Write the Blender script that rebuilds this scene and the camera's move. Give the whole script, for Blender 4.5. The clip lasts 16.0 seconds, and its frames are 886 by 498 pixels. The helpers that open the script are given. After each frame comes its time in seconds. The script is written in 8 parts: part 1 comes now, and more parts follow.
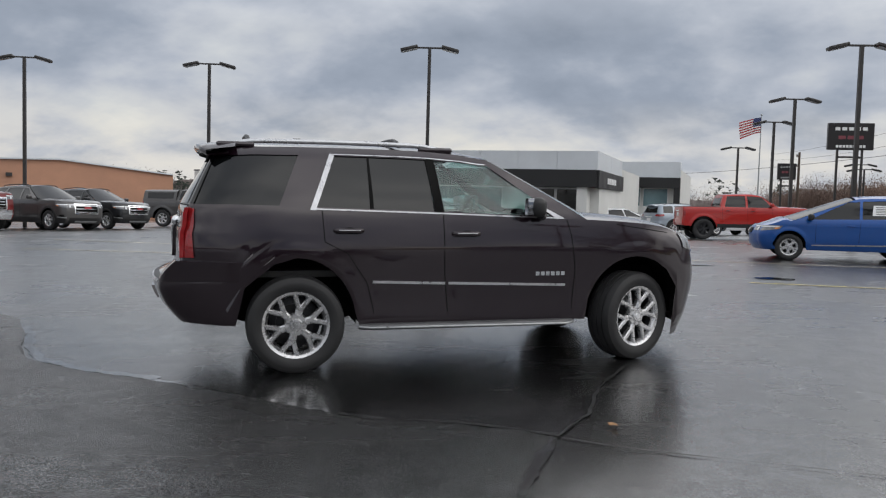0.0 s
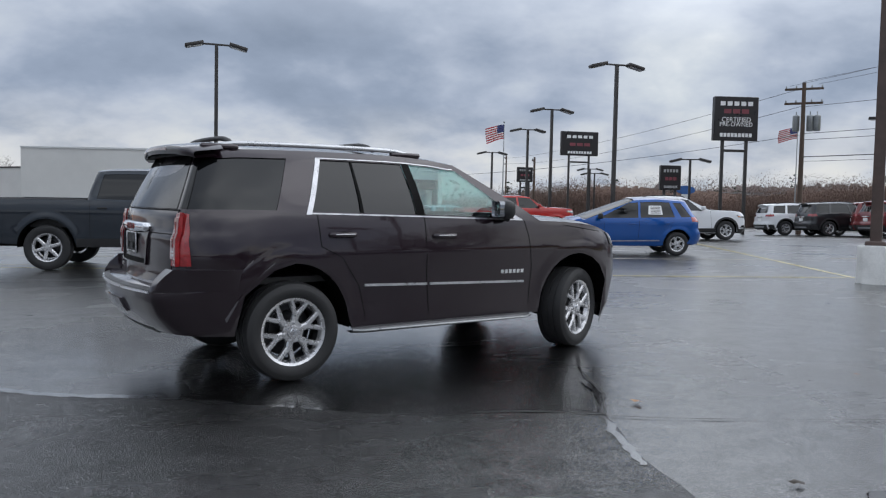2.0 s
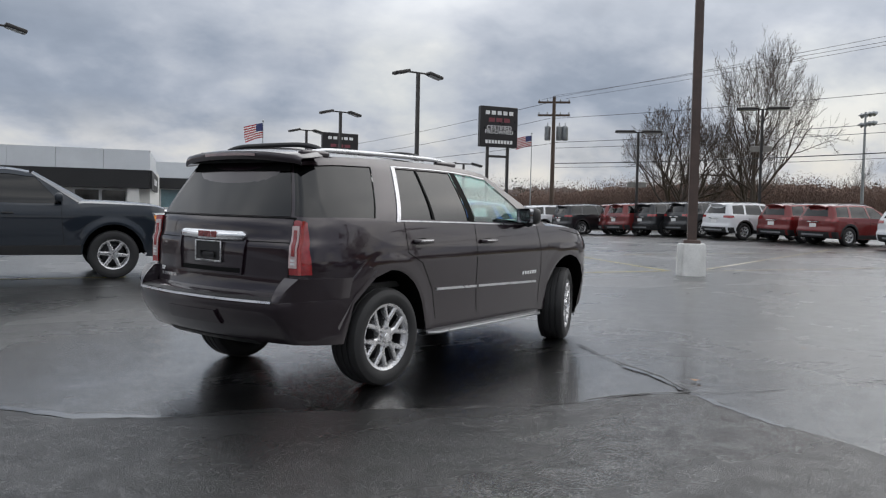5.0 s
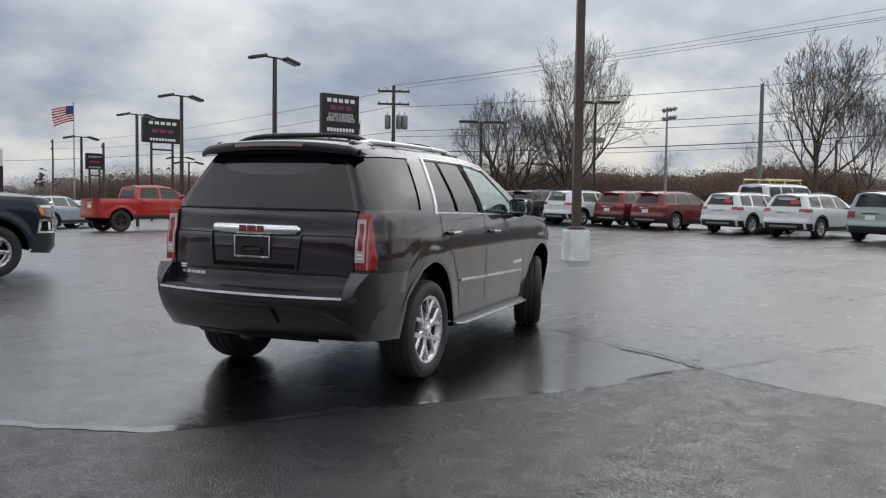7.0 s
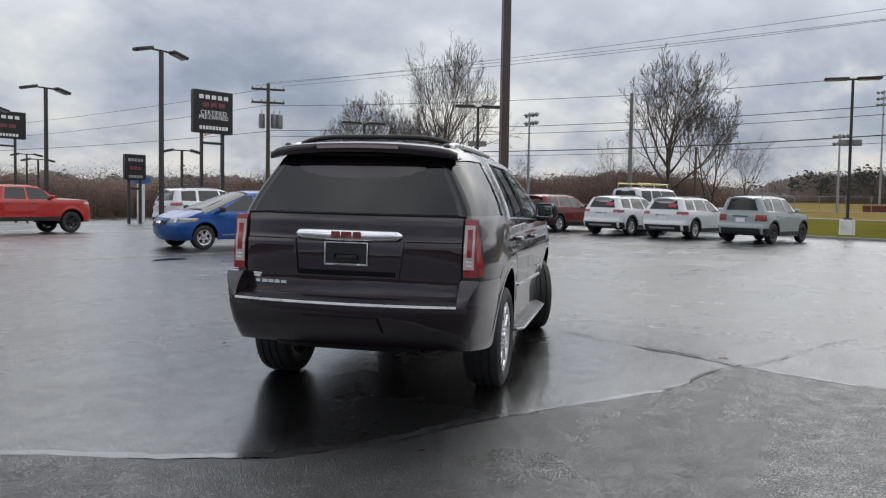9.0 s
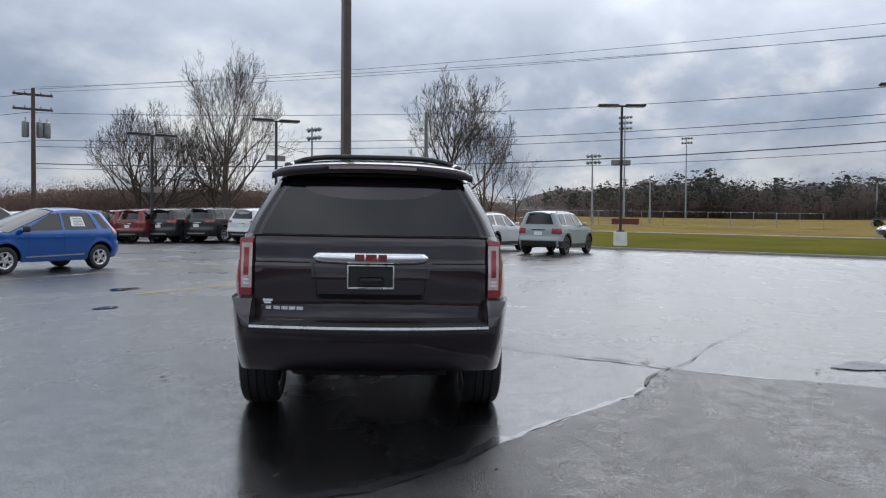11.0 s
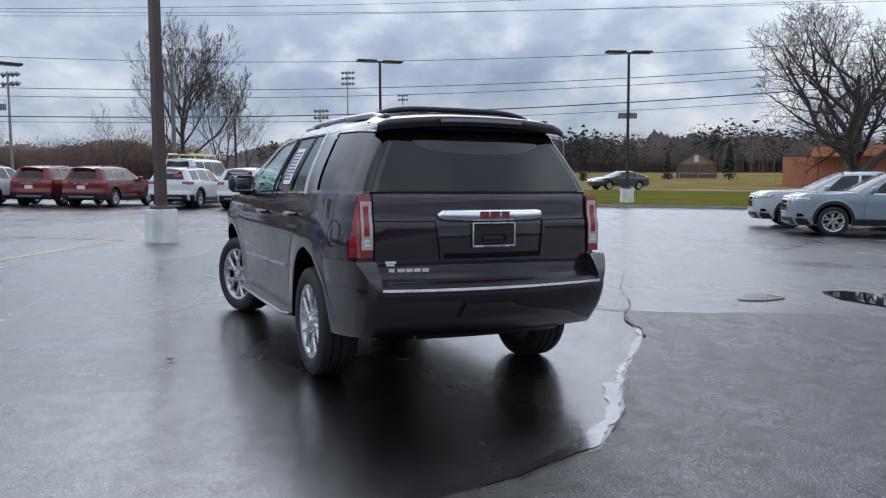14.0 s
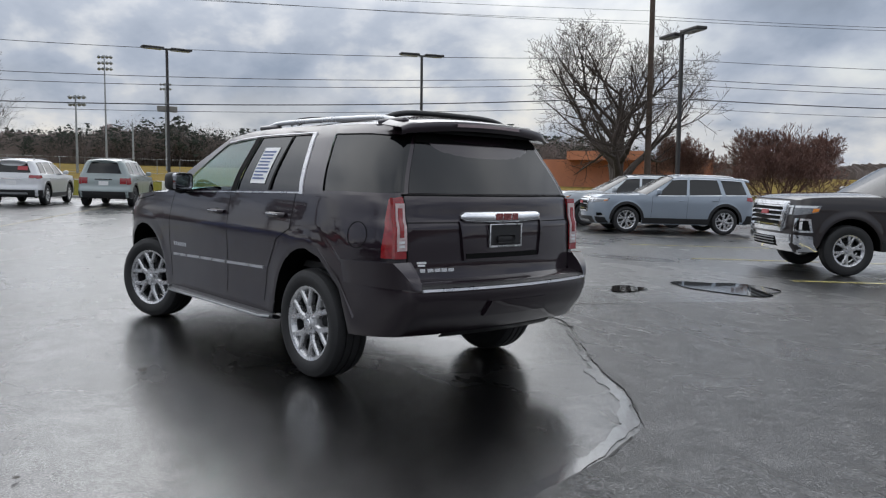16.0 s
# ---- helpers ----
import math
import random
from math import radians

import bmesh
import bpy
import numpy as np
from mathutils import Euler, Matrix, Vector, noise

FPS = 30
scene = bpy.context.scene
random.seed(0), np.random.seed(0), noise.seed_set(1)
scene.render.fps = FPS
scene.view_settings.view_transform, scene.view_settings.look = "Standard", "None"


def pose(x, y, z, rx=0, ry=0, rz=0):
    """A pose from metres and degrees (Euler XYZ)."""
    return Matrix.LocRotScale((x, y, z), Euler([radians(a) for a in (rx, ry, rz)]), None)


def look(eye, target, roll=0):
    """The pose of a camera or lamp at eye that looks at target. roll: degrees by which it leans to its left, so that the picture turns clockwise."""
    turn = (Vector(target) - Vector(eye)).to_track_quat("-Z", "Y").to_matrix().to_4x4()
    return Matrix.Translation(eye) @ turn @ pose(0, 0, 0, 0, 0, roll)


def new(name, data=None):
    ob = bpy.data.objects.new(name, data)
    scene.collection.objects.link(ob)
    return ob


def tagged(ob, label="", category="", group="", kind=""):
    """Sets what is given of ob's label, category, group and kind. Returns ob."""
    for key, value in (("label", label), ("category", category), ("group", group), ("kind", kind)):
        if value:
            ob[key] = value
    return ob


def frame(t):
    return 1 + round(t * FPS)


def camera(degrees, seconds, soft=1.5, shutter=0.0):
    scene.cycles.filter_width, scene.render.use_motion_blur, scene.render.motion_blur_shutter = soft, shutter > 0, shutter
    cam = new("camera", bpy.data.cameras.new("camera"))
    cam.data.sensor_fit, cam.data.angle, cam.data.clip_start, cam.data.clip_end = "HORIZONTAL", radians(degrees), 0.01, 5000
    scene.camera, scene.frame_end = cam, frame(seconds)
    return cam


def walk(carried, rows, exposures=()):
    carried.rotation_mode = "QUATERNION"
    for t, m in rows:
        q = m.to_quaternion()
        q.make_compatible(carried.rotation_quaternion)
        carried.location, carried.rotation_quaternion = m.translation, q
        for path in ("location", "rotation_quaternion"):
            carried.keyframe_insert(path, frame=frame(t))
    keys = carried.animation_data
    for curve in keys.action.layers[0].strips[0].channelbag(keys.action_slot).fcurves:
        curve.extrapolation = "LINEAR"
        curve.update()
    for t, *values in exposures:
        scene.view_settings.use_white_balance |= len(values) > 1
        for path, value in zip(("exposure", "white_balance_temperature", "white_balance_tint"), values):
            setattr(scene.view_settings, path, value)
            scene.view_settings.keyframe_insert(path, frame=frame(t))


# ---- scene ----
cam = camera(58.2, 16.0, soft=1.2)
METRES, EYE, TILT, LEAN, TURN = 14.57, 1.40, 0.0, 0.0, 0.0
ROWS = [
    (0.0, 0.0, 0.0, 0.0, 0.09, -3.38, -1.6),
    (0.5, -0.038, -0.0062, -0.0011, -4.91, -3.1, -1.39),
    (1.0, -0.0721, -0.0037, -0.002, -9.94, -2.91, -1.22),
    (1.5, -0.1065, -0.0011, -0.0022, -14.72, -2.86, -1.17),
    (2.0, -0.1393, 0.0043, -0.0023, -18.7, -2.82, -1.18),
    (2.5, -0.1687, 0.0144, -0.0027, -21.8, -2.75, -1.27),
    (3.0, -0.2019, 0.0219, -0.0028, -24.4, -2.7, -1.36),
    (5.5, -0.3427, 0.0896, -0.0017, -41.78, -2.32, -1.18),
    (6.0, -0.3642, 0.1106, -0.0014, -45.45, -2.29, -1.12),
    (6.5, -0.3916, 0.1305, -0.0019, -48.71, -2.68, -0.95),
    (7.0, -0.4095, 0.1543, -0.0022, -51.36, -3.06, -0.8),
    (7.5, -0.4289, 0.1793, -0.0023, -53.93, -3.18, -0.79),
    (8.0, -0.4422, 0.2055, -0.0024, -56.29, -3.15, -0.87),
    (10.5, -0.5044, 0.3428, -0.0004, -74.19, -1.82, -0.64),
    (11.0, -0.5115, 0.3708, -0.0, -78.79, -1.57, -0.42),
    (11.5, -0.5186, 0.4004, -0.0003, -82.66, -1.96, -0.13),
    (12.0, -0.5199, 0.4297, -0.0006, -86.1, -2.88, 0.26),
    (12.5, -0.5223, 0.4615, -0.0009, -89.33, -3.62, 0.44),
    (13.0, -0.5177, 0.4924, -0.002, -92.48, -4.13, 0.43),
    (13.5, -0.5132, 0.5253, -0.0008, -95.66, -4.51, 0.31),
    (14.0, -0.5062, 0.5551, -0.0001, -99.57, -4.75, 0.31),
    (14.5, -0.4982, 0.5819, 0.0005, -104.18, -4.94, 0.24),
    (15.0, -0.4928, 0.6122, 0.0014, -108.59, -5.02, 0.05),
    (15.5, -0.4841, 0.6382, 0.0017, -112.68, -4.96, -0.28),
    (16.0, -0.484, 0.668, 0.0025, -116.43, -4.95, -0.61),
]
walk(cam, [(t, pose(0, 0, EYE, TILT, LEAN, TURN) @ pose(METRES * x, METRES * y, METRES * z, 90 + pitch, roll, yaw)) for t, x, y, z, yaw, pitch, roll in ROWS],
     exposures=[(0.0, 0.0, 6650, 10), (1.0, 0.0, 6250, 10), (2.0, 0.0, 6150, 10), (3.2, 0.0, 6400, 10), (5.5, 0.0, 6550, 10), (7.5, 0.0, 6570, 10), (10.5, 0.0, 6260, 10),
                (12.5, 0.0, 5850, 10), (13.5, 0.0, 5790, 10), (14.5, 0.0, 5960, 10), (16.0, 0.0, 6350, 10)])

# ---- light: broken winter overcast, a soft sun behind the clouds ----
SUN_EL, SUN_AZ = 34.0, -10.0          # degrees; azimuth from +x towards +y
world = bpy.data.worlds.new("overcast_sky")
scene.world = world
world.use_nodes = True
wn, wl = world.node_tree.nodes, world.node_tree.links
wn.clear()


def wnode(kind, **kw):
    n = wn.new(kind)
    for k, v in kw.items():
        if k in ("operation", "blend_type", "data_type", "sky_type", "noise_dimensions"):
            setattr(n, k, v)
    return n


def wmath(op, a, b=None, clamp=False):
    n = wn.new("ShaderNodeMath")
    n.operation, n.use_clamp = op, clamp
    for i, v in enumerate((a, b)):
        if v is None:
            continue
        if isinstance(v, (int, float)):
            n.inputs[i].default_value = v
        else:
            wl.new(v, n.inputs[i])
    return n.outputs[0]


def wramp(fac, stops):
    n = wn.new("ShaderNodeValToRGB")
    el = n.color_ramp.elements
    while len(el) < len(stops):
        el.new(0.5)
    for e, (p, c) in zip(el, stops):
        e.position, e.color = p, (*c, 1)
    wl.new(fac, n.inputs[0])
    return n.outputs[0]


def wmix(fac, a, b):
    n = wn.new("ShaderNodeMix")
    n.data_type = "RGBA"
    for sock, v in ((n.inputs[0], fac), (n.inputs[6], a), (n.inputs[7], b)):
        if isinstance(v, (int, float)):
            sock.default_value = v
        elif isinstance(v, tuple):
            sock.default_value = (*v, 1)
        else:
            wl.new(v, sock)
    return n.outputs[2]


def build_sky():
    sky = wn.new("ShaderNodeTexSky")
    sky.sky_type = "NISHITA"
    sky.sun_disc = False
    sky.sun_elevation, sky.sun_rotation = radians(SUN_EL), radians(90 - SUN_AZ)
    sky.air_density, sky.dust_density = 1.2, 2.0
    tc = wn.new("ShaderNodeTexCoord")
    sep = wn.new("ShaderNodeSeparateXYZ")
    wl.new(tc.outputs["Generated"], sep.inputs[0])
    up = wmath("MAXIMUM", sep.outputs[2], 0.0)
    den = wmath("ADD", up, 0.42)
    comb = wn.new("ShaderNodeCombineXYZ")
    wl.new(wmath("DIVIDE", sep.outputs[0], den), comb.inputs[0])
    wl.new(wmath("DIVIDE", sep.outputs[1], den), comb.inputs[1])

    def cloud(scale, detail, rough, shift):
        mp = wn.new("ShaderNodeMapping")
        mp.inputs["Location"].default_value = (shift, shift * 0.7, 0)
        mp.inputs["Rotation"].default_value = (0, 0, 0.5)
        mp.inputs["Scale"].default_value = (1.0, 1.1, 1)
        wl.new(comb.outputs[0], mp.inputs[0])
        n = wn.new("ShaderNodeTexNoise")
        n.inputs["Scale"].default_value, n.inputs["Detail"].default_value = scale, detail
        n.inputs["Roughness"].default_value, n.inputs["Distortion"].default_value = rough, 0.12
        wl.new(mp.outputs[0], n.inputs["Vector"])
        return n.outputs["Fac"]

    big = cloud(1.75, 6.0, 0.52, 3.1)
    fine = cloud(5.0, 6.0, 0.55, 8.4)
    both = wmath("ADD", wmath("MULTIPLY", big, 0.76), wmath("MULTIPLY", fine, 0.24))
    cloud_col = wramp(both, [(0.34, (0.235, 0.280, 0.355)), (0.44, (0.305, 0.355, 0.440)),
                             (0.51, (0.42, 0.465, 0.545)), (0.58, (0.57, 0.60, 0.65)), (0.66, (0.80, 0.80, 0.79))])
    gap = wramp(both, [(0.52, (0, 0, 0)), (0.62, (1, 1, 1))])
    skycol = wn.new("ShaderNodeMix")
    skycol.data_type, skycol.blend_type = "RGBA", "MULTIPLY"
    skycol.inputs[0].default_value = 1.0
    wl.new(sky.outputs[0], skycol.inputs[6])
    skycol.inputs[7].default_value = (0.10, 0.10, 0.10, 1)
    col = wmix(wmath("MULTIPLY", gap, 0.22), cloud_col, skycol.outputs[2])
    # the pale strip low over the horizon, broken by the same clouds
    low = wramp(up, [(0.0, (1, 1, 1)), (0.045, (0.9, 0.9, 0.9)), (0.13, (0, 0, 0))])
    strip = wmath("MULTIPLY", low, wramp(fine, [(0.36, (0.25, 0.25, 0.25)), (0.58, (1, 1, 1))]))
    col = wmix(wmath("MULTIPLY", strip, 0.62), col, (0.82, 0.78, 0.70))
    vec = wn.new("ShaderNodeVectorMath")
    vec.operation = "DOT_PRODUCT"
    wl.new(tc.outputs["Generated"], vec.inputs[0])
    vec.inputs[1].default_value = (math.cos(radians(SUN_AZ)) * math.cos(radians(SUN_EL)), math.sin(radians(SUN_AZ)) * math.cos(radians(SUN_EL)), math.sin(radians(SUN_EL)))
    toward = vec.outputs["Value"]
    side = wmath("MULTIPLY_ADD", toward, 1.4, True)
    side.node.inputs[2].default_value = -0.42
    # overhead the cover is thinner and brighter
    high = wramp(up, [(0.20, (0, 0, 0)), (0.40, (1, 1, 1))])
    veil = wmix(side, (1.18, 1.21, 1.26), (1.40, 1.42, 1.46))
    shade = wn.new("ShaderNodeMix")
    shade.data_type, shade.blend_type = "RGBA", "MULTIPLY"
    shade.inputs[0].default_value = 1.0
    wl.new(veil, shade.inputs[6])
    wl.new(wramp(big, [(0.38, (0.60, 0.62, 0.66)), (0.52, (0.92, 0.93, 0.94)), (0.62, (1.25, 1.24, 1.22))]), shade.inputs[7])
    veil = shade.outputs[2]
    col = wmix(wmath("MULTIPLY", high, 0.78), col, veil)
    # the sun's own soft glow through the cover
    glow = wmath("MULTIPLY", wramp(toward, [(0.35, (0, 0, 0)), (0.75, (0.40, 0.40, 0.40)), (1.0, (1, 1, 1))]), wramp(up, [(0.16, (0, 0, 0)), (0.42, (1, 1, 1))]))
    add = wn.new("ShaderNodeMix")
    add.data_type, add.blend_type = "RGBA", "ADD"
    wl.new(glow, add.inputs[0])
    wl.new(col, add.inputs[6])
    add.inputs[7].default_value = (0.72, 0.71, 0.69, 1)
    col = add.outputs[2]
    # an added darker tone in the unseen sky away from the sun, for reflections
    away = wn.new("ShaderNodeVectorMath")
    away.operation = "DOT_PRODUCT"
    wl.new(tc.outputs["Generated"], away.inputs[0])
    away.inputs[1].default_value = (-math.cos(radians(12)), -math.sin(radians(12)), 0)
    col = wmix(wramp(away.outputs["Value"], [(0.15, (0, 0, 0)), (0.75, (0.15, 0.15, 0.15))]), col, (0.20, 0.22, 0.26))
    bg = wn.new("ShaderNodeBackground")
    bg.inputs[1].default_value = 1.06
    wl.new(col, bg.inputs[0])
    out = wn.new("ShaderNodeOutputWorld")
    wl.new(bg.outputs[0], out.inputs[0])


build_sky()
sun = new("sun", bpy.data.lights.new("sun", "SUN"))
sun.data.energy, sun.data.angle, sun.data.color = 0.35, radians(60), (1.0, 0.96, 0.90)
sun.matrix_world = look((0, 0, 60), (-math.cos(radians(SUN_AZ)) * 60 / math.tan(radians(SUN_EL)),
                                     -math.sin(radians(SUN_AZ)) * 60 / math.tan(radians(SUN_EL)), 0))

# ---- materials ----
MATS = {}


class Nodes:
    """A small helper to wire one node material."""

    def __init__(self, name):
        self.m = bpy.data.materials.new(name)
        self.m.use_nodes = True
        self.t = self.m.node_tree
        self.b = self.t.nodes["Principled BSDF"]

    def n(self, kind):
        return self.t.nodes.new(kind)

    def put(self, value, sock):
        if isinstance(value, (int, float)):
            sock.default_value = value
        elif isinstance(value, tuple):
            sock.default_value = (*value, 1) if len(value) == 3 and sock.type == "RGBA" else value
        else:
            self.t.links.new(value, sock)

    def set(self, **kw):
        names = dict(color="Base Color", rough="Roughness", metal="Metallic", spec="Specular IOR Level", coat="Coat Weight",
                     coat_rough="Coat Roughness", normal="Normal", coat_normal="Coat Normal", alpha="Alpha", trans="Transmission Weight",
                     ior="IOR", coat_ior="Coat IOR", emit="Emission Color", emit_w="Emission Strength", sheen="Sheen Weight")
        for k, v in kw.items():
            self.put(v, self.b.inputs[names[k]])
        return self

    def coord(self, scale=(1, 1, 1), what="Object"):
        tc, mp = self.n("ShaderNodeTexCoord"), self.n("ShaderNodeMapping")
        self.t.links.new(tc.outputs[what], mp.inputs[0])
        mp.inputs["Scale"].default_value = scale
        return mp.outputs[0]

    def noise(self, vec, scale, detail=4.0, rough=0.55, dist=0.0):
        n = self.n("ShaderNodeTexNoise")
        self.put(vec, n.inputs["Vector"])
        n.inputs["Scale"].default_value, n.inputs["Detail"].default_value = scale, detail
        n.inputs["Roughness"].default_value, n.inputs["Distortion"].default_value = rough, dist
        return n.outputs["Fac"]

    def voronoi(self, vec, scale, feature="F1"):
        n = self.n("ShaderNodeTexVoronoi")
        n.feature = feature
        self.put(vec, n.inputs["Vector"])
        n.inputs["Scale"].default_value = scale
        return n.outputs["Distance"]

    def ramp(self, fac, *stops):
        n = self.n("ShaderNodeValToRGB")
        el = n.color_ramp.elements
        while len(el) < len(stops):
            el.new(0.5)
        for e, (p, c) in zip(el, stops):
            e.position, e.color = p, (c, c, c, 1) if isinstance(c, (int, float)) else (*c, 1)
        self.put(fac, n.inputs[0])
        return n.outputs[0]

    def math(self, op, a, b=0.0):
        n = self.n("ShaderNodeMath")
        n.operation = op
        self.put(a, n.inputs[0]), self.put(b, n.inputs[1])
        return n.outputs[0]

    def mix(self, fac, a, b, how="MIX"):
        n = self.n("ShaderNodeMix")
        n.data_type, n.blend_type = "RGBA", how
        self.put(fac, n.inputs[0]), self.put(a, n.inputs[6]), self.put(b, n.inputs[7])
        return n.outputs[2]

    def bump(self, height, strength, distance=0.01, normal=None):
        n = self.n("ShaderNodeBump")
        self.put(height, n.inputs["Height"])
        n.inputs["Strength"].default_value, n.inputs["Distance"].default_value = strength, distance
        if normal is not None:
            self.put(normal, n.inputs["Normal"])
        return n.outputs[0]

    def random(self):
        return self.n("ShaderNodeObjectInfo").outputs["Random"]


def paint(name, color, metal=0.35, rough=0.38, dirt=0.25, spec=0.2, gloss=1.5):
    """Car paint under a clear coat, with flakes, water film and road dirt."""
    if name in MATS:
        return MATS[name]
    k = Nodes(name)
    v = k.coord()
    grime = k.ramp(k.noise(v, 2.2, 6.0, 0.6), (0.42, 0.0), (0.72, 1.0))
    speck = k.ramp(k.noise(v, 90.0, 3.0), (0.5, 0.0), (0.75, 1.0))
    dull = tuple(0.6 * c + 0.03 for c in color)
    col = k.mix(k.math("MULTIPLY", grime, dirt), color, dull)
    k.set(color=col, metal=metal, rough=k.math("ADD", k.math("MULTIPLY", grime, 0.10), rough), coat=1.0, coat_ior=gloss, spec=spec,
          coat_rough=k.math("ADD", k.math("MULTIPLY", speck, 0.05), 0.03),
          normal=k.bump(k.noise(v, 700.0, 1.0), 0.03, 0.001), coat_normal=k.bump(k.noise(v, 5.0, 2.0), 0.02, 0.02))
    MATS[name] = k.m
    return k.m


def plain(name, color, rough=0.5, metal=0.0, vary=0.25, scale=6.0, bump=0.1, bscale=60.0, spec=0.5, coat=0.0, coord="Object", dist=0.004):
    """A surface with stains at one scale and grain at another."""
    if name in MATS:
        return MATS[name]
    k = Nodes(name)
    v = k.coord(what=coord)
    a = k.noise(v, scale, 6.0, 0.6)
    g = k.noise(v, bscale, 4.0, 0.6)
    f = k.math("ADD", k.math("MULTIPLY", a, 0.65), k.math("MULTIPLY", g, 0.35))
    lo, hi = tuple(c * (1 - vary) for c in color), tuple(min(1.0, c * (1 + vary)) for c in color)
    col = k.ramp(f, (0.36, lo), (0.64, hi))
    k.set(color=col, metal=metal, rough=k.ramp(a, (0.3, max(0.02, rough - 0.1)), (0.7, min(1.0, rough + 0.1))), spec=spec,
          coat=coat, normal=k.bump(g, bump, dist))
    MATS[name] = k.m
    return k.m


def clear_glass(name, tint, gloss=0.05):
    """A thin tinted pane: see-through, shinier at a glancing angle."""
    if name in MATS:
        return MATS[name]
    k = Nodes(name)
    k.t.nodes.remove(k.b)
    tr, gl, mx, fr = k.n("ShaderNodeBsdfTransparent"), k.n("ShaderNodeBsdfGlossy"), k.n("ShaderNodeMixShader"), k.n("ShaderNodeLayerWeight")
    tr.inputs[0].default_value = (*tint, 1)
    gl.inputs[0].default_value, gl.inputs["Roughness"].default_value = (1, 1, 1, 1), 0.01
    fr.inputs[0].default_value = 0.5
    shine = k.math("ADD", k.math("MULTIPLY", k.math("POWER", fr.outputs["Facing"], 5.0), 0.9), gloss)
    k.t.links.new(shine, mx.inputs[0])
    k.t.links.new(tr.outputs[0], mx.inputs[1])
    k.t.links.new(gl.outputs[0], mx.inputs[2])
    k.t.links.new(mx.outputs[0], k.t.nodes["Material Output"].inputs[0])
    MATS[name] = k.m
    return k.m


def asphalt(name, base, wet, grain, lo=0.40, hi=0.60, dull=0.20, chip_glints=0.25, film_bump=0.16, uneven=0.25, ior=3.1):
    """Rain-wet asphalt: coarse stones under a broken water film, tyre tracks and damp patches."""
    k = Nodes(name)
    v = k.coord()
    stone = k.voronoi(v, 95.0)
    stone2 = k.noise(v, 240.0, 3.0, 0.6)
    med = k.noise(v, 3.0, 5.0, 0.6, 0.4)
    big = k.noise(v, 0.32, 5.0, 0.55, 0.6)
    streak = k.noise(k.coord((0.25, 1.6, 1)), 1.1, 5.0, 0.6, 0.3)
    film = k.math("ADD", k.math("MULTIPLY", big, 0.62), k.math("ADD", k.math("MULTIPLY", med, 0.10), k.math("MULTIPLY", streak, 0.28)))
    film = k.ramp(film, (lo, 0.0), (hi, 1.0))
    tone = k.ramp(k.math("ADD", k.math("MULTIPLY", stone2, 0.6), k.math("MULTIPLY", med, 0.4)), (0.35, base * 0.4), (0.66, base * 2.0))
    # pale specks: stone chips, with wet glints painted into the colour too
    chip_glint = k.math("MULTIPLY", k.ramp(k.voronoi(k.coord((1.0, 1.15, 1.0)), 75.0), (0.16, 1.0), (0.34, 0.0)), k.ramp(k.noise(v, 33.0, 2.0), (0.52, 0.0), (0.62, chip_glints)))
    tone = k.mix(chip_glint, tone, (0.06, 0.057, 0.055))
    patchy = k.math("ADD", k.math("MULTIPLY", k.noise(v, 5.0, 5.0, 0.65), 0.3), k.math("MULTIPLY", k.noise(v, 85.0, 4.0, 0.75), 0.7))
    # single stones stand out of the film: some catch the light, the gaps between them stay dark
    cell = k.n("ShaderNodeTexVoronoi")
    k.put(v, cell.inputs["Vector"])
    cell.inputs["Scale"].default_value = 125.0
    tint = k.n("ShaderNodeSeparateColor")
    k.put(cell.outputs["Color"], tint.inputs[0])
    catch = k.math("MULTIPLY", k.ramp(tint.outputs[0], (0.15, 0.25), (0.85, 1.0)), k.ramp(cell.outputs["Distance"], (0.25, 1.0), (0.62, 0.35)))
    even = k.ramp(patchy, (0.42, 1.05 - uneven * 1.1), (0.58, 1.0))
    sheen = k.math("MULTIPLY", even, k.math("ADD", 1.0 - uneven, k.math("MULTIPLY", catch, uneven * 1.5)))
    col = k.mix(k.math("MULTIPLY", film, 0.45), k.mix(1.0, tone, (1.0, 0.985, 1.01), "MULTIPLY"), (base * 0.5, base * 0.5, base * 0.53))
    height = k.math("ADD", k.math("MULTIPLY", stone, 0.6), k.math("MULTIPLY", stone2, 0.5))
    dry = k.math("SUBTRACT", 1.0, k.math("MULTIPLY", film, 0.75))
    rough_n = k.n("ShaderNodeBump")
    k.put(height, rough_n.inputs["Height"])
    k.put(k.math("MULTIPLY", dry, grain), rough_n.inputs["Strength"])
    rough_n.inputs["Distance"].default_value = 0.012
    wave = k.bump(k.noise(v, 9.0, 3.0), 0.04, 0.012)
    film_n = k.n("ShaderNodeBump")
    k.put(height, film_n.inputs["Height"])
    k.put(k.math("MULTIPLY", dry, grain * film_bump), film_n.inputs["Strength"])
    film_n.inputs["Distance"].default_value = 0.010
    k.put(wave, film_n.inputs["Normal"])
    # rain stands deeper, and so smoother, in the shallow dip round the seams
    hollow = k.n("ShaderNodeVectorMath")
    hollow.operation = "DISTANCE"
    k.put(v, hollow.inputs[0])
    hollow.inputs[1].default_value = (-1.2, 6.0, 0.0)
    deep = k.ramp(k.math("ADD", k.math("MULTIPLY", hollow.outputs["Value"], 0.1), k.math("MULTIPLY", k.math("SUBTRACT", med, 0.5), 0.25)), (0.22, 1.0), (0.46, 0.0))
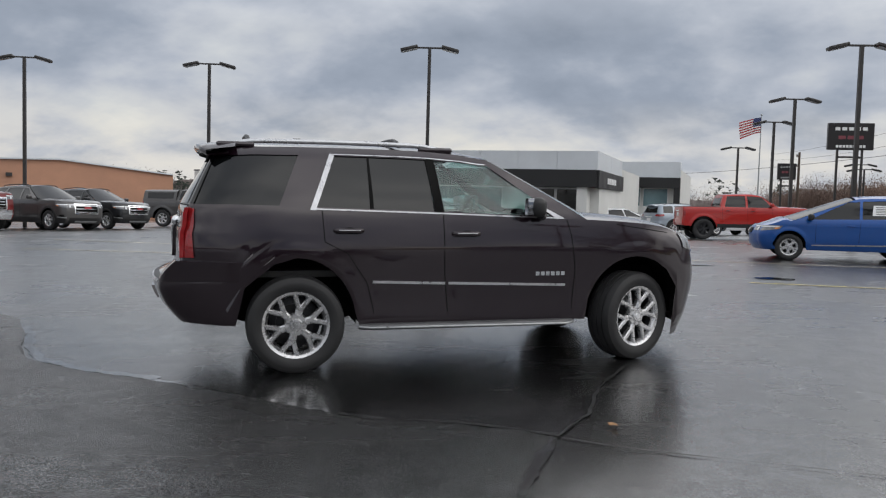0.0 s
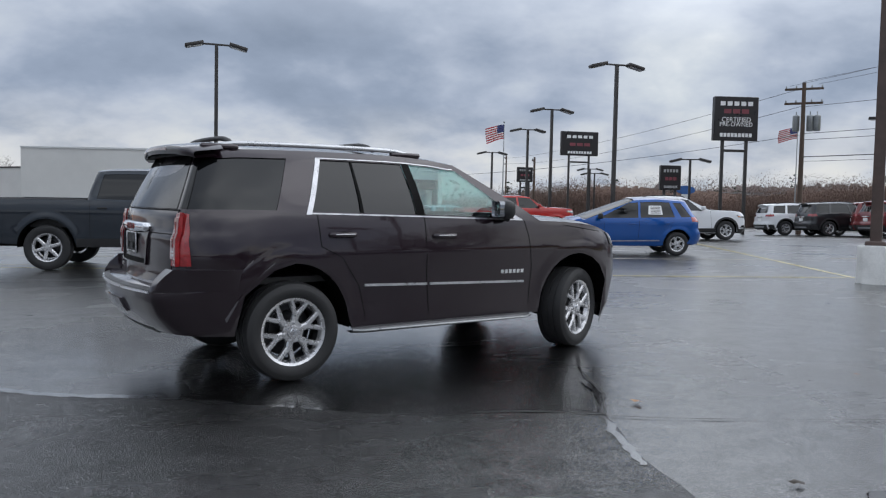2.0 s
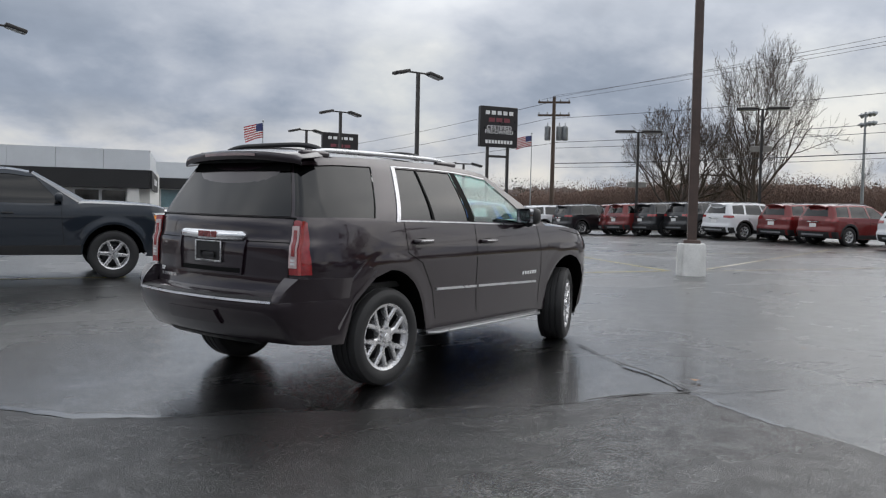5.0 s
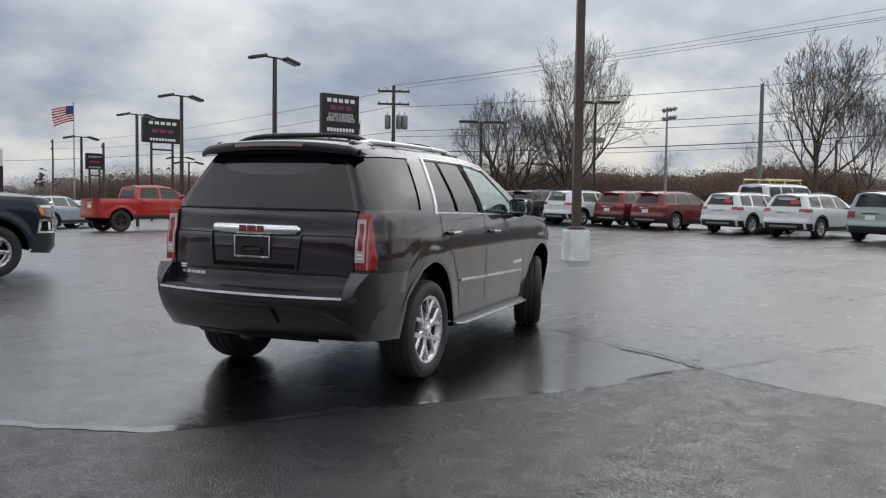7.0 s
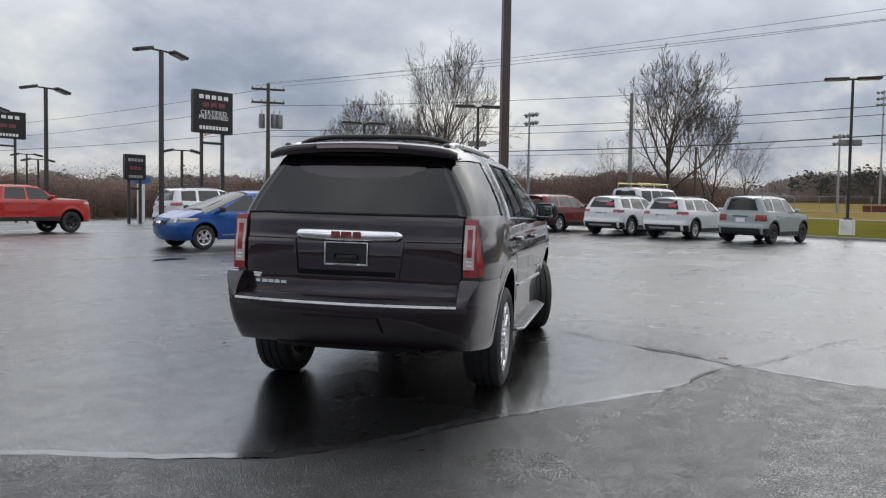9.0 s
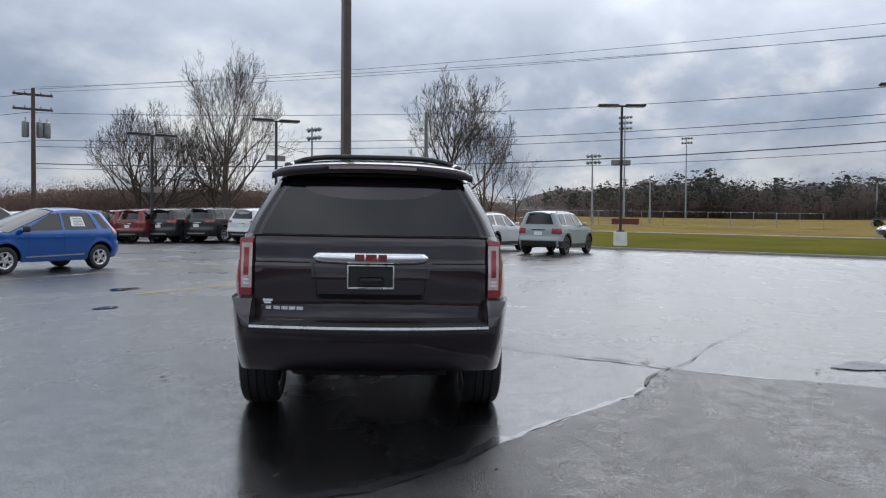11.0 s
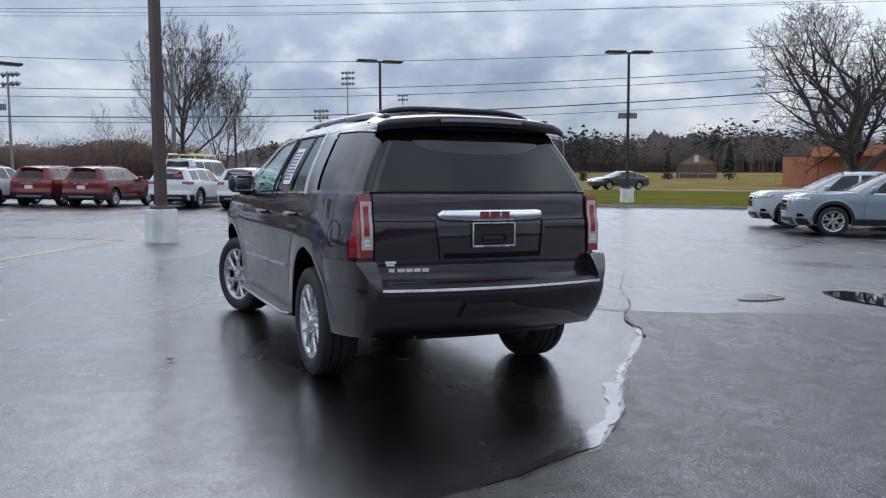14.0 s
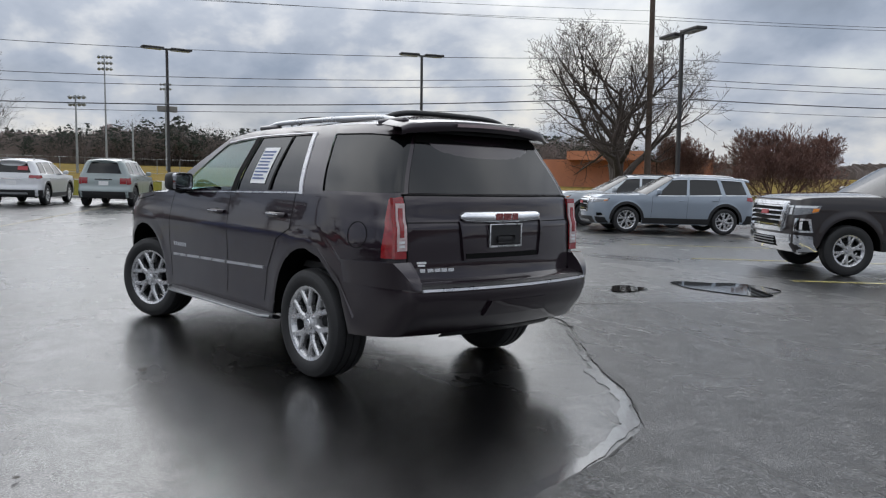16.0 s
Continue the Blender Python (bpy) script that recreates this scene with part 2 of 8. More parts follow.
    coat_r = k.math("MULTIPLY", k.ramp(film, (0.0, dull), (1.0, dull * 0.75)), k.math("SUBTRACT", 1.0, k.math("MULTIPLY", deep, 0.42)))
    k.set(color=col, rough=k.ramp(film, (0.0, 0.34), (1.0, 0.16)), spec=0.25, normal=rough_n.outputs[0],
          coat=k.math("MULTIPLY", sheen, wet), coat_rough=coat_r, coat_normal=film_n.outputs[0], coat_ior=ior)
    MATS[name] = k.m
    return k.m


asphalt("asphalt", 0.004, 1.0, 0.60, 0.34, 0.66, dull=0.34, film_bump=0.10, uneven=0.32, ior=2.45)
asphalt("asphalt_coarse", 0.004, 1.0, 1.0, 0.36, 0.74, 0.29, 0.9, 0.55, 0.72, 2.7)
asphalt("filler_smear", 0.030, 1.0, 0.25, 0.3, 0.5, 0.24, 0.1, 0.12, 0.20, 2.75)
glass_dark = plain("privacy_glass", (0.003, 0.0035, 0.004), 0.02, 0, 0.2, 3.0, 0.0, spec=0.55)
glass_tint = clear_glass("tinted_glass", (0.80, 0.92, 0.90))
glass_smoke = clear_glass("smoked_glass", (0.16, 0.18, 0.18))
glass_lamp = clear_glass("lamp_glass", (0.85, 0.88, 0.9))
chrome = plain("chrome", (0.78, 0.79, 0.81), 0.10, 1.0, 0.12, 8.0, 0.02)
alloy = plain("silver_alloy", (0.60, 0.60, 0.61), 0.28, 0.85, 0.15, 12.0, 0.04)
alloy_dark = plain("dark_alloy", (0.035, 0.035, 0.038), 0.35, 0.3, 0.3, 12.0, 0.04)
rubber = plain("tyre_rubber", (0.016, 0.016, 0.017), 0.65, 0, 0.35, 14.0, 0.25, 120.0)
black_plastic = plain("black_plastic", (0.014, 0.014, 0.015), 0.5, 0, 0.3, 10.0, 0.15, 200.0)
under = plain("underbody", (0.004, 0.004, 0.004), 0.85, 0, 0.4, 5.0, 0.1, spec=0.06)
gap_black = plain("panel_gap", (0.004, 0.004, 0.004), 0.7, 0, 0.2, 9.0, 0.0, spec=0.12)
red_lens = plain("red_lens", (0.27, 0.011, 0.014), 0.12, 0, 0.25, 25.0, 0.1, 180.0, coat=1.0)
white_lens = plain("clear_lens", (0.20, 0.205, 0.215), 0.08, 0.3, 0.3, 30.0, 0.15, 160.0, coat=1.0)
amber_lens = plain("amber_lens", (0.75, 0.25, 0.03), 0.15, 0, 0.2, 30.0, 0.1, coat=1.0)
cloth = plain("seat_leather", (0.022, 0.021, 0.021), 0.55, 0, 0.25, 20.0, 0.2)
steel_brown = plain("brown_pole_paint", (0.075, 0.050, 0.042), 0.45, 0, 0.3, 3.0, 0.1)
steel_dark = plain("bronze_pole_paint", (0.030, 0.027, 0.026), 0.45, 0, 0.3, 3.0, 0.1)
galv = plain("galvanised_steel", (0.33, 0.35, 0.36), 0.45, 0.6, 0.2, 3.0, 0.05)
concrete = plain("white_concrete", (0.76, 0.76, 0.74), 0.8, 0, 0.14, 3.0, 0.35, 40.0)
kerb_mat = plain("kerb_concrete", (0.20, 0.195, 0.185), 0.8, 0, 0.3, 1.5, 0.4, 40.0)
yellow_line = plain("worn_yellow_paint", (0.78, 0.58, 0.20), 0.45, 0, 0.55, 5.0, 0.3, 60.0, coat=0.6)
white_line = plain("worn_pale_paint", (0.62, 0.56, 0.42), 0.45, 0, 0.5, 5.0, 0.3, 60.0, coat=0.6)
wood_pole = plain("weathered_pole_wood", (0.085, 0.060, 0.045), 0.85, 0, 0.35, 2.0, 0.4, 30.0)
sign_black = plain("sign_face_black", (0.012, 0.010, 0.011), 0.35, 0, 0.2, 2.0, 0.02)
sign_white = plain("sign_white", (0.80, 0.80, 0.80), 0.4, 0, 0.08, 2.0, 0.02)
sign_red = plain("sign_red", (0.42, 0.05, 0.06), 0.4, 0, 0.15, 2.0, 0.02)
bark = plain("bark", (0.072, 0.056, 0.047), 0.9, 0, 0.35, 3.0, 0.5, 25.0, dist=0.02)
bark_red = plain("reddish_twigs", (0.20, 0.112, 0.090), 0.9, 0, 0.35, 2.0, 0.4, 25.0)

# ---- geometry helpers ----
GA, GB, GC = -0.0656, 0.01178, 0.01366      # the lot falls gently: z = GA + GB x + GC y


def kerb_x(y):
    return 29.6 + 0.286 * y


def gz(x, y):
    """Height of the ground: the sloping lot, the verge that climbs to the road, the field behind it."""
    s = (x - kerb_x(y)) * 0.96
    xx, yy = min(max(x, -60), kerb_x(y)), min(max(y, -45), 70)
    z = GA + GB * min(xx, 38) + GC * min(yy, 24) - 0.020 * max(0.0, yy - 24)
    if s > 0:
        z += 0.14 + 0.029 * min(s, 22) + 0.0215 * max(0.0, min(s - 30, 200))
    return z


def curve(pts):
    """A smooth curve through (x, y) points, flat-tangent limited so that it does not overshoot."""
    keep = []
    for p in sorted(pts):
        if not keep or p[0] - keep[-1][0] > 0.012:
            keep.append(p)
    xs, ys = [float(p[0]) for p in keep], [float(p[1]) for p in keep]
    n = len(xs)
    d = [(ys[i + 1] - ys[i]) / (xs[i + 1] - xs[i]) for i in range(n - 1)]
    t = [d[0]] + [0.0 if d[i - 1] * d[i] <= 0 else 2 * d[i - 1] * d[i] / (d[i - 1] + d[i]) for i in range(1, n - 1)] + [d[-1]]

    def f(v):
        if v <= xs[0]:
            return ys[0]
        if v >= xs[-1]:
            return ys[-1]
        i = max(j for j in range(n - 1) if xs[j] <= v)
        h = xs[i + 1] - xs[i]
        s = (v - xs[i]) / h
        return ((1 + 2 * s) * (1 - s) ** 2 * ys[i] + s * (1 - s) ** 2 * h * t[i] + s * s * (3 - 2 * s) * ys[i + 1] + s * s * (s - 1) * h * t[i + 1])
    return f


def link(name, bm, mat, parent=None, label="", smooth=True, angle=40):
    me = bpy.data.meshes.new(name)
    bmesh.ops.recalc_face_normals(bm, faces=bm.faces)
    bm.to_mesh(me)
    bm.free()
    if mat:
        me.materials.append(mat)
    if smooth and len(me.polygons):
        me.polygons.foreach_set("use_smooth", [True] * len(me.polygons))
        me.set_sharp_from_angle(angle=radians(angle))
    ob = new(name, me)
    ob.parent = parent
    if label:
        ob["label"] = label
    return ob


def part(name, bm, mat, parent, label="", smooth=True, angle=40):
    return link(name, bm, mat, parent, label, smooth, angle)


def shared(name, me, parent, m=None, label=""):
    ob = new(name, me)
    ob.parent = parent
    if m is not None:
        ob.matrix_basis = m
    if label:
        ob["label"] = label
    return ob


def sheet(bm, rows):
    """Quads over a grid of places."""
    vs = [[bm.verts.new(p) for p in r] for r in rows]
    for a, b in zip(vs, vs[1:]):
        for i in range(len(a) - 1):
            q = [a[i], a[i + 1], b[i + 1], b[i]]
            try:
                bm.faces.new(q)
            except ValueError:
                pass
    return vs


def slab(bm, rows, inward, thick):
    """A sheet with a rim and a back: rows of places, and the way into the body."""
    n = Vector(inward).normalized() * thick
    a = sheet(bm, rows)
    b = sheet(bm, [[Vector(p) + n for p in r] for r in rows])
    edge = [(i, 0) for i in range(len(rows))] + [(len(rows) - 1, j) for j in range(1, len(rows[0]))]
    edge += [(i, len(rows[0]) - 1) for i in range(len(rows) - 2, -1, -1)] + [(0, j) for j in range(len(rows[0]) - 2, 0, -1)]
    for (i, j), (k, l) in zip(edge, edge[1:] + edge[:1]):
        bm.faces.new([a[i][j], a[k][l], b[k][l], b[i][j]])


def box(bm, size, at=(0, 0, 0), bevel=0.0, seg=2, turn=None):
    m = Matrix.Translation(at) @ (turn.to_4x4() if turn is not None else Matrix())
    r = bmesh.ops.create_cube(bm, size=1.0, matrix=m @ Matrix.Diagonal((*size, 1)))
    if bevel > 0:
        es = list({e for v in r["verts"] for e in v.link_edges})
        bmesh.ops.bevel(bm, geom=es, offset=bevel, segments=seg, profile=0.5, affect="EDGES")


def lathe(bm, prof, n=32, axis="Y"):
    """Turns (radius, along) points round an axis."""
    rings = []
    for i in range(n):
        a = 2 * math.pi * i / n
        c, s = math.cos(a), math.sin(a)
        rings.append([bm.verts.new((r * c, h, r * s) if axis == "Y" else (r * c, r * s, h)) for r, h in prof])
    for i in range(n):
        a, b = rings[i], rings[(i + 1) % n]
        for j in range(len(prof) - 1):
            bm.faces.new([a[j], a[j + 1], b[j + 1], b[j]])


def tube(bm, pts, radii, n=8, caps=True):
    """A round bar along places, with a radius at each."""
    pts = [Vector(p) for p in pts]
    if not isinstance(radii, (list, tuple)):
        radii = [radii] * len(pts)
    up, rings = None, []
    for i, p in enumerate(pts):
        d = (pts[min(i + 1, len(pts) - 1)] - pts[max(i - 1, 0)]).normalized()
        if up is None:
            up = d.orthogonal().normalized()
        up = (up - d * up.dot(d)).normalized()
        w = d.cross(up)
        rings.append([bm.verts.new(p + (up * math.cos(2 * math.pi * k / n) + w * math.sin(2 * math.pi * k / n)) * radii[i]) for k in range(n)])
    for a, b in zip(rings, rings[1:]):
        for k in range(n):
            bm.faces.new([a[k], a[(k + 1) % n], b[(k + 1) % n], b[k]])
    if caps:
        bm.faces.new(rings[0][::-1])
        bm.faces.new(rings[-1])


def bm_new():
    return bmesh.new()


def at_ground(x, y, heading=0.0, lift=0.0):
    """A pose on the ground, leaning with its slope, turned by heading in degrees from +x."""
    e = 0.5
    n = Vector((gz(x - e, y) - gz(x + e, y), gz(x, y - e) - gz(x, y + e), 2 * e)).normalized()
    tilt = Vector((0, 0, 1)).rotation_difference(n).to_matrix().to_4x4()
    return Matrix.Translation((x, y, gz(x, y) + lift)) @ tilt @ Matrix.Rotation(radians(heading), 4, "Z")


def upright(x, y, heading=0.0, lift=0.0):
    return Matrix.Translation((x, y, gz(x, y) + lift)) @ Matrix.Rotation(radians(heading), 4, "Z")

# ---- vehicles: x forward, y left, the ground under the rear axle is the origin ----
WHEELS = {}


def tyre_mesh(R, rim, w):
    key = ("tyre", R, rim, w)
    if key not in WHEELS:
        bm = bm_new()
        h = w / 2
        prof = [(rim - 0.005, -h * 0.80), (rim + 0.012, -h * 0.92), ((R + rim) / 2, -h), (R - 0.045, -h * 0.97), (R - 0.014, -h * 0.86), (R - 0.002, -h * 0.66)]
        for g in (-0.42, 0.0, 0.42):
            prof += [(R, (g - 0.06) * h), (R - 0.010, (g - 0.045) * h), (R - 0.010, (g + 0.045) * h), (R, (g + 0.06) * h)]
        prof += [(r, -y) for r, y in reversed(prof[:6])]
        lathe(bm, prof, 44)
        bmesh.ops.recalc_face_normals(bm, faces=bm.faces)
        me = bpy.data.meshes.new("tyre")
        bm.to_mesh(me), bm.free()
        me.materials.append(rubber)
        me.polygons.foreach_set("use_smooth", [True] * len(me.polygons))
        me.set_sharp_from_angle(angle=radians(35))
        WHEELS[key] = me
    return WHEELS[key]


def rim_mesh(r, w, spokes, split, mat, width=0.048, stem=0.50):
    """A cast wheel, its face towards -y: barrel, lip, spokes (split: each opens into a Y), hub, nuts."""
    key = ("rim", r, w, spokes, split, mat.name, width, stem)
    if key not in WHEELS:
        bm = bm_new()
        h = w / 2
        lathe(bm, [(r, h * 0.85), (r - 0.02, h * 0.8), (r - 0.045, 0.0), (r - 0.04, -h * 0.55), (r - 0.018, -h * 0.80), (r + 0.004, -h * 0.86), (r + 0.004, -h * 0.78)], 44)
        for f in bm.faces:
            if f.calc_center_median().y > -h * 0.66:
                f.material_index = 1
        yf = -h * 0.78

        def bar(a0, r0, a1, r1, w0, w1, y0, y1, t=0.045):
            c0, s0, c1, s1 = math.cos(a0), math.sin(a0), math.cos(a1), math.sin(a1)
            p0, p1 = Vector((r0 * c0, 0, r0 * s0)), Vector((r1 * c1, 0, r1 * s1))
            d = (p1 - p0).normalized()
            n = Vector((-d.z, 0, d.x))
            vs = []
            for p, wd, y in ((p0, w0, y0), (p1, w1, y1)):
                for k, yy in ((-1, t), (-1, 0.012), (-0.55, 0), (0.55, 0), (1, 0.012), (1, t)):
                    vs.append(bm.verts.new(p + n * wd * k * 0.5 + Vector((0, y + yy, 0))))
            for i in range(5):
                bm.faces.new([vs[i], vs[i + 1], vs[i + 7], vs[i + 6]])

        for i in range(spokes):
            a = 2 * math.pi * (i + 0.5) / spokes + math.pi / 2
            if split:
                bar(a, 0.05, a, r * stem, width * 1.15, width * 1.35, yf + 0.006, yf)
                for k in (-1, 1):
                    bar(a + k * 0.04 * (0.5 / stem), r * (stem - 0.06), a + k * split, r - 0.012, width * 0.95, width * 0.8, yf, yf - 0.004)
            else:
                bar(a, 0.05, a, r - 0.012, width * 1.5, width * 1.15, yf + 0.006, yf - 0.004)
        lathe(bm, [(0.0, yf - 0.012), (0.045, yf - 0.010), (0.052, yf + 0.005), (0.085, yf + 0.006), (0.095, yf + 0.05)], 24)
        for i in range(6):
            a = 2 * math.pi * i / 6
            for v in bmesh.ops.create_cone(bm, cap_ends=True, segments=6, radius1=0.013, radius2=0.011, depth=0.03,
                                           matrix=Matrix.Translation((0.072 * math.cos(a), yf + 0.002, 0.072 * math.sin(a))) @ Matrix.Rotation(math.pi / 2, 4, "X"))["verts"]:
                pass
        bmesh.ops.recalc_face_normals(bm, faces=bm.faces)
        me = bpy.data.meshes.new("rim")
        bm.to_mesh(me), bm.free()
        me.materials.append(mat)
        me.materials.append(alloy_dark)
        me.polygons.foreach_set("use_smooth", [True] * len(me.polygons))
        me.set_sharp_from_angle(angle=radians(30))
        WHEELS[key] = me
    return WHEELS[key]


def disc_mesh(r):
    key = ("disc", r)
    if key not in WHEELS:
        bm = bm_new()
        lathe(bm, [(0.0, 0.02), (r * 0.72, 0.02), (r * 0.72, 0.05), (r * 0.98, 0.06)], 28)
        me = bpy.data.meshes.new("brake_disc")
        bm.to_mesh(me), bm.free()
        me.materials.append(alloy_dark)
        WHEELS[key] = me
    return WHEELS[key]


class Shape:
    """The skin of a vehicle: half widths, end profiles, belt and roof lines."""

    def __init__(self, s):
        self.s = s
        self.hw, self.xr, self.xf = curve(s["hw"]), curve(s["rear"]), curve(s["front"])
        self.belt, self.rail, self.bot = curve(s["belt"]), curve(s["rail"]), curve(s["bottom"])
        self.cab = curve(s["cab"]) if "cab" in s else self.xr
        self.rr, self.cr, self.rf, self.cf = s["corner_r"] + s["corner_f"]
        self.br, self.bf = s["bulge"]

    @staticmethod
    def tuck(d, r, c):
        if d >= r:
            return 0.0
        q = 1 - max(d, 0.0) / r
        return c * (1 - math.sqrt(max(0.0, 1 - q * q)))

    def y(self, x, z, cab=False):
        rear = self.cab if cab else self.xr
        v = self.hw(z) - self.tuck(x - rear(z), self.rr, self.cr) - (0 if cab else self.tuck(self.xf(z) - x, self.rf, self.cf))
        for xa in (0.0, self.s["wb"]):      # a soft flare round each wheel arch
            d = math.hypot((x - xa) / self.s["arch"][0], (z - self.s["R"]) / self.s["arch"][1])
            if 0.9 < d < 1.25 and not cab:
                v += self.s.get("flare", 0.012) * (1 - abs(d - 1.06) / 0.19) if abs(d - 1.06) < 0.19 else 0
        return v

    def low(self, x):
        b = self.bot(x)
        for xa in (0.0, self.s["wb"]):
            q = (x - xa) / self.s["arch"][0]
            if abs(q) < 1:
                b = max(b, self.s["R"] + self.s["arch"][1] * math.sqrt(1 - q * q))
        return b

    def rear_x(self, y, z, off=0.0, cab=False):
        f = self.cab if cab else self.xr
        ye = max(0.1, self.hw(z) - self.cr)
        return f(z) - self.br * (1 - min(1.0, abs(y) / ye) ** 2) - off

    def front_x(self, y, z, off=0.0):
        ye = max(0.1, self.hw(z) - self.cf)
        return self.xf(z) + self.bf * (1 - min(1.0, abs(y) / ye) ** 2) + off


def lerp(a, b, t):
    return a + (b - a) * t


def side_patch(sh, bm, corners, side, off=0.004, nu=8, nv=4, thick=0.02, from_rear=False, from_front=False, cab=False):
    """A piece on the flank, from (x, z) corners: rear low, front low, front high, rear high."""
    (ax, az), (bx, bz), (cx, cz), (dx, dz) = corners
    rows = []
    for j in range(nv + 1):
        v, row = j / nv, []
        for i in range(nu + 1):
            u = i / nu
            x, z = lerp(lerp(ax, bx, u), lerp(dx, cx, u), v), lerp(lerp(az, bz, u), lerp(dz, cz, u), v)
            if from_rear:
                x += sh.xr(z)
            if from_front:
                x = sh.xf(z) - x
            row.append(Vector((x, side * (sh.y(x, z, cab) + off), z)))
        rows.append(row)
    slab(bm, rows, (0, -side, 0), thick)


def rear_patch(sh, bm, y0, y1, z0, z1, off=0.004, nu=10, nv=3, thick=0.02, y0t=None, y1t=None):
    rows = []
    for j in range(nv + 1):
        v = j / nv
        z = lerp(z0, z1, v)
        a, b = lerp(y0, y0 if y0t is None else y0t, v), lerp(y1, y1 if y1t is None else y1t, v)
        rows.append([Vector((sh.rear_x(lerp(a, b, i / nu), z, off), lerp(a, b, i / nu), z)) for i in range(nu + 1)])
    slab(bm, rows, (1, 0, 0), thick)


def front_patch(sh, bm, y0, y1, z0, z1, off=0.004, nu=10, nv=3, thick=0.02, y0t=None, y1t=None):
    rows = []
    for j in range(nv + 1):
        v = j / nv
        z = lerp(z0, z1, v)
        a, b = lerp(y0, y0 if y0t is None else y0t, v), lerp(y1, y1 if y1t is None else y1t, v)
        rows.append([Vector((sh.front_x(lerp(a, b, i / nu), z, off), lerp(a, b, i / nu), z)) for i in range(nu + 1)])
    slab(bm, rows, (-1, 0, 0), thick)


def body_shell(sh, root, mat, fine=1.0, nr=14):
    s = sh.s
    wb, pickup = s["wb"], "cab" in s
    bm = bm_new()
    zs = [p[0] for p in s["rear"]]
    x_in_r = max(sh.xr(z) for z in zs if z < s["belt"][0][1] + 0.01) + sh.rr
    x_in_f = min(sh.xf(p[0]) for p in s["front"]) - sh.rf
    x_lo, x_hi = s["rear"][len(s["rear"]) // 3][1], max(p[1] for p in s["front"])
    cols = []
    for k in range(8):
        cols.append(("r", 1 - math.cos(k / 8 * math.pi / 2)))
    mid = sorted(set([lerp(x_in_r, x_in_f, i / int(30 * fine)) for i in range(int(30 * fine) + 1)] +
                     [xa + s["arch"][0] * math.cos(math.pi * i / 20) for xa in (0, wb) for i in range(21)]))
    mid = [x for x in mid if x_in_r <= x <= x_in_f]
    mid = [x for i, x in enumerate(mid) if i == 0 or x - mid[i - 1] > 0.008]
    cols += [("m", x) for x in mid]
    for k in range(7, -1, -1):
        cols.append(("f", 1 - math.cos(k / 8 * math.pi / 2)))
    edge = {}
    for side in (1, -1):
        rows = []
        for kind, q in cols:
            xn = q if kind == "m" else lerp(x_lo, x_in_r, q) if kind == "r" else lerp(x_hi, x_in_f, q)
            b, t = sh.low(xn), sh.belt(xn)
            line = []
            for j in range(nr + 1):
                z = lerp(b, t, j / nr)
                x = q if kind == "m" else lerp(sh.xr(z), x_in_r, q) if kind == "r" else lerp(sh.xf(z), x_in_f, q)
                line.append(Vector((x, side * sh.y(x, z), z)))
            rows.append(line)
        sheet(bm, rows)
        edge[side] = rows

    def across(rows_l, rows_r, n, fx):
        out = []
        for a, b in zip(rows_l, rows_r):
            out.append([fx(a.lerp(b, i / n), 2 * i / n - 1, a) for i in range(n + 1)])
        return out

    def bulge_r(p, q, a):
        return Vector((p.x - sh.br * (1 - q * q), p.y, p.z))

    def bulge_f(p, q, a):
        return Vector((p.x + sh.bf * (1 - q * q), p.y, p.z))

    sheet(bm, across(edge[1][0], edge[-1][0], 14, bulge_r))
    sheet(bm, across(edge[1][-1], edge[-1][-1], 14, bulge_f))
    # hood, from the cowl to the nose
    xc = s["a_line"][0]
    top = {k: [r[-1] for r in edge[k]] for k in edge}
    hood_l = [p for p in top[1] if p.x > xc - 0.25]
    hood_r = [p for p in top[-1] if p.x > xc - 0.25]
    xn = hood_l[-1].x
    hood = []
    for a, b in zip(hood_l, hood_r):
        u = max(0.0, (a.x - xc) / (xn - xc))
        row = []
        for i in range(17):
            q = 2 * i / 16 - 1
            p = a.lerp(b, i / 16)
            row.append(Vector((p.x + sh.bf * (1 - q * q) * u ** 3, p.y, p.z + s["hood_crown"] * (1 - q ** 4) * (1 - 0.8 * u ** 4))))
        hood.append(row)
    sheet(bm, hood)
    # greenhouse pillars and rails
    lines = s["lines"]
    n0 = len(lines)

    def on_line(k, v):
        xb, xt = lines[k]
        if k == 0:
            z = lerp(sh.belt(xb), sh.rail(xt), v)
            return sh.cab(z), z
        x = lerp(xb, xt, v)
        return x, lerp(sh.belt(xb), sh.rail(xt), v)

    def panel(k, v0, v1, side, off, nu, nv):
        rows = []
        for j in range(nv + 1):
            v = lerp(v0, v1, j / nv)
            (xa, za), (xb, zb) = on_line(k, v), on_line(k + 1, v)
            row = []
            for i in range(nu + 1):
                u = i / nu
                x = lerp(xa, xb, u)
                zl, zh = sh.belt(x), sh.rail(x)
                z = lerp(lerp(za, zb, u), lerp(zl, zh, v), min(1.0, 4 * u * (1 - u)))
                row.append(Vector((x, side * (sh.y(x, z, pickup) + off), z)))
            rows.append(row)
        return rows

    sh.panel = panel
    sh.on_line = on_line
    lo, hi = s.get("win_v", (0.05, 0.90))
    for side in (1, -1):
        for k in range(n0 - 1):
            if s["glass"][k] is None:
                sheet(bm, panel(k, 0, 1, side, 0, 6, 10))
            else:
                sheet(bm, panel(k, 0, lo, side, 0, 10, 1))
                sheet(bm, panel(k, hi, 1, side, 0, 10, 3))
    # roof
    xt_r, xt_f = lines[0][1], lines[-1][1]
    roof = []
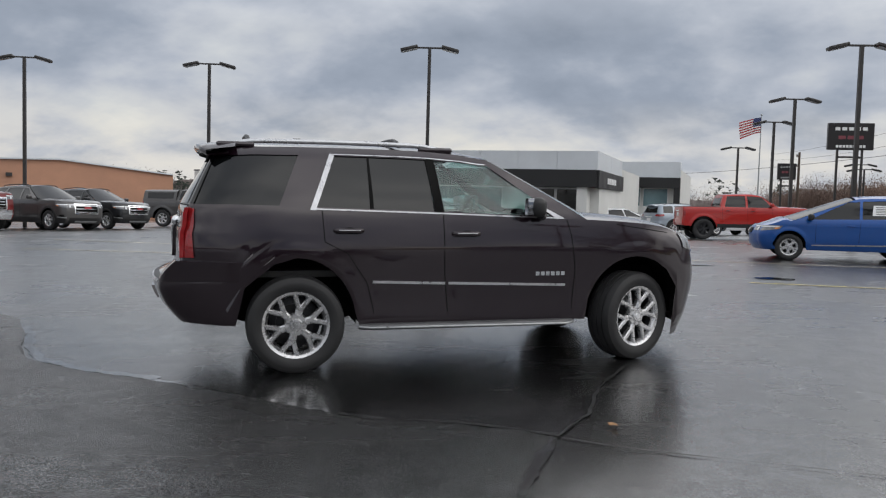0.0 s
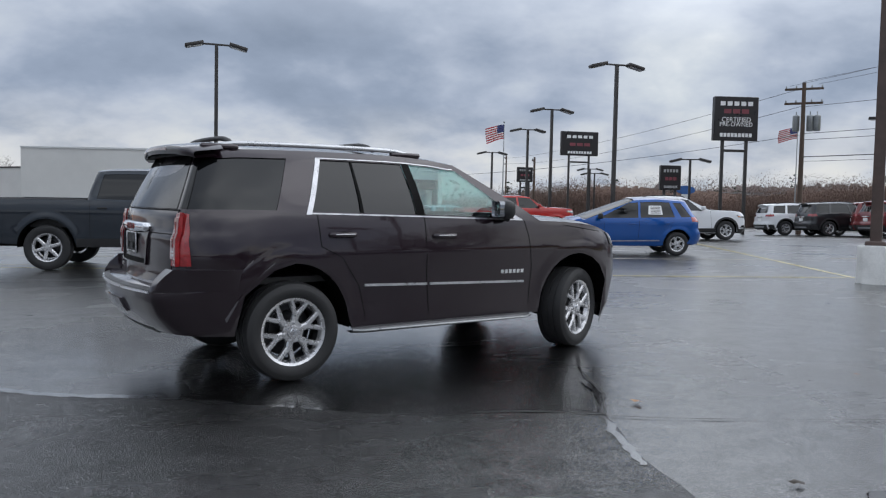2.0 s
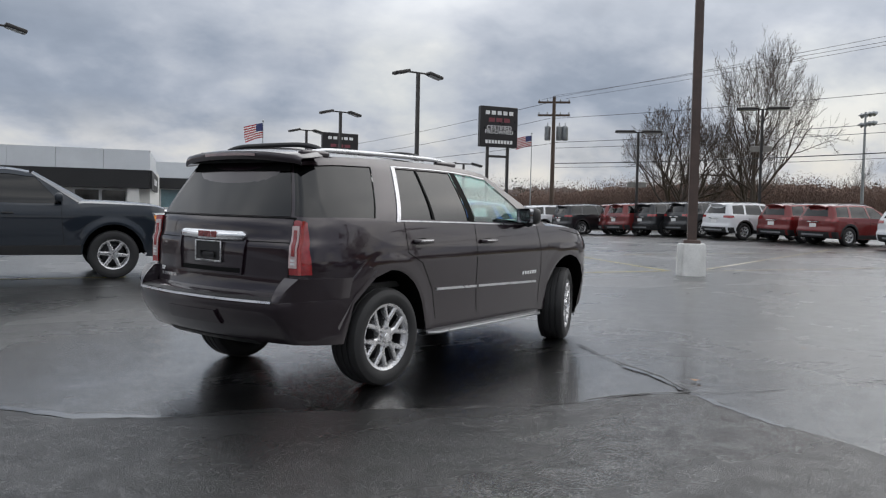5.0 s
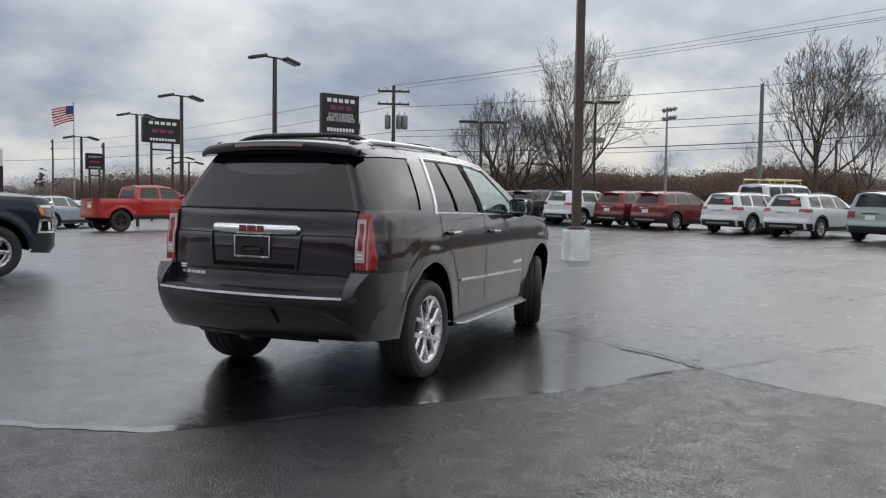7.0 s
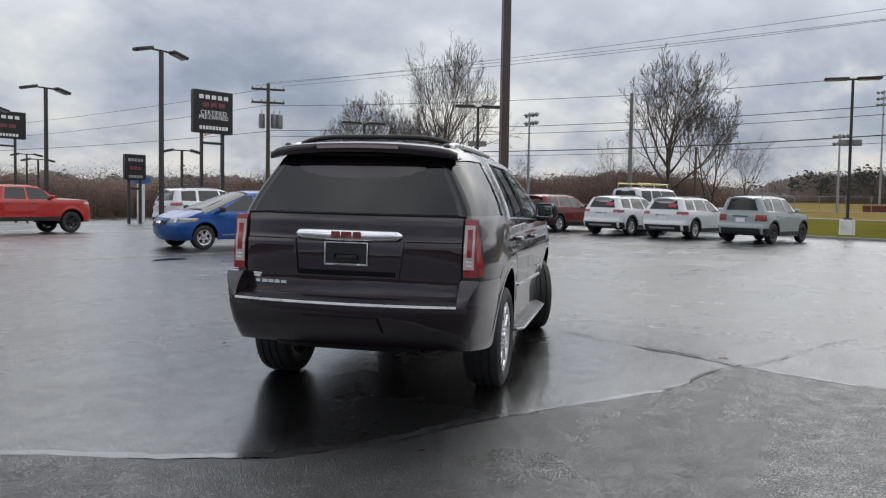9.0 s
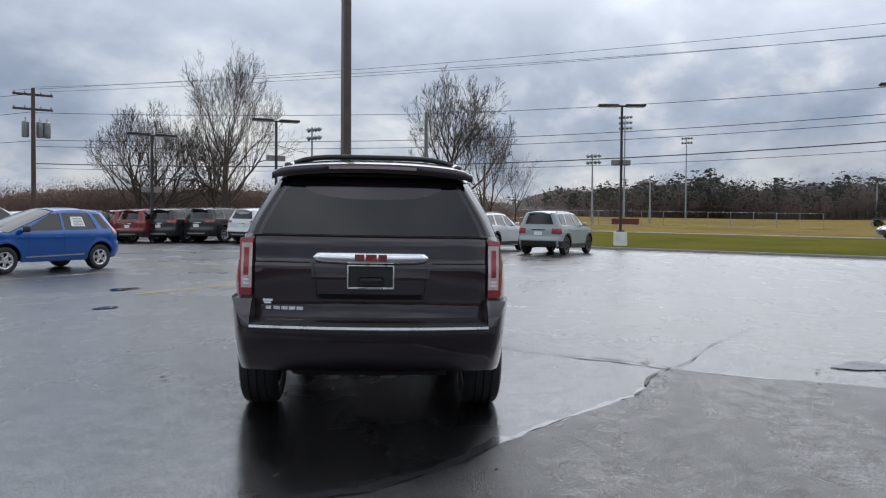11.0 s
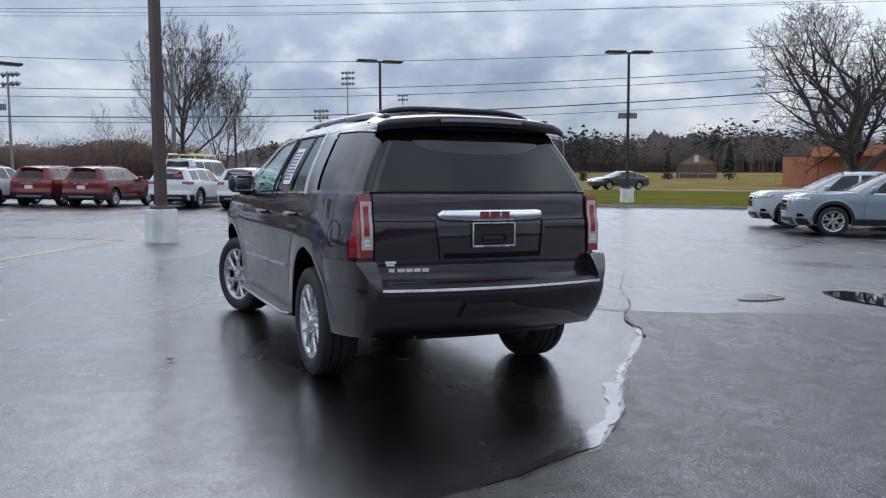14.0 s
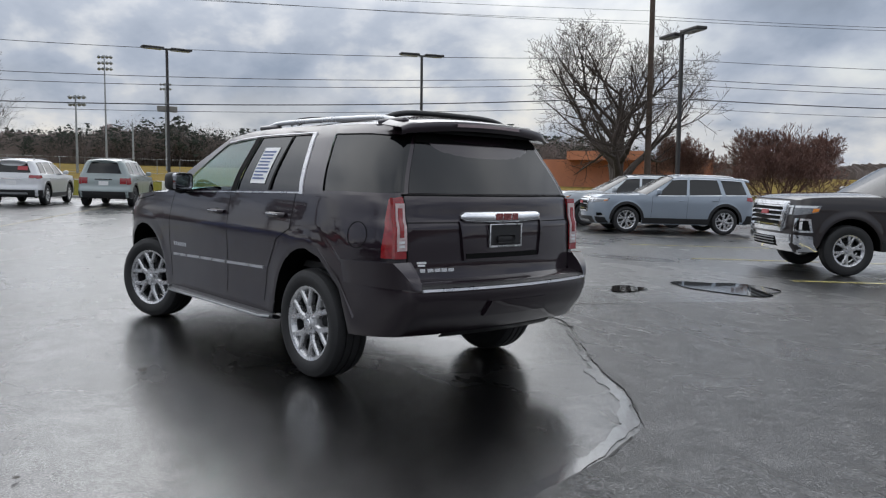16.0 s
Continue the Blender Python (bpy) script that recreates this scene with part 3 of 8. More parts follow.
    for i in range(25):
        x = lerp(xt_r, xt_f, i / 24)
        z = sh.rail(x)
        xx = sh.cab(z) if i == 0 else x
        ye = sh.y(xx, z, pickup)
        roof.append([Vector((xx, ye * q, z + s["crown"] * (1 - abs(q) ** 2.6))) for q in [k / 8 - 1 for k in range(17)]])
    sheet(bm, roof)
    # upper rear: the frame of the tailgate or the back of the cab
    zb, zt = sh.on_line(0, 0)[1], sh.on_line(0, 1)[1]
    rows = []
    for j in range(11):
        z = lerp(zb, zt, j / 10)
        x = sh.cab(z)
        ye = sh.y(x, z, pickup)
        rows.append([Vector((x - sh.br * (1 - q * q) * (0.25 if pickup else 1 - 0.8 * (j / 10)), ye * q, z + s["crown"] * (1 - abs(q) ** 2.6) * (j / 10) ** 3)) for q in [k / 7 - 1 for k in range(15)]])
    sheet(bm, rows)
    bmesh.ops.remove_doubles(bm, verts=bm.verts, dist=0.003)
    ob = part("body", bm, mat, root, angle=32)
    return ob


def glazing(sh, root, mats):
    """Side panes, rear pane and windscreen."""
    s = sh.s
    pickup = "cab" in s
    lo, hi = s.get("win_v", (0.05, 0.90))
    for side in (1, -1):
        for k, g in enumerate(s["glass"]):
            if g is None:
                continue
            bm = bm_new()
            slab(bm, sh.panel(k, lo - 0.01, hi + 0.01, side, -0.010, 10, 6), (0, -side, 0), 0.004)
            ob = part("side_window", bm, mats[g], root)
            ob.visible_shadow = False
    # windscreen
    bm = bm_new()
    rows = []
    for j in range(9):
        v = lerp(0.02, 0.97, j / 8)
        x, z = sh.on_line(len(s["lines"]) - 1, v)
        ye = sh.y(x, z, pickup) - 0.03
        rows.append([Vector((x + 0.004 + s["wind_bulge"] * (1 - q * q) * (1 - 0.75 * v), ye * q, z + 0.006 + (1 - abs(q) ** 2.6) * lerp(s["hood_crown"], s["crown"], v))) for q in [k / 8 - 1 for k in range(17)]])
    slab(bm, rows, (-0.6, 0, -0.7), 0.005)
    ob = part("windscreen", bm, mats["wind"], root)
    ob.visible_shadow = False
    # rear pane
    if s.get("rear_glass"):
        z0, z1, f0, f1 = s["rear_glass"]
        bm = bm_new()
        rows = []
        zb, zt = sh.on_line(0, 0)[1], sh.on_line(0, 1)[1]
        for j in range(7):
            z = lerp(z0, z1, j / 6)
            x = sh.cab(z)
            ye = sh.y(x, z, pickup) * lerp(f0, f1, j / 6)
            full = sh.y(x, z, pickup)
            v = (z - zb) / (zt - zb)
            b = sh.br * (0.25 if pickup else 1 - 0.8 * min(1, max(0, v)))
            rows.append([Vector((x - 0.006 - b * (1 - (ye * q / full) ** 2), ye * q, z)) for q in [k / 7 - 1 for k in range(15)]])
        slab(bm, rows, (1, 0, 0), 0.004)
        part("rear_window", bm, mats["rear"], root)


def undercarriage(sh, root):
    s = sh.s
    wb, R = s["wb"], s["R"]
    bm = bm_new()
    x0, x1 = s["rear"][0][1] + 0.12, s["front"][0][1] - 0.15
    W = sh.hw(0.5)
    segs = [(x0, -s["arch"][0] - 0.02, W - 0.12), (-s["arch"][0] - 0.02, s["arch"][0] + 0.02, W - 0.36), (s["arch"][0] + 0.02, wb - s["arch"][0] - 0.02, W - 0.05),
            (wb - s["arch"][0] - 0.02, wb + s["arch"][0] + 0.02, W - 0.36), (wb + s["arch"][0] + 0.02, x1, W - 0.14)]
    z0, z1 = s["sill"] + 0.02, s["sill"] + 0.42
    rows = []
    for a, b, w in segs:
        for x in (a + 0.001, b - 0.001):
            rows.append([Vector((x, w * q, z)) for q, z in ((-1, z0), (1, z0), (1, z1), (-1, z1), (-1, z0))])
    vs = sheet(bm, rows)
    bm.faces.new(vs[0][:4]), bm.faces.new(vs[-1][:4])
    part("underbody", bm, under, root, smooth=False)
    for xa in (0, wb):
        for side in (1, -1):
            bm = bm_new()
            rows = []
            for i in range(15):
                a = math.pi * (i / 14)
                p = Vector((xa + s["arch"][0] * math.cos(a), 0, R + s["arch"][1] * math.sin(a)))
                yo = sh.y(p.x, p.z) - 0.004
                rows.append([Vector((p.x, side * yo, p.z)), Vector((p.x, side * (W - 0.42), p.z)), Vector((xa, side * (W - 0.42), R * 0.6))])
            sheet(bm, rows)
            part("wheel_liner", bm, under, root, smooth=False)
        bm = bm_new()
        tube(bm, [(xa, -W + 0.25, R), (xa, W - 0.25, R)], 0.06, 8)
        part("axle", bm, under, root)


def wheels(sh, root, spokes, split, rim_mat, steer=0.0, rim_f=0.63, tw=0.25, width=0.048, stem=0.50):
    s = sh.s
    R = s["R"]
    rim = R * rim_f
    t, r, d = tyre_mesh(R, rim, tw), rim_mesh(rim, tw, spokes, split, rim_mat, width, stem), disc_mesh(rim * 0.8)
    yw = sh.hw(R) - tw / 2 - s.get("inset", 0.03)
    for xa, st in ((0.0, 0.0), (s["wb"], steer)):
        for side in (1, -1):
            m = Matrix.Translation((xa, side * yw, R)) @ Matrix.Rotation(radians(st) + (math.pi if side > 0 else 0), 4, "Z") @ Matrix.Rotation(0.4 * xa + 0.3 * side, 4, "Y")
            w = shared("wheel", t, root, m, "black tyre")
            shared("rim", r, w)
            shared("brake_disc", d, w)
            if width < 0.047:
                bm = bm_new()
                lathe(bm, [(0.0, -tw * 0.39 - 0.016), (0.026, -tw * 0.39 - 0.015), (0.032, -tw * 0.39 - 0.008)], 20)
                part("centre_cap", bm, chrome, w, "bright wheel centre cap")


def seam(sh, bm, pts, side, width=0.007, cab=False, off=0.0015):
    """A thin dark gap along (x, z) places on the flank."""
    for (x0, z0), (x1, z1) in zip(pts, pts[1:]):
        n = 6
        dx, dz = x1 - x0, z1 - z0
        l = math.hypot(dx, dz)
        ox, oz = -dz / l * width / 2, dx / l * width / 2
        rows = []
        for k in (-1, 1):
            rows.append([Vector((lerp(x0, x1, i / n) + k * ox, side * (sh.y(lerp(x0, x1, i / n), lerp(z0, z1, i / n), cab) + off), lerp(z0, z1, i / n) + k * oz)) for i in range(n + 1)])
        sheet(bm, rows)


def fittings(sh, root, paint_mat, o):
    """Lamps, grille, bumpers, mirrors, handles, plate, seams of an everyday vehicle. o: options."""
    s = sh.s
    wb, pickup = s["wb"], "cab" in s
    zb = sh.belt(0.0)
    low = o.get("clad", black_plastic)
    for side in (1, -1):
        # tail lamps wrap the rear corner
        tz0, tz1, td = o.get("tail", (zb - 0.32, zb - 0.06, 0.16))
        bm = bm_new()
        side_patch(sh, bm, [(0.002, tz0), (td, tz0 + 0.03), (td * 0.8, tz1), (0.002, tz1)], side, 0.010, 10, 4, 0.03, from_rear=True)
        if o.get("tail_in"):
            ye = sh.hw(tz0) - sh.cr
            rear_patch(sh, bm, *sorted((side * (ye - o["tail_in"]), side * ye)), tz0 + 0.02, tz1, 0.010, 5, 3, 0.03)
        part("tail_lamp", bm, o.get("tail_mat", red_lens), root)
        hz0, hz1, hd = o.get("head", (sh.belt(wb + 0.7) - 0.22, sh.belt(wb + 0.7) - 0.08, 0.34))
        bm = bm_new()
        side_patch(sh, bm, [(hd, hz0 + 0.05), (0.003, hz0), (0.003, hz1), (hd * 1.1, hz1)], side, 0.008, 10, 4, 0.03, from_front=True)
        yl = sh.hw(hz0) - sh.cf
        front_patch(sh, bm, side * (yl - 0.22), side * yl, hz0, hz1, 0.008, 6, 3, 0.03)
        hl = part("headlamp", bm, white_lens, root)
        bm = bm_new()
        side_patch(sh, bm, [(hd * 0.85, hz1 - 0.045), (0.004, hz1 - 0.045), (0.004, hz1 - 0.012), (hd * 0.95, hz1 - 0.012)], side, 0.014, 8, 1, 0.012, from_front=True)
        front_patch(sh, bm, *sorted((side * (yl - 0.20), side * yl)), hz1 - 0.045, hz1 - 0.012, 0.014, 6, 1, 0.012)
        front_patch(sh, bm, *sorted((side * (yl - 0.06), side * (yl - 0.01))), hz0 + 0.01, hz1 - 0.05, 0.014, 2, 3, 0.012)
        part("lamp_strip", bm, MATS["lamp_white"], hl)
        bm = bm_new()
        side_patch(sh, bm, [(hd * 0.98, hz0 + 0.07), (hd * 0.70, hz0 + 0.05), (hd * 0.74, hz1 - 0.05), (hd * 1.02, hz1 - 0.05)], side, 0.014, 3, 2, 0.012, from_front=True)
        part("turn_lens", bm, amber_lens, hl)
        # mirror
        ax, az = sh.on_line(len(s["lines"]) - 1, 0.12)
        bm = bm_new()
        yb = sh.y(ax, az, pickup)
        box(bm, (0.13, 0.19, 0.15), (ax - 0.22, side * (yb + 0.15), az + 0.04), 0.045, 3)
        box(bm, (0.06, 0.10, 0.04), (ax - 0.20, side * (yb + 0.03), az - 0.02), 0.01, 1)
        part("mirror", bm, o.get("mirror", paint_mat), root)
        # handles
        for hx in o.get("handles", ()):
            bm = bm_new()
            z = sh.belt(hx) - 0.13
            box(bm, (0.17, 0.03, 0.03), (hx, side * (sh.y(hx, z) + 0.018), z), 0.010, 2)
            part("door_handle", bm, o.get("handle_mat", paint_mat), root)
        # door gaps
        for xb, xl in o.get("seams", ()):
            bm = bm_new()
            seam(sh, bm, [(xl, s["sill"] + 0.16), (xb, sh.belt(xb) - 0.02)], side)
            part("door_gap", bm, gap_black, root)
        # lower cladding along the sill
        bm = bm_new()
        xa, xb2 = s["arch"][0] + 0.01, wb - s["arch"][0] - 0.01
        side_patch(sh, bm, [(xa, s["sill"] + 0.01), (xb2, s["sill"] + 0.01), (xb2, s["sill"] + 0.17), (xa, s["sill"] + 0.17)], side, 0.010, 12, 2, 0.05)
        part("sill_cladding", bm, low, root)
        if o.get("arch_clad", True):
            for x0 in (0.0, wb):
                bm = bm_new()
                rows = []
                for i in range(19):
                    a = math.pi * i / 18
                    row = []
                    for f in (0.985, 1.16):
                        x, z = x0 + s["arch"][0] * f * math.cos(a), s["R"] + s["arch"][1] * f * math.sin(a)
                        row.append(Vector((x, side * (sh.y(x, z) + 0.008), z)))
                    rows.append(row)
                slab(bm, rows, (0, -side, 0), 0.03)
                part("arch_cladding", bm, low, root)
        if o.get("trim"):
            g0, g1 = o["trim"]
            bm = bm_new()
            for k, g in enumerate(s["glass"]):
                if g is None or not g0 <= k <= g1:
                    continue
                for v0, v1 in ((0.02, 0.055), (0.89, 0.925)):
                    slab(bm, sh.panel(k, v0, v1, side, 0.005, 10, 1), (0, -side, 0), 0.012)
            part("window_trim", bm, o.get("trim_mat", chrome), root)
        if o.get("rails"):
            r0, r1 = o["rails"]
            bm = bm_new()
            pts = [Vector((lerp(r0, r1, i / 10), side * (sh.y(lerp(r0, r1, i / 10), sh.rail(lerp(r0, r1, i / 10)), pickup) - 0.07), sh.rail(lerp(r0, r1, i / 10)) + (0.035 if i in (0, 10) else 0.065))) for i in range(11)]
            tube(bm, pts, 0.017, 8)
            part("roof_rail", bm, o.get("rail_mat", black_plastic), root)
    # bumpers
    bm = bm_new()
    hb = o.get("bump_z", (s["rear"][0][0] + 0.02, s["rear"][0][0] + 0.26))
    yl = sh.hw(hb[0]) - sh.cr
    rear_patch(sh, bm, -yl, yl, hb[0], hb[1], 0.012, 14, 3, 0.05)
    for side in (1, -1):
        side_patch(sh, bm, [(0.0, hb[0]), (0.34, hb[0]), (0.30, hb[1]), (0.0, hb[1])], side, 0.010, 8, 2, 0.04, from_rear=True)
    part("rear_bumper", bm, o.get("bumper", low), root)
    bm = bm_new()
    z0 = s["front"][0][0]
    yl = sh.hw(z0 + 0.1) - sh.cf
    fb = o.get("front_z", 0.20)
    front_patch(sh, bm, -yl, yl, z0 + 0.01, z0 + fb, 0.012, 14, 3, 0.05)
    for side in (1, -1):
        side_patch(sh, bm, [(0.34, z0 + 0.03), (0.0, z0 + 0.01), (0.0, z0 + fb), (0.30, z0 + fb - 0.02)], side, 0.010, 8, 2, 0.04, from_front=True)
    part("front_bumper", bm, o.get("bumper_f", low), root)
    if o.get("skid"):
        bm = bm_new()
        rear_patch(sh, bm, -yl * 0.8, yl * 0.8, 0.40, 0.47, 0.030, 12, 2, 0.03)
        part("skid_strip", bm, MATS["skid_silver"], root)
        bm = bm_new()
        front_patch(sh, bm, -yl * 0.7, yl * 0.7, 0.28, 0.335, 0.030, 12, 2, 0.03)
        part("skid_strip", bm, MATS["skid_silver"], root)
        for side in (1, -1):
            bm = bm_new()
            side_patch(sh, bm, [(0.26, 0.475), (0.08, 0.455), (0.08, 0.555), (0.20, 0.555)], side, 0.011, 5, 3, 0.02, from_front=True)
            part("fog_lamp_bezel", bm, gap_black, root)
            bm = bm_new()
            side_patch(sh, bm, [(0.30, 0.455), (0.02, 0.43), (0.02, 0.455), (0.30, 0.49)], side, 0.016, 5, 1, 0.02, from_front=True)
            part("fog_lamp_trim", bm, MATS["skid_silver"], root)
    if o.get("tag"):
        bm = bm_new()
        z = zb + 0.22
        bm_rows = [[Vector((sh.rear_x(y_, z_, 0.012), y_, z_)) for y_ in (-0.52, -0.36, -0.20)] for z_ in (z - 0.07, z + 0.07)]
        slab(bm, bm_rows, (1, 0, 0), 0.004)
        part("window_tag", bm, sign_red, root, "red tag in the rear window")
    # grille
    gy, g0, g1 = o.get("grille", (0.46, s["front"][0][0] + 0.36, sh.belt(wb + 0.8) - 0.05))
    bm = bm_new()
    front_patch(sh, bm, -gy, gy, g0, g1, 0.006, 10, 3, 0.03, -gy * 1.06, gy * 1.06)
    part("grille", bm, gap_black, root)
    for k in range(o.get("grille_bars", 3)):
        z = lerp(g0, g1, (k + 0.5) / o.get("grille_bars", 3))
        bm = bm_new()
        front_patch(sh, bm, -gy * 0.96, gy * 0.96, z - 0.012, z + 0.012, 0.022, 10, 1, 0.02)
        part("grille_bar", bm, o.get("grille_mat", chrome), root)
    bm = bm_new()
    front_patch(sh, bm, -gy * 1.08, gy * 1.08, g1 - 0.02, g1 + 0.02, 0.024, 10, 1, 0.025)
    front_patch(sh, bm, -gy * 1.02, gy * 1.02, g0 - 0.02, g0 + 0.015, 0.024, 10, 1, 0.025)
    for k in (-1, 1):
        front_patch(sh, bm, min(k * gy, k * gy * 1.07), max(k * gy, k * gy * 1.07), g0, g1, 0.024, 2, 4, 0.025)
    part("grille_surround", bm, o.get("grille_mat", chrome), root)
    bm = bm_new()
    zc = lerp(g0, g1, 0.62)
    front_patch(sh, bm, -0.13, 0.13, zc - 0.035, zc + 0.035, 0.034, 4, 1, 0.02)
    part("badge", bm, o.get("badge", sign_red), root)
    if o.get("spoiler"):
        bm = bm_new()
        zt = sh.on_line(0, 1)[1]
        xt = sh.cab(zt)
        ye = sh.y(xt, zt)
        rows = [[Vector((xt + dx - 0.04 * (1 - q * q), ye * 0.96 * q, zt + dz + s["crown"] * (1 - abs(q) ** 2.6))) for q in [k / 6 - 1 for k in range(13)]] for dx, dz in ((0.12, 0.012), (-0.05, 0.006), (-0.17, -0.02))]
        slab(bm, rows, (0, 0, -1), 0.04)
        part("roof_spoiler", bm, paint_mat, root)
    # plate and badge behind
    pz = o.get("plate", zb - 0.30)
    bm = bm_new()
    rear_patch(sh, bm, -0.17, 0.17, pz - 0.075, pz + 0.075, 0.010, 4, 1, 0.012)
    part("plate", bm, sign_white, root, "pale dealer plate insert")
    bm = bm_new()
    rear_patch(sh, bm, -0.30, 0.30, pz + 0.12, pz + 0.16, 0.014, 8, 1, 0.02)
    part("tailgate_trim", bm, o.get("rear_trim", chrome), root)


def finish(root, name, label, m, category="car", group="cars parked on the lot"):
    root.matrix_world = m
    return tagged(root, label, category, group)


plain("lamp_white", (0.72, 0.73, 0.75), 0.12, 0, 0.1, 20.0, 0.02, coat=1.0)
plain("skid_silver", (0.36, 0.37, 0.38), 0.35, 0.6, 0.2, 10.0, 0.05)
PANES = dict(dark=glass_dark, tint=glass_tint, smoke=glass_smoke, wind=glass_dark, rear=glass_dark)


def suv_spec(L=4.92, wb=2.857, W=1.92, H=1.69, R=0.375, rear_over=0.98, belt0=1.11, hood=1.10, nose=1.01, cowl=0.56, rake=0.86, tail=0.22, box=False):
    """Proportions of an estate-bodied car; lengths in metres."""
    w, f = W / 2, L - wb - rear_over
    xn = wb + f - 0.16
    a0 = wb - cowl
    a1 = a0 - rake
    r0 = -rear_over + 0.10
    rt = r0 + tail
    Hr = H - 0.07
    return dict(wb=wb, R=R, sill=0.27, arch=(R + 0.06, R + 0.075), flare=0.015, inset=-0.015,
                hw=[(0.2, w - 0.08), (0.35, w - 0.02), (0.6, w), (0.85, w), (belt0, w - 0.035), (belt0 + 0.06, w - 0.07), (Hr - 0.12, w - 0.235), (Hr - 0.03, w - 0.30), (H, w - 0.36)],
                rear=[(0.30, r0 + 0.06), (0.42, r0 - 0.02), (0.62, r0 - 0.05), (0.74, r0 + 0.01), (0.95, r0 + 0.01), (belt0, r0 + 0.05), (Hr - 0.06, rt - 0.02), (H, rt + 0.02)],
                front=[(0.24, xn - 0.10), (0.40, xn), (0.60, xn + 0.02), (nose - 0.15, xn), (nose, xn - 0.08)],
                belt=[(r0 - 0.1, belt0 + 0.03), (0.0, belt0), (a0 - 0.3, belt0 - 0.05), (a0 + 0.1, hood), (wb, hood - 0.03), (xn - 0.25, nose + 0.05), (xn, nose - 0.02)],
                rail=[(rt - 0.05, Hr - 0.05), (rt + 0.5, Hr - 0.01), (a1 - 0.7, Hr + 0.01), (a1 - 0.1, Hr - 0.01), (a1, Hr - 0.03)],
                bottom=[(r0 - 0.1, 0.34), (-R - 0.1, 0.30), (R + 0.1, 0.26), (wb - R - 0.1, 0.26), (wb + R + 0.1, 0.25), (xn, 0.24)],
                lines=[(r0 + 0.05, rt), (r0 + 0.24, rt + 0.15), (-0.02, 0.10), (0.10, 0.20), (1.06, 0.98), (1.14, 1.05), (a0 - 0.28, a1 + 0.00), (a0, a1)],
                glass=[None, "dark", None, "dark", None, "dark", None], a_line=(a0, a1), win_v=(0.06, 0.88),
                corner_r=(0.30, 0.16), corner_f=(0.42, 0.26), bulge=(0.08, 0.16), hood_crown=0.05, crown=0.06, wind_bulge=0.16,
                rear_glass=(belt0 + 0.06, Hr - 0.10, 0.86, 0.84))


def pickup_spec(L=5.83, wb=3.645, W=2.03, H=1.91, R=0.42, rear_over=1.14, lift=0.0):
    w, f = W / 2, L - wb - rear_over
    xn = wb + f - 0.14
    bl, hd, ns = 1.28 + lift, 1.31 + lift, 1.25 + lift
    a0, a1 = wb - 0.55, wb - 1.30
    r0 = -rear_over + 0.06
    c0 = 0.72
    Hr = H - 0.06 + lift
    return dict(wb=wb, R=R, sill=0.42 + lift, arch=(R + 0.09, R + 0.11), flare=0.02, inset=-0.01,
                hw=[(0.3, w - 0.06), (0.5 + lift, w - 0.01), (0.8 + lift, w), (1.05 + lift, w), (bl, w - 0.03), (bl + 0.06, w - 0.075), (Hr - 0.12, w - 0.19), (Hr - 0.03, w - 0.26), (Hr + 0.06, w - 0.34)],
                rear=[(0.50 + lift, r0), (0.62 + lift, r0 - 0.03), (0.9 + lift, r0), (bl, r0), (Hr + 0.1, r0)],
                cab=[(0.5, c0 - 0.02), (bl, c0 - 0.02), (Hr - 0.1, c0 + 0.10), (Hr + 0.1, c0 + 0.16)],
                front=[(0.36 + lift, xn - 0.06), (0.5 + lift, xn + 0.02), (0.75 + lift, xn + 0.02), (1.0 + lift, xn), (ns, xn - 0.05)],
                belt=[(r0 - 0.1, bl + 0.03), (c0, bl + 0.02), (c0 + 0.3, bl), (a0 - 0.3, bl - 0.02), (a0 + 0.1, hd), (wb, hd - 0.01), (xn - 0.2, ns + 0.02), (xn, ns - 0.02)],
                rail=[(c0 + 0.05, Hr - 0.04), (c0 + 0.4, Hr), (a1 - 0.4, Hr + 0.01), (a1, Hr - 0.04)],
                bottom=[(r0 - 0.1, 0.52 + lift), (-R - 0.1, 0.48 + lift), (R + 0.15, 0.44 + lift), (wb - R - 0.15, 0.42 + lift), (wb + R + 0.1, 0.40 + lift), (xn, 0.36 + lift)],
                lines=[(c0 - 0.02, c0 + 0.15), (c0 + 0.14, c0 + 0.27), (c0 + 1.02, c0 + 1.0), (c0 + 1.12, c0 + 1.08), (a0 - 0.24, a1 + 0.02), (a0, a1)],
                glass=[None, "dark", None, "dark", None], a_line=(a0, a1), win_v=(0.06, 0.88),
                corner_r=(0.10, 0.05), corner_f=(0.34, 0.16), bulge=(0.03, 0.10), hood_crown=0.06, crown=0.05, wind_bulge=0.14,
                rear_glass=(bl + 0.10, Hr - 0.10, 0.80, 0.78))


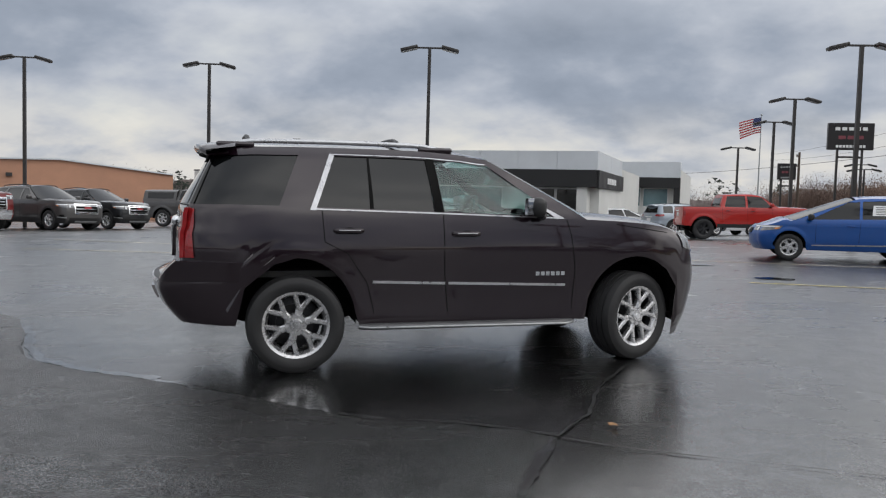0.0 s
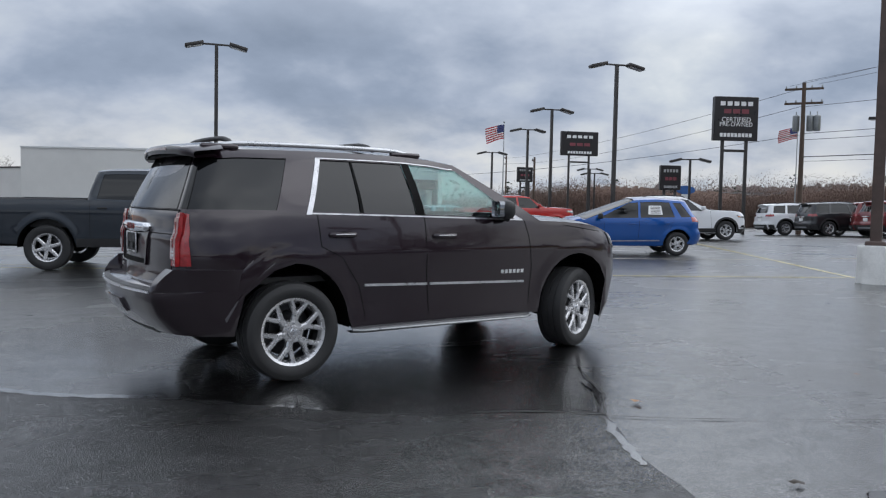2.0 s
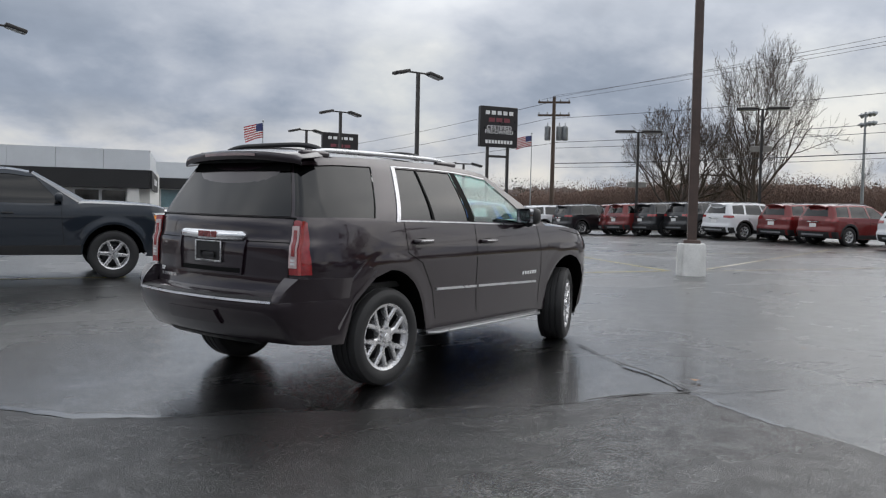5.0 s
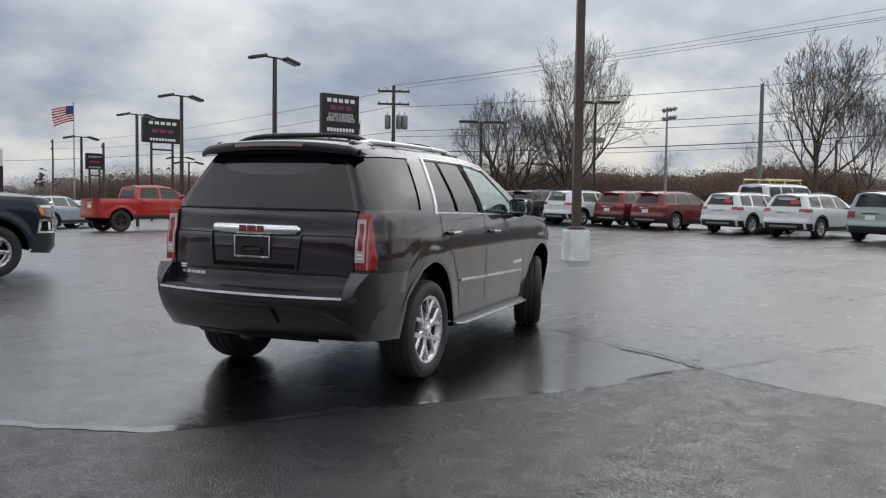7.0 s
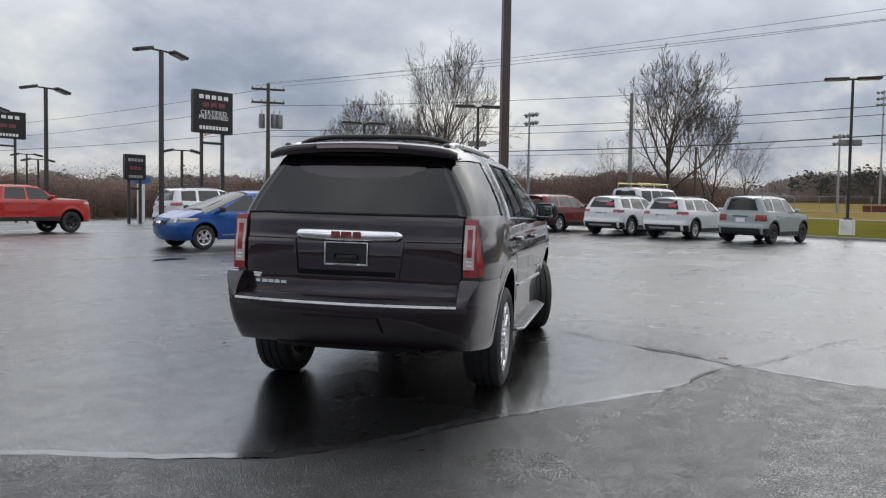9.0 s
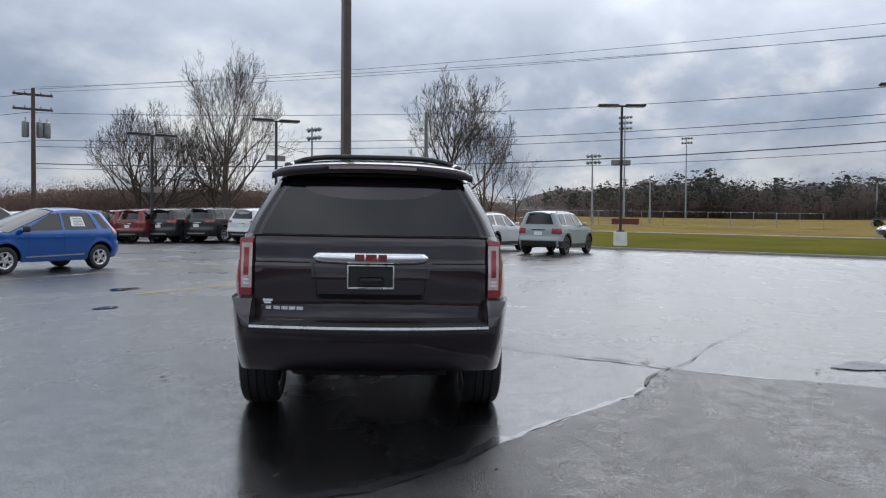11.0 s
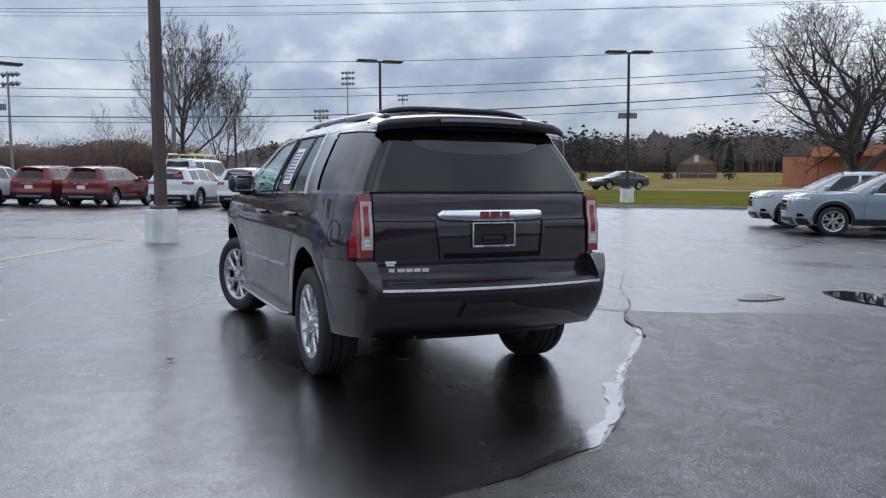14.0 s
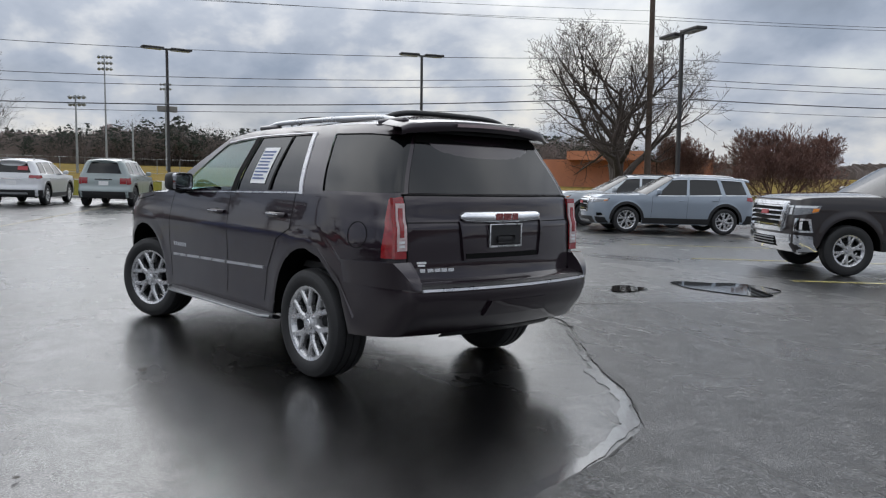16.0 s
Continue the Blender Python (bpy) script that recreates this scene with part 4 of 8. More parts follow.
def cargo_bed(sh, root):
    s = sh.s
    bm = bm_new()
    x0, x1 = s["rear"][0][1] + 0.03, s["cab"][0][1] - 0.01
    zt = sh.belt(0.0)
    for side in (1, -1):
        rows = []
        for i in range(11):
            x = lerp(x0, x1, i / 10)
            y = sh.y(max(x, x0 + 0.12), sh.belt(x))
            rows.append([Vector((x, side * (y + 0.004), sh.belt(x) - 0.004)), Vector((x, side * (y - 0.02), sh.belt(x) + 0.022)), Vector((x, side * (y - 0.12), sh.belt(x) + 0.018)), Vector((x, side * (y - 0.13), zt - 0.5))])
        sheet(bm, rows)
    w = sh.hw(zt) - 0.12
    box(bm, (x1 - x0, 2 * w, 0.03), ((x0 + x1) / 2, 0, zt - 0.5))
    box(bm, (0.06, 2 * w, 0.52), (x0 + 0.0, 0, zt - 0.24), 0.012, 1)
    part("cargo_bed", bm, black_plastic, root)


def parked(spec, paint_mat, m, name, label, o=None, spokes=5, split=0.22, rim_mat=None, steer=0.0, category="car", tw=0.24, rim_f=0.62, panes=PANES, group="cars parked on the lot"):
    """Builds one everyday vehicle with all its parts."""
    root = new(name)
    sh = Shape(spec)
    body_shell(sh, root, paint_mat)
    glazing(sh, root, panes)
    undercarriage(sh, root)
    wheels(sh, root, spokes, split, rim_mat or alloy, steer, rim_f, tw)
    fittings(sh, root, paint_mat, o or {})
    if "cab" in spec:
        cargo_bed(sh, root)
    return finish(root, name, label, m, category, group), sh

# ---- the ground: one sheet to the horizon ----
def ground_sheet():
    bm = bm_new()
    xs = [-1500, -600, -250, -120, -60, -30, -10, 10, 25] + [26 + 1.0 * i for i in range(28)] + [56, 60, 70, 85, 110, 150, 220, 320, 500, 900, 2500]
    ys = [-1500, -600, -250, -120, -70, -45] + [-40 + 5 * i for i in range(23)] + [80, 100, 140, 200, 320, 600, 1500]
    rows = []
    for y in ys:
        rows.append([Vector((x, y, gz(x, y) - (0.02 if x > kerb_x(y) - 1.0 else 0.0))) for x in [a + (0.286 * max(-45, min(75, y)) if -5 < a < 100 else 0) for a in xs]])
    sheet(bm, rows)
    ob = link("ground", bm, MATS["asphalt"], smooth=True)
    return tagged(ob, "rain-wet dark asphalt lot with shiny damp patches", "ground", kind="structure")


ground_sheet()


def strip(name, pts, width, mat, lift=0.004, parent=None, label="", rough=0.0, n=1, seed=1, kind="structure", category="marking"):
    """A flat band on the ground along (x, y) places, its edges uneven by rough."""
    rnd = random.Random(seed)
    fine = []
    for (x0, y0), (x1, y1) in zip(pts, pts[1:]):
        k = max(1, int(math.hypot(x1 - x0, y1 - y0) / (0.04 if rough else 0.6)))
        fine += [(lerp(x0, x1, i / k), lerp(y0, y1, i / k)) for i in range(k)]
    fine.append(pts[-1])
    rows = []
    for i, (x, y) in enumerate(fine):
        a, b = fine[max(0, i - 1)], fine[min(len(fine) - 1, i + 1)]
        d = Vector((b[0] - a[0], b[1] - a[1])).normalized()
        w0 = width / 2 + rough * (1.3 * noise.noise((x * 3.1, y * 3.1, seed)) + 0.7 * noise.noise((x * 11, y * 11, seed + 4)))
        w1 = width / 2 + rough * (1.3 * noise.noise((x * 3.1, y * 3.1, seed + 9)) + 0.7 * noise.noise((x * 11, y * 11, seed + 14)))
        w0, w1 = max(0.002, w0), max(0.002, w1)
        j = rough * 0.6 * noise.noise((x * 5, y * 5, seed + 20))
        p, q = (x - d.y * (w0 + j), y + d.x * (w0 + j)), (x + d.y * (w1 - j), y - d.x * (w1 - j))
        rows.append([Vector((*p, gz(*p) + lift)), Vector((*q, gz(*q) + lift))])
    bm = bm_new()
    sheet(bm, rows)
    ob = link(name, bm, mat, parent, smooth=False)
    if parent is None:
        tagged(ob, label, category, kind=kind)
    return ob


# coarser, older asphalt on the near side of the broken seam
SEAM_A = [(-24.0, 26.0), (-9.0, 12.6), (-6.5, 10.2), (-4.6, 8.6), (-4.05, 7.7), (-3.8, 7.15), (-3.45, 6.58), (-2.75, 6.16), (-2.2, 5.95), (-1.7, 5.70), (-1.2, 5.42), (-0.65, 5.09), (-0.3, 4.98), (0.1, 4.95), (0.4, 4.86), (0.72, 4.70)]
SEAM_B = [(1.75, 7.3), (1.55, 6.65), (1.3, 6.15), (1.12, 5.67), (1.0, 5.2), (0.72, 4.70), (0.62, 4.35), (0.52, 4.05), (0.45, 3.75), (0.40, 3.3), (0.18, 2.5), (-0.2, 1.4), (-0.9, -0.8), (-1.8, -3.6)]


def old_patch():
    rnd = random.Random(4)
    i = SEAM_B.index((0.72, 4.70))
    edge = SEAM_A + SEAM_B[i + 1:]
    pts = []
    for a, b in zip(edge, edge[1:]):
        k = max(1, int(math.hypot(b[0] - a[0], b[1] - a[1]) / 0.12))
        pts += [(lerp(a[0], b[0], j / k) + rnd.uniform(-0.008, 0.008), lerp(a[1], b[1], j / k) + rnd.uniform(-0.008, 0.008)) for j in range(k)]
    pts.append(edge[-1])
    rows = []
    for x, y in pts:
        ex, ey = -42.0 + 0.2 * x, -14.0 + 0.3 * y
        rows.append([Vector((lerp(x, ex, t), lerp(y, ey, t), gz(lerp(x, ex, t), lerp(y, ey, t)) + 0.008)) for t in (0, 0.02, 0.06, 0.15, 0.3, 0.6, 1.0)])
    bm = bm_new()
    sheet(bm, rows)
    tagged(link("asphalt_patch", bm, MATS["asphalt_coarse"], smooth=True), "older coarse dark asphalt, wet, with a broken edge", "pavement", kind="structure")


old_patch()
pale = MATS["filler_smear"]
dark_crack = plain("open_crack", (0.006, 0.006, 0.006), 0.5, 0, 0.3, 9.0, 0.2)
strip("seam_filler", [(-4.3, 8.2)] + [(x + 0.05, y + 0.05) for x, y in SEAM_A[5:9]], 0.09, pale, 0.004, rough=0.035, seed=2, label="smooth pale filler smeared along the asphalt seam")
strip("seam_filler", [(x + 0.02, y + 0.03) for x, y in SEAM_A[8:13]], 0.045, pale, 0.004, rough=0.030, seed=3, label="smooth pale filler smeared along the asphalt seam")
strip("seam_crack", [(-3.80, 7.12), (-3.66, 6.90), (-3.58, 6.78)], 0.010, dark_crack, 0.013, rough=0.006, seed=5, label="open dark crack in the asphalt")
strip("seam_crack", [(-3.20, 6.42), (-3.0, 6.30), (-2.78, 6.16)], 0.010, dark_crack, 0.013, rough=0.008, seed=15, label="open dark crack in the asphalt")
strip("seam_crack", [(x, y + 0.01) for x, y in SEAM_A[11:]], 0.030, dark_crack, 0.013, rough=0.022, seed=16, label="open dark crack in the asphalt")
strip("seam_crack", SEAM_B[1:6], 0.022, dark_crack, 0.012, rough=0.018, seed=6, label="open dark crack in the asphalt")
strip("seam_filler", [(x - 0.03, y) for x, y in SEAM_B[3:9]], 0.05, pale, 0.010, rough=0.035, seed=7, label="smooth pale filler smeared along the asphalt seam")
strip("seam_crack", [(0.72, 4.7), (1.0, 4.55), (1.35, 4.42), (2.4, 4.1), (4.2, 3.3)], 0.008, dark_crack, 0.010, rough=0.010, seed=8, label="open dark crack in the asphalt")

# worn parking lines
LINES = [([(10.35, 11.95), (13.2, 19.2), (14.6, 22.8)], yellow_line), ([(5.2, 13.42), (10.2, 12.0)], yellow_line), ([(10.7, 11.7), (30.0, 6.2)], white_line),
         ([(10.6, 11.6), (24.0, 15.0)], white_line), ([(-5.2, 16.93), (-0.4, 15.62)], yellow_line), ([(-9.6, 18.15), (-2.2, 17.1)], white_line),
         ([(-10.4, 21.3), (-2.0, 19.1)], white_line), ([(1.43, -0.5), (-1.0, -5.2)], yellow_line), ([(4.57, -1.46), (2.1, -6.2)], yellow_line),
         ([(7.53, -2.36), (5.1, -7.1)], yellow_line), ([(10.5, -3.3), (8.1, -8.0)], white_line), ([(14.0, 16.2), (24.5, 13.4)], white_line), ([(3.9, 18.2), (12.4, 15.9)], white_line)]
for pts, mat in LINES:
    strip("parking_line", pts, 0.11, mat, 0.006, rough=0.012, seed=len(pts) + int(pts[0][0] * 10), label="worn painted parking line on wet asphalt")


def puddle(cx, cy, rx, ry, turn, seed):
    rnd = random.Random(seed)
    bm = bm_new()
    c, s_ = math.cos(radians(turn)), math.sin(radians(turn))
    ring = []
    for i in range(40):
        a = 2 * math.pi * i / 40
        k = 1 + 0.13 * math.sin(3 * a + seed) + 0.07 * math.sin(5 * a + 2 * seed) + rnd.uniform(-0.03, 0.03)
        x, y = rx * k * math.cos(a), ry * k * math.sin(a)
        ring.append((cx + x * c - y * s_, cy + x * s_ + y * c))
    bm.faces.new([bm.verts.new((*p, gz(*p) + 0.013)) for p in ring])
    tagged(link("puddle", bm, MATS["water"], smooth=False), "still rain puddle on the asphalt", "puddle", kind="structure")


def water_mat():
    k = Nodes("water")
    k.set(color=(0.010, 0.011, 0.012), rough=0.03, spec=0.5, normal=k.bump(k.noise(k.coord(), 6.0, 2.0), 0.02, 0.01))
    MATS["water"] = k.m


water_mat()
puddle(1.05, 1.22, 0.72, 0.58, 22, 1)
puddle(1.42, 2.72, 0.34, 0.22, 125, 2)
puddle(5.9, 14.1, 0.35, 0.16, -10, 3)
puddle(5.29, 16.72, 0.42, 0.15, -8, 4)
puddle(3.26, 12.68, 0.22, 0.11, -15, 5)


# ---- verge, kerb, road, field ----
def verge():
    grass = Nodes("winter_grass")
    v = grass.coord()
    tone = grass.ramp(grass.math("ADD", grass.math("MULTIPLY", grass.noise(v, 0.25, 5.0), 0.6), grass.math("MULTIPLY", grass.noise(v, 14.0, 4.0), 0.4)),
                      (0.35, (0.070, 0.076, 0.007)), (0.5, (0.115, 0.110, 0.010)), (0.66, (0.155, 0.126, 0.020)))
    grass.set(color=tone, rough=0.95, spec=0.03, normal=grass.bump(grass.noise(v, 40.0, 4.0), 0.8, 0.04))
    MATS["grass"] = grass.m

    def band(name, s0, s1, mat, lift, label, cat, y0=-60, y1=46, n=60, steps=6):
        rows = []
        for i in range(n + 1):
            y = lerp(y0, y1, i / n)
            rows.append([Vector((kerb_x(y) + lerp(s0, s1, j / steps) / 0.96, y, gz(kerb_x(y) + lerp(s0, s1, j / steps) / 0.96, y) + lift)) for j in range(steps + 1)])
        bm = bm_new()
        sheet(bm, rows)
        return tagged(link(name, bm, mat), label, cat, kind="structure")

    band("verge", 0.16, 22.0, grass.m, 0.0, "short olive winter grass on the rising verge", "grass", steps=24)
    rows = []
    for i in range(61):
        y = lerp(-60, 46, i / 60)
        x = kerb_x(y)
        z = gz(x - 0.05, y)
        rows.append([Vector((x - 0.02, y, z - 0.03)), Vector((x, y, z + 0.11)), Vector((x + 0.03, y, z + 0.14)), Vector((x + 0.16, y, z + 0.15)), Vector((x + 0.18, y, z + 0.02))])
    bm = bm_new()
    sheet(bm, rows)
    tagged(link("kerb", bm, kerb_mat), "grey concrete kerb with dark dirt at its foot", "kerb", kind="structure")
    road = plain("road_surface", (0.17, 0.165, 0.16), 0.5, 0, 0.25, 0.5, 0.3, 20.0, coat=0.3)
    band("road", 22.0, 31.0, road, 0.015, "pale wet two-lane road", "road", y0=-120, y1=120)
    field = Nodes("dry_field")
    v = field.coord()
    tone = field.ramp(field.noise(v, 0.06, 6.0, 0.6), (0.38, (0.16, 0.115, 0.035)), (0.5, (0.23, 0.165, 0.045)), (0.62, (0.13, 0.105, 0.04)))
    field.set(color=tone, rough=0.95, spec=0.03, normal=field.bump(field.noise(v, 6.0, 4.0), 0.8, 0.1))
    MATS["field"] = field.m
    band("field", 31.0, 420.0, field.m, 0.02, "ochre dry winter field", "field", y0=-400, y1=160, n=40, steps=20)


verge()


# ---- posts and lamps ----
def lamp_post(x, y, ztop, heads, turn, base_block=False, square=0.13, mat=None, board=0.0, label=""):
    """A parking-lot light: square pole, bracket, flat shoebox heads; heads: 2 tilted, or 'bar' for one wide bar."""
    mat = mat or steel_dark
    z0 = gz(x, y)
    root = new("lamp_post")
    b0 = 0.0
    if base_block:
        bm = bm_new()
        w = base_block
        r = bmesh.ops.create_cube(bm, size=1.0, matrix=Matrix.Translation((0, 0, 0.31)) @ Matrix.Diagonal((w, w, 0.74, 1)))
        for v in r["verts"]:
            if v.co.z > 0.4:
                v.co.x *= 0.95
                v.co.y *= 0.95
        upright_edges = [e for e in bm.edges if abs(e.verts[0].co.z - e.verts[1].co.z) > 0.3]
        bmesh.ops.bevel(bm, geom=upright_edges, offset=w * 0.17, segments=6, affect="EDGES")
        bmesh.ops.bevel(bm, geom=[e for e in bm.edges if e.calc_face_angle(0) > 0.9], offset=0.02, segments=2, affect="EDGES")
        part("concrete_base", bm, concrete, root, "chipped white-painted concrete base")
        b0 = 0.67
        bm = bm_new()
        box(bm, (0.34, 0.34, 0.10), (0, 0, b0 + 0.04), 0.02, 1)
        part("base_cover", bm, mat, root)
    bm = bm_new()
    h = ztop - z0
    for a, b in ((b0, h),):
        k = square / 2
        rows = [[Vector((sx * k * f, sy * k * f, zz)) for sx, sy in ((1, 1), (-1, 1), (-1, -1), (1, -1), (1, 1))] for zz, f in ((a - (0.2 if not base_block else 0), 1.0), (b, 0.86))]
        sheet(bm, rows)
    part("pole", bm, mat, root, smooth=False)
    if heads:
        bm = bm_new()
        box(bm, (0.06, 2.0 if heads == "bar" else 1.0, 0.06), (0, 0, h - 0.02), 0.01, 1)
        part("bracket", bm, mat, root)
        for k in (-1, 1):
            bm = bm_new()
            if heads == "bar":
                box(bm, (0.42, 1.0, 0.11), (0, k * 0.66, h + 0.02), 0.03, 2)
            else:
                tilt = Matrix.Rotation(k * radians(-14), 3, "X")
                box(bm, (0.36, 0.62, 0.11), (0, k * 0.72, h - 0.06), 0.025, 2, tilt)
            hd = part("lamp_head", bm, mat, root)
            bm = bm_new()
            if heads == "bar":
                box(bm, (0.34, 0.86, 0.02), (0, k * 0.66, h - 0.045), 0.004, 1)
            else:
                box(bm, (0.28, 0.50, 0.02), (0, k * 0.705, h - 0.122), 0.004, 1, Matrix.Rotation(k * radians(-14), 3, "X"))
            part("lens", bm, MATS["lens_grey"], hd)
    if board:
        bm = bm_new()
        box(bm, (0.10, 0.95, 0.28), (0.09, 0, board), 0.02, 1)
        part("flood_box", bm, MATS["flood_grey"], root, "small grey box lamp on the pole")
    root.matrix_world = upright(x, y, turn)
    return tagged(root, label or "dark bronze parking lot light with two flat heads", "lamp post", "parking lot lights")


plain("lens_grey", (0.30, 0.31, 0.32), 0.3, 0, 0.2, 5.0, 0.05)
plain("flood_grey", (0.22, 0.21, 0.19), 0.5, 0, 0.2, 5.0, 0.05)
lamp_post(-0.66, 28.4, 6.82, 2, 90)
lamp_post(-9.6, 32.4, 6.70, 2, 95, base_block=0.62)
lamp_post(12.9, 25.2, 6.66, 2, 85)
lamp_post(14.5, 33.5, 6.10, 2, 85)
lamp_post(16.7, 40.9, 5.95, 2, 85)
lamp_post(18.0, 49.3, 5.25, 2, 85)
lamp_post(-17.0, 32.3, 6.75, 2, 100)
lamp_post(28.1, 27.0, 5.80, "bar", 45, board=2.6, label="slim dark lot light with a bar head and box lamp")
lamp_post(29.9, 21.3, 6.62, "bar", 35, board=4.2, label="slim dark lot light with a bar head and box lamp")
lamp_post(33.0, 4.45, 7.45, "bar", 10, base_block=0.62, square=0.12, board=4.1, label="slim dark lot light on a white concrete base")
lamp_post(30.4, -7.6, 7.75, "bar", -5, base_block=0.62, square=0.12, board=4.3, label="slim dark lot light on a white concrete base")
lamp_post(14.4, -10.1, 6.56, "bar", -100, square=0.12, label="slim dark lot light with one wide bar head")
lamp_post(9.95, 11.12, 9.2, 2, 40, base_block=0.59, square=0.19, mat=steel_brown, label="tall brown square light pole on a white concrete base")
lamp_post(22.9, 34.6, 4.20, 2, 60)
lamp_post(27.4, 52.3, 4.30, 2, 60)
lamp_post(28.8, 55.5, 4.80, 2, 60)

# ---- dealership and buildings ----
panel_white = plain("white_metal_panel", (0.60, 0.63, 0.66), 0.4, 0.1, 0.08, 0.6, 0.05)
wall_white = plain("white_wall_paint", (0.62, 0.62, 0.60), 0.7, 0, 0.08, 0.5, 0.15)
band_black = plain("black_fascia", (0.012, 0.012, 0.013), 0.45, 0, 0.2, 1.0, 0.05)
shop_glass = plain("shop_glass", (0.10, 0.17, 0.19), 0.06, 0, 0.3, 0.7, 0.0, spec=0.7)
tan_wall = plain("tan_wall_paint", (0.48, 0.255, 0.165), 0.8, 0, 0.12, 0.4, 0.15)
brick_orange = plain("orange_brick", (0.48, 0.20, 0.11), 0.85, 0, 0.2, 0.3, 0.2)
roof_grey = plain("roof_shingle", (0.09, 0.08, 0.08), 0.85, 0, 0.25, 1.0, 0.3)
frame_white = plain("white_frame", (0.66, 0.67, 0.67), 0.5, 0, 0.08, 2.0, 0.05)


def quad_box(bm, a, b, depth, z0, z1):
    """An upright box: its front runs from a to b in plan, and it reaches back by depth."""
    a, b = Vector((*a, 0)), Vector((*b, 0))
    d = (b - a).normalized()
    n = Vector((-d.y, d.x, 0)) * depth
    ps = [a, b, b + n, a + n]
    lo, hi = [bm.verts.new((p.x, p.y, z0)) for p in ps], [bm.verts.new((p.x, p.y, z1)) for p in ps]
    bm.faces.new(lo[::-1]), bm.faces.new(hi)
    for i in range(4):
        bm.faces.new([lo[i], lo[(i + 1) % 4], hi[(i + 1) % 4], hi[i]])


def along(a, b, t):
    return (lerp(a[0], b[0], t), lerp(a[1], b[1], t))


def shifted(a, b, off):
    """The line a-b moved towards the viewer by off (negative: back)."""
    d = Vector((b[0] - a[0], b[1] - a[1])).normalized()
    n = Vector((d.y, -d.x)) * off
    return (a[0] + n.x, a[1] + n.y), (b[0] + n.x, b[1] + n.y)


def bpart(root, name, mat, *boxes, label=""):
    bm = bm_new()
    for a, b, depth, z0, z1 in boxes:
        quad_box(bm, a, b, depth, z0, z1)
    return part(name, bm, mat, root, label, smooth=False)


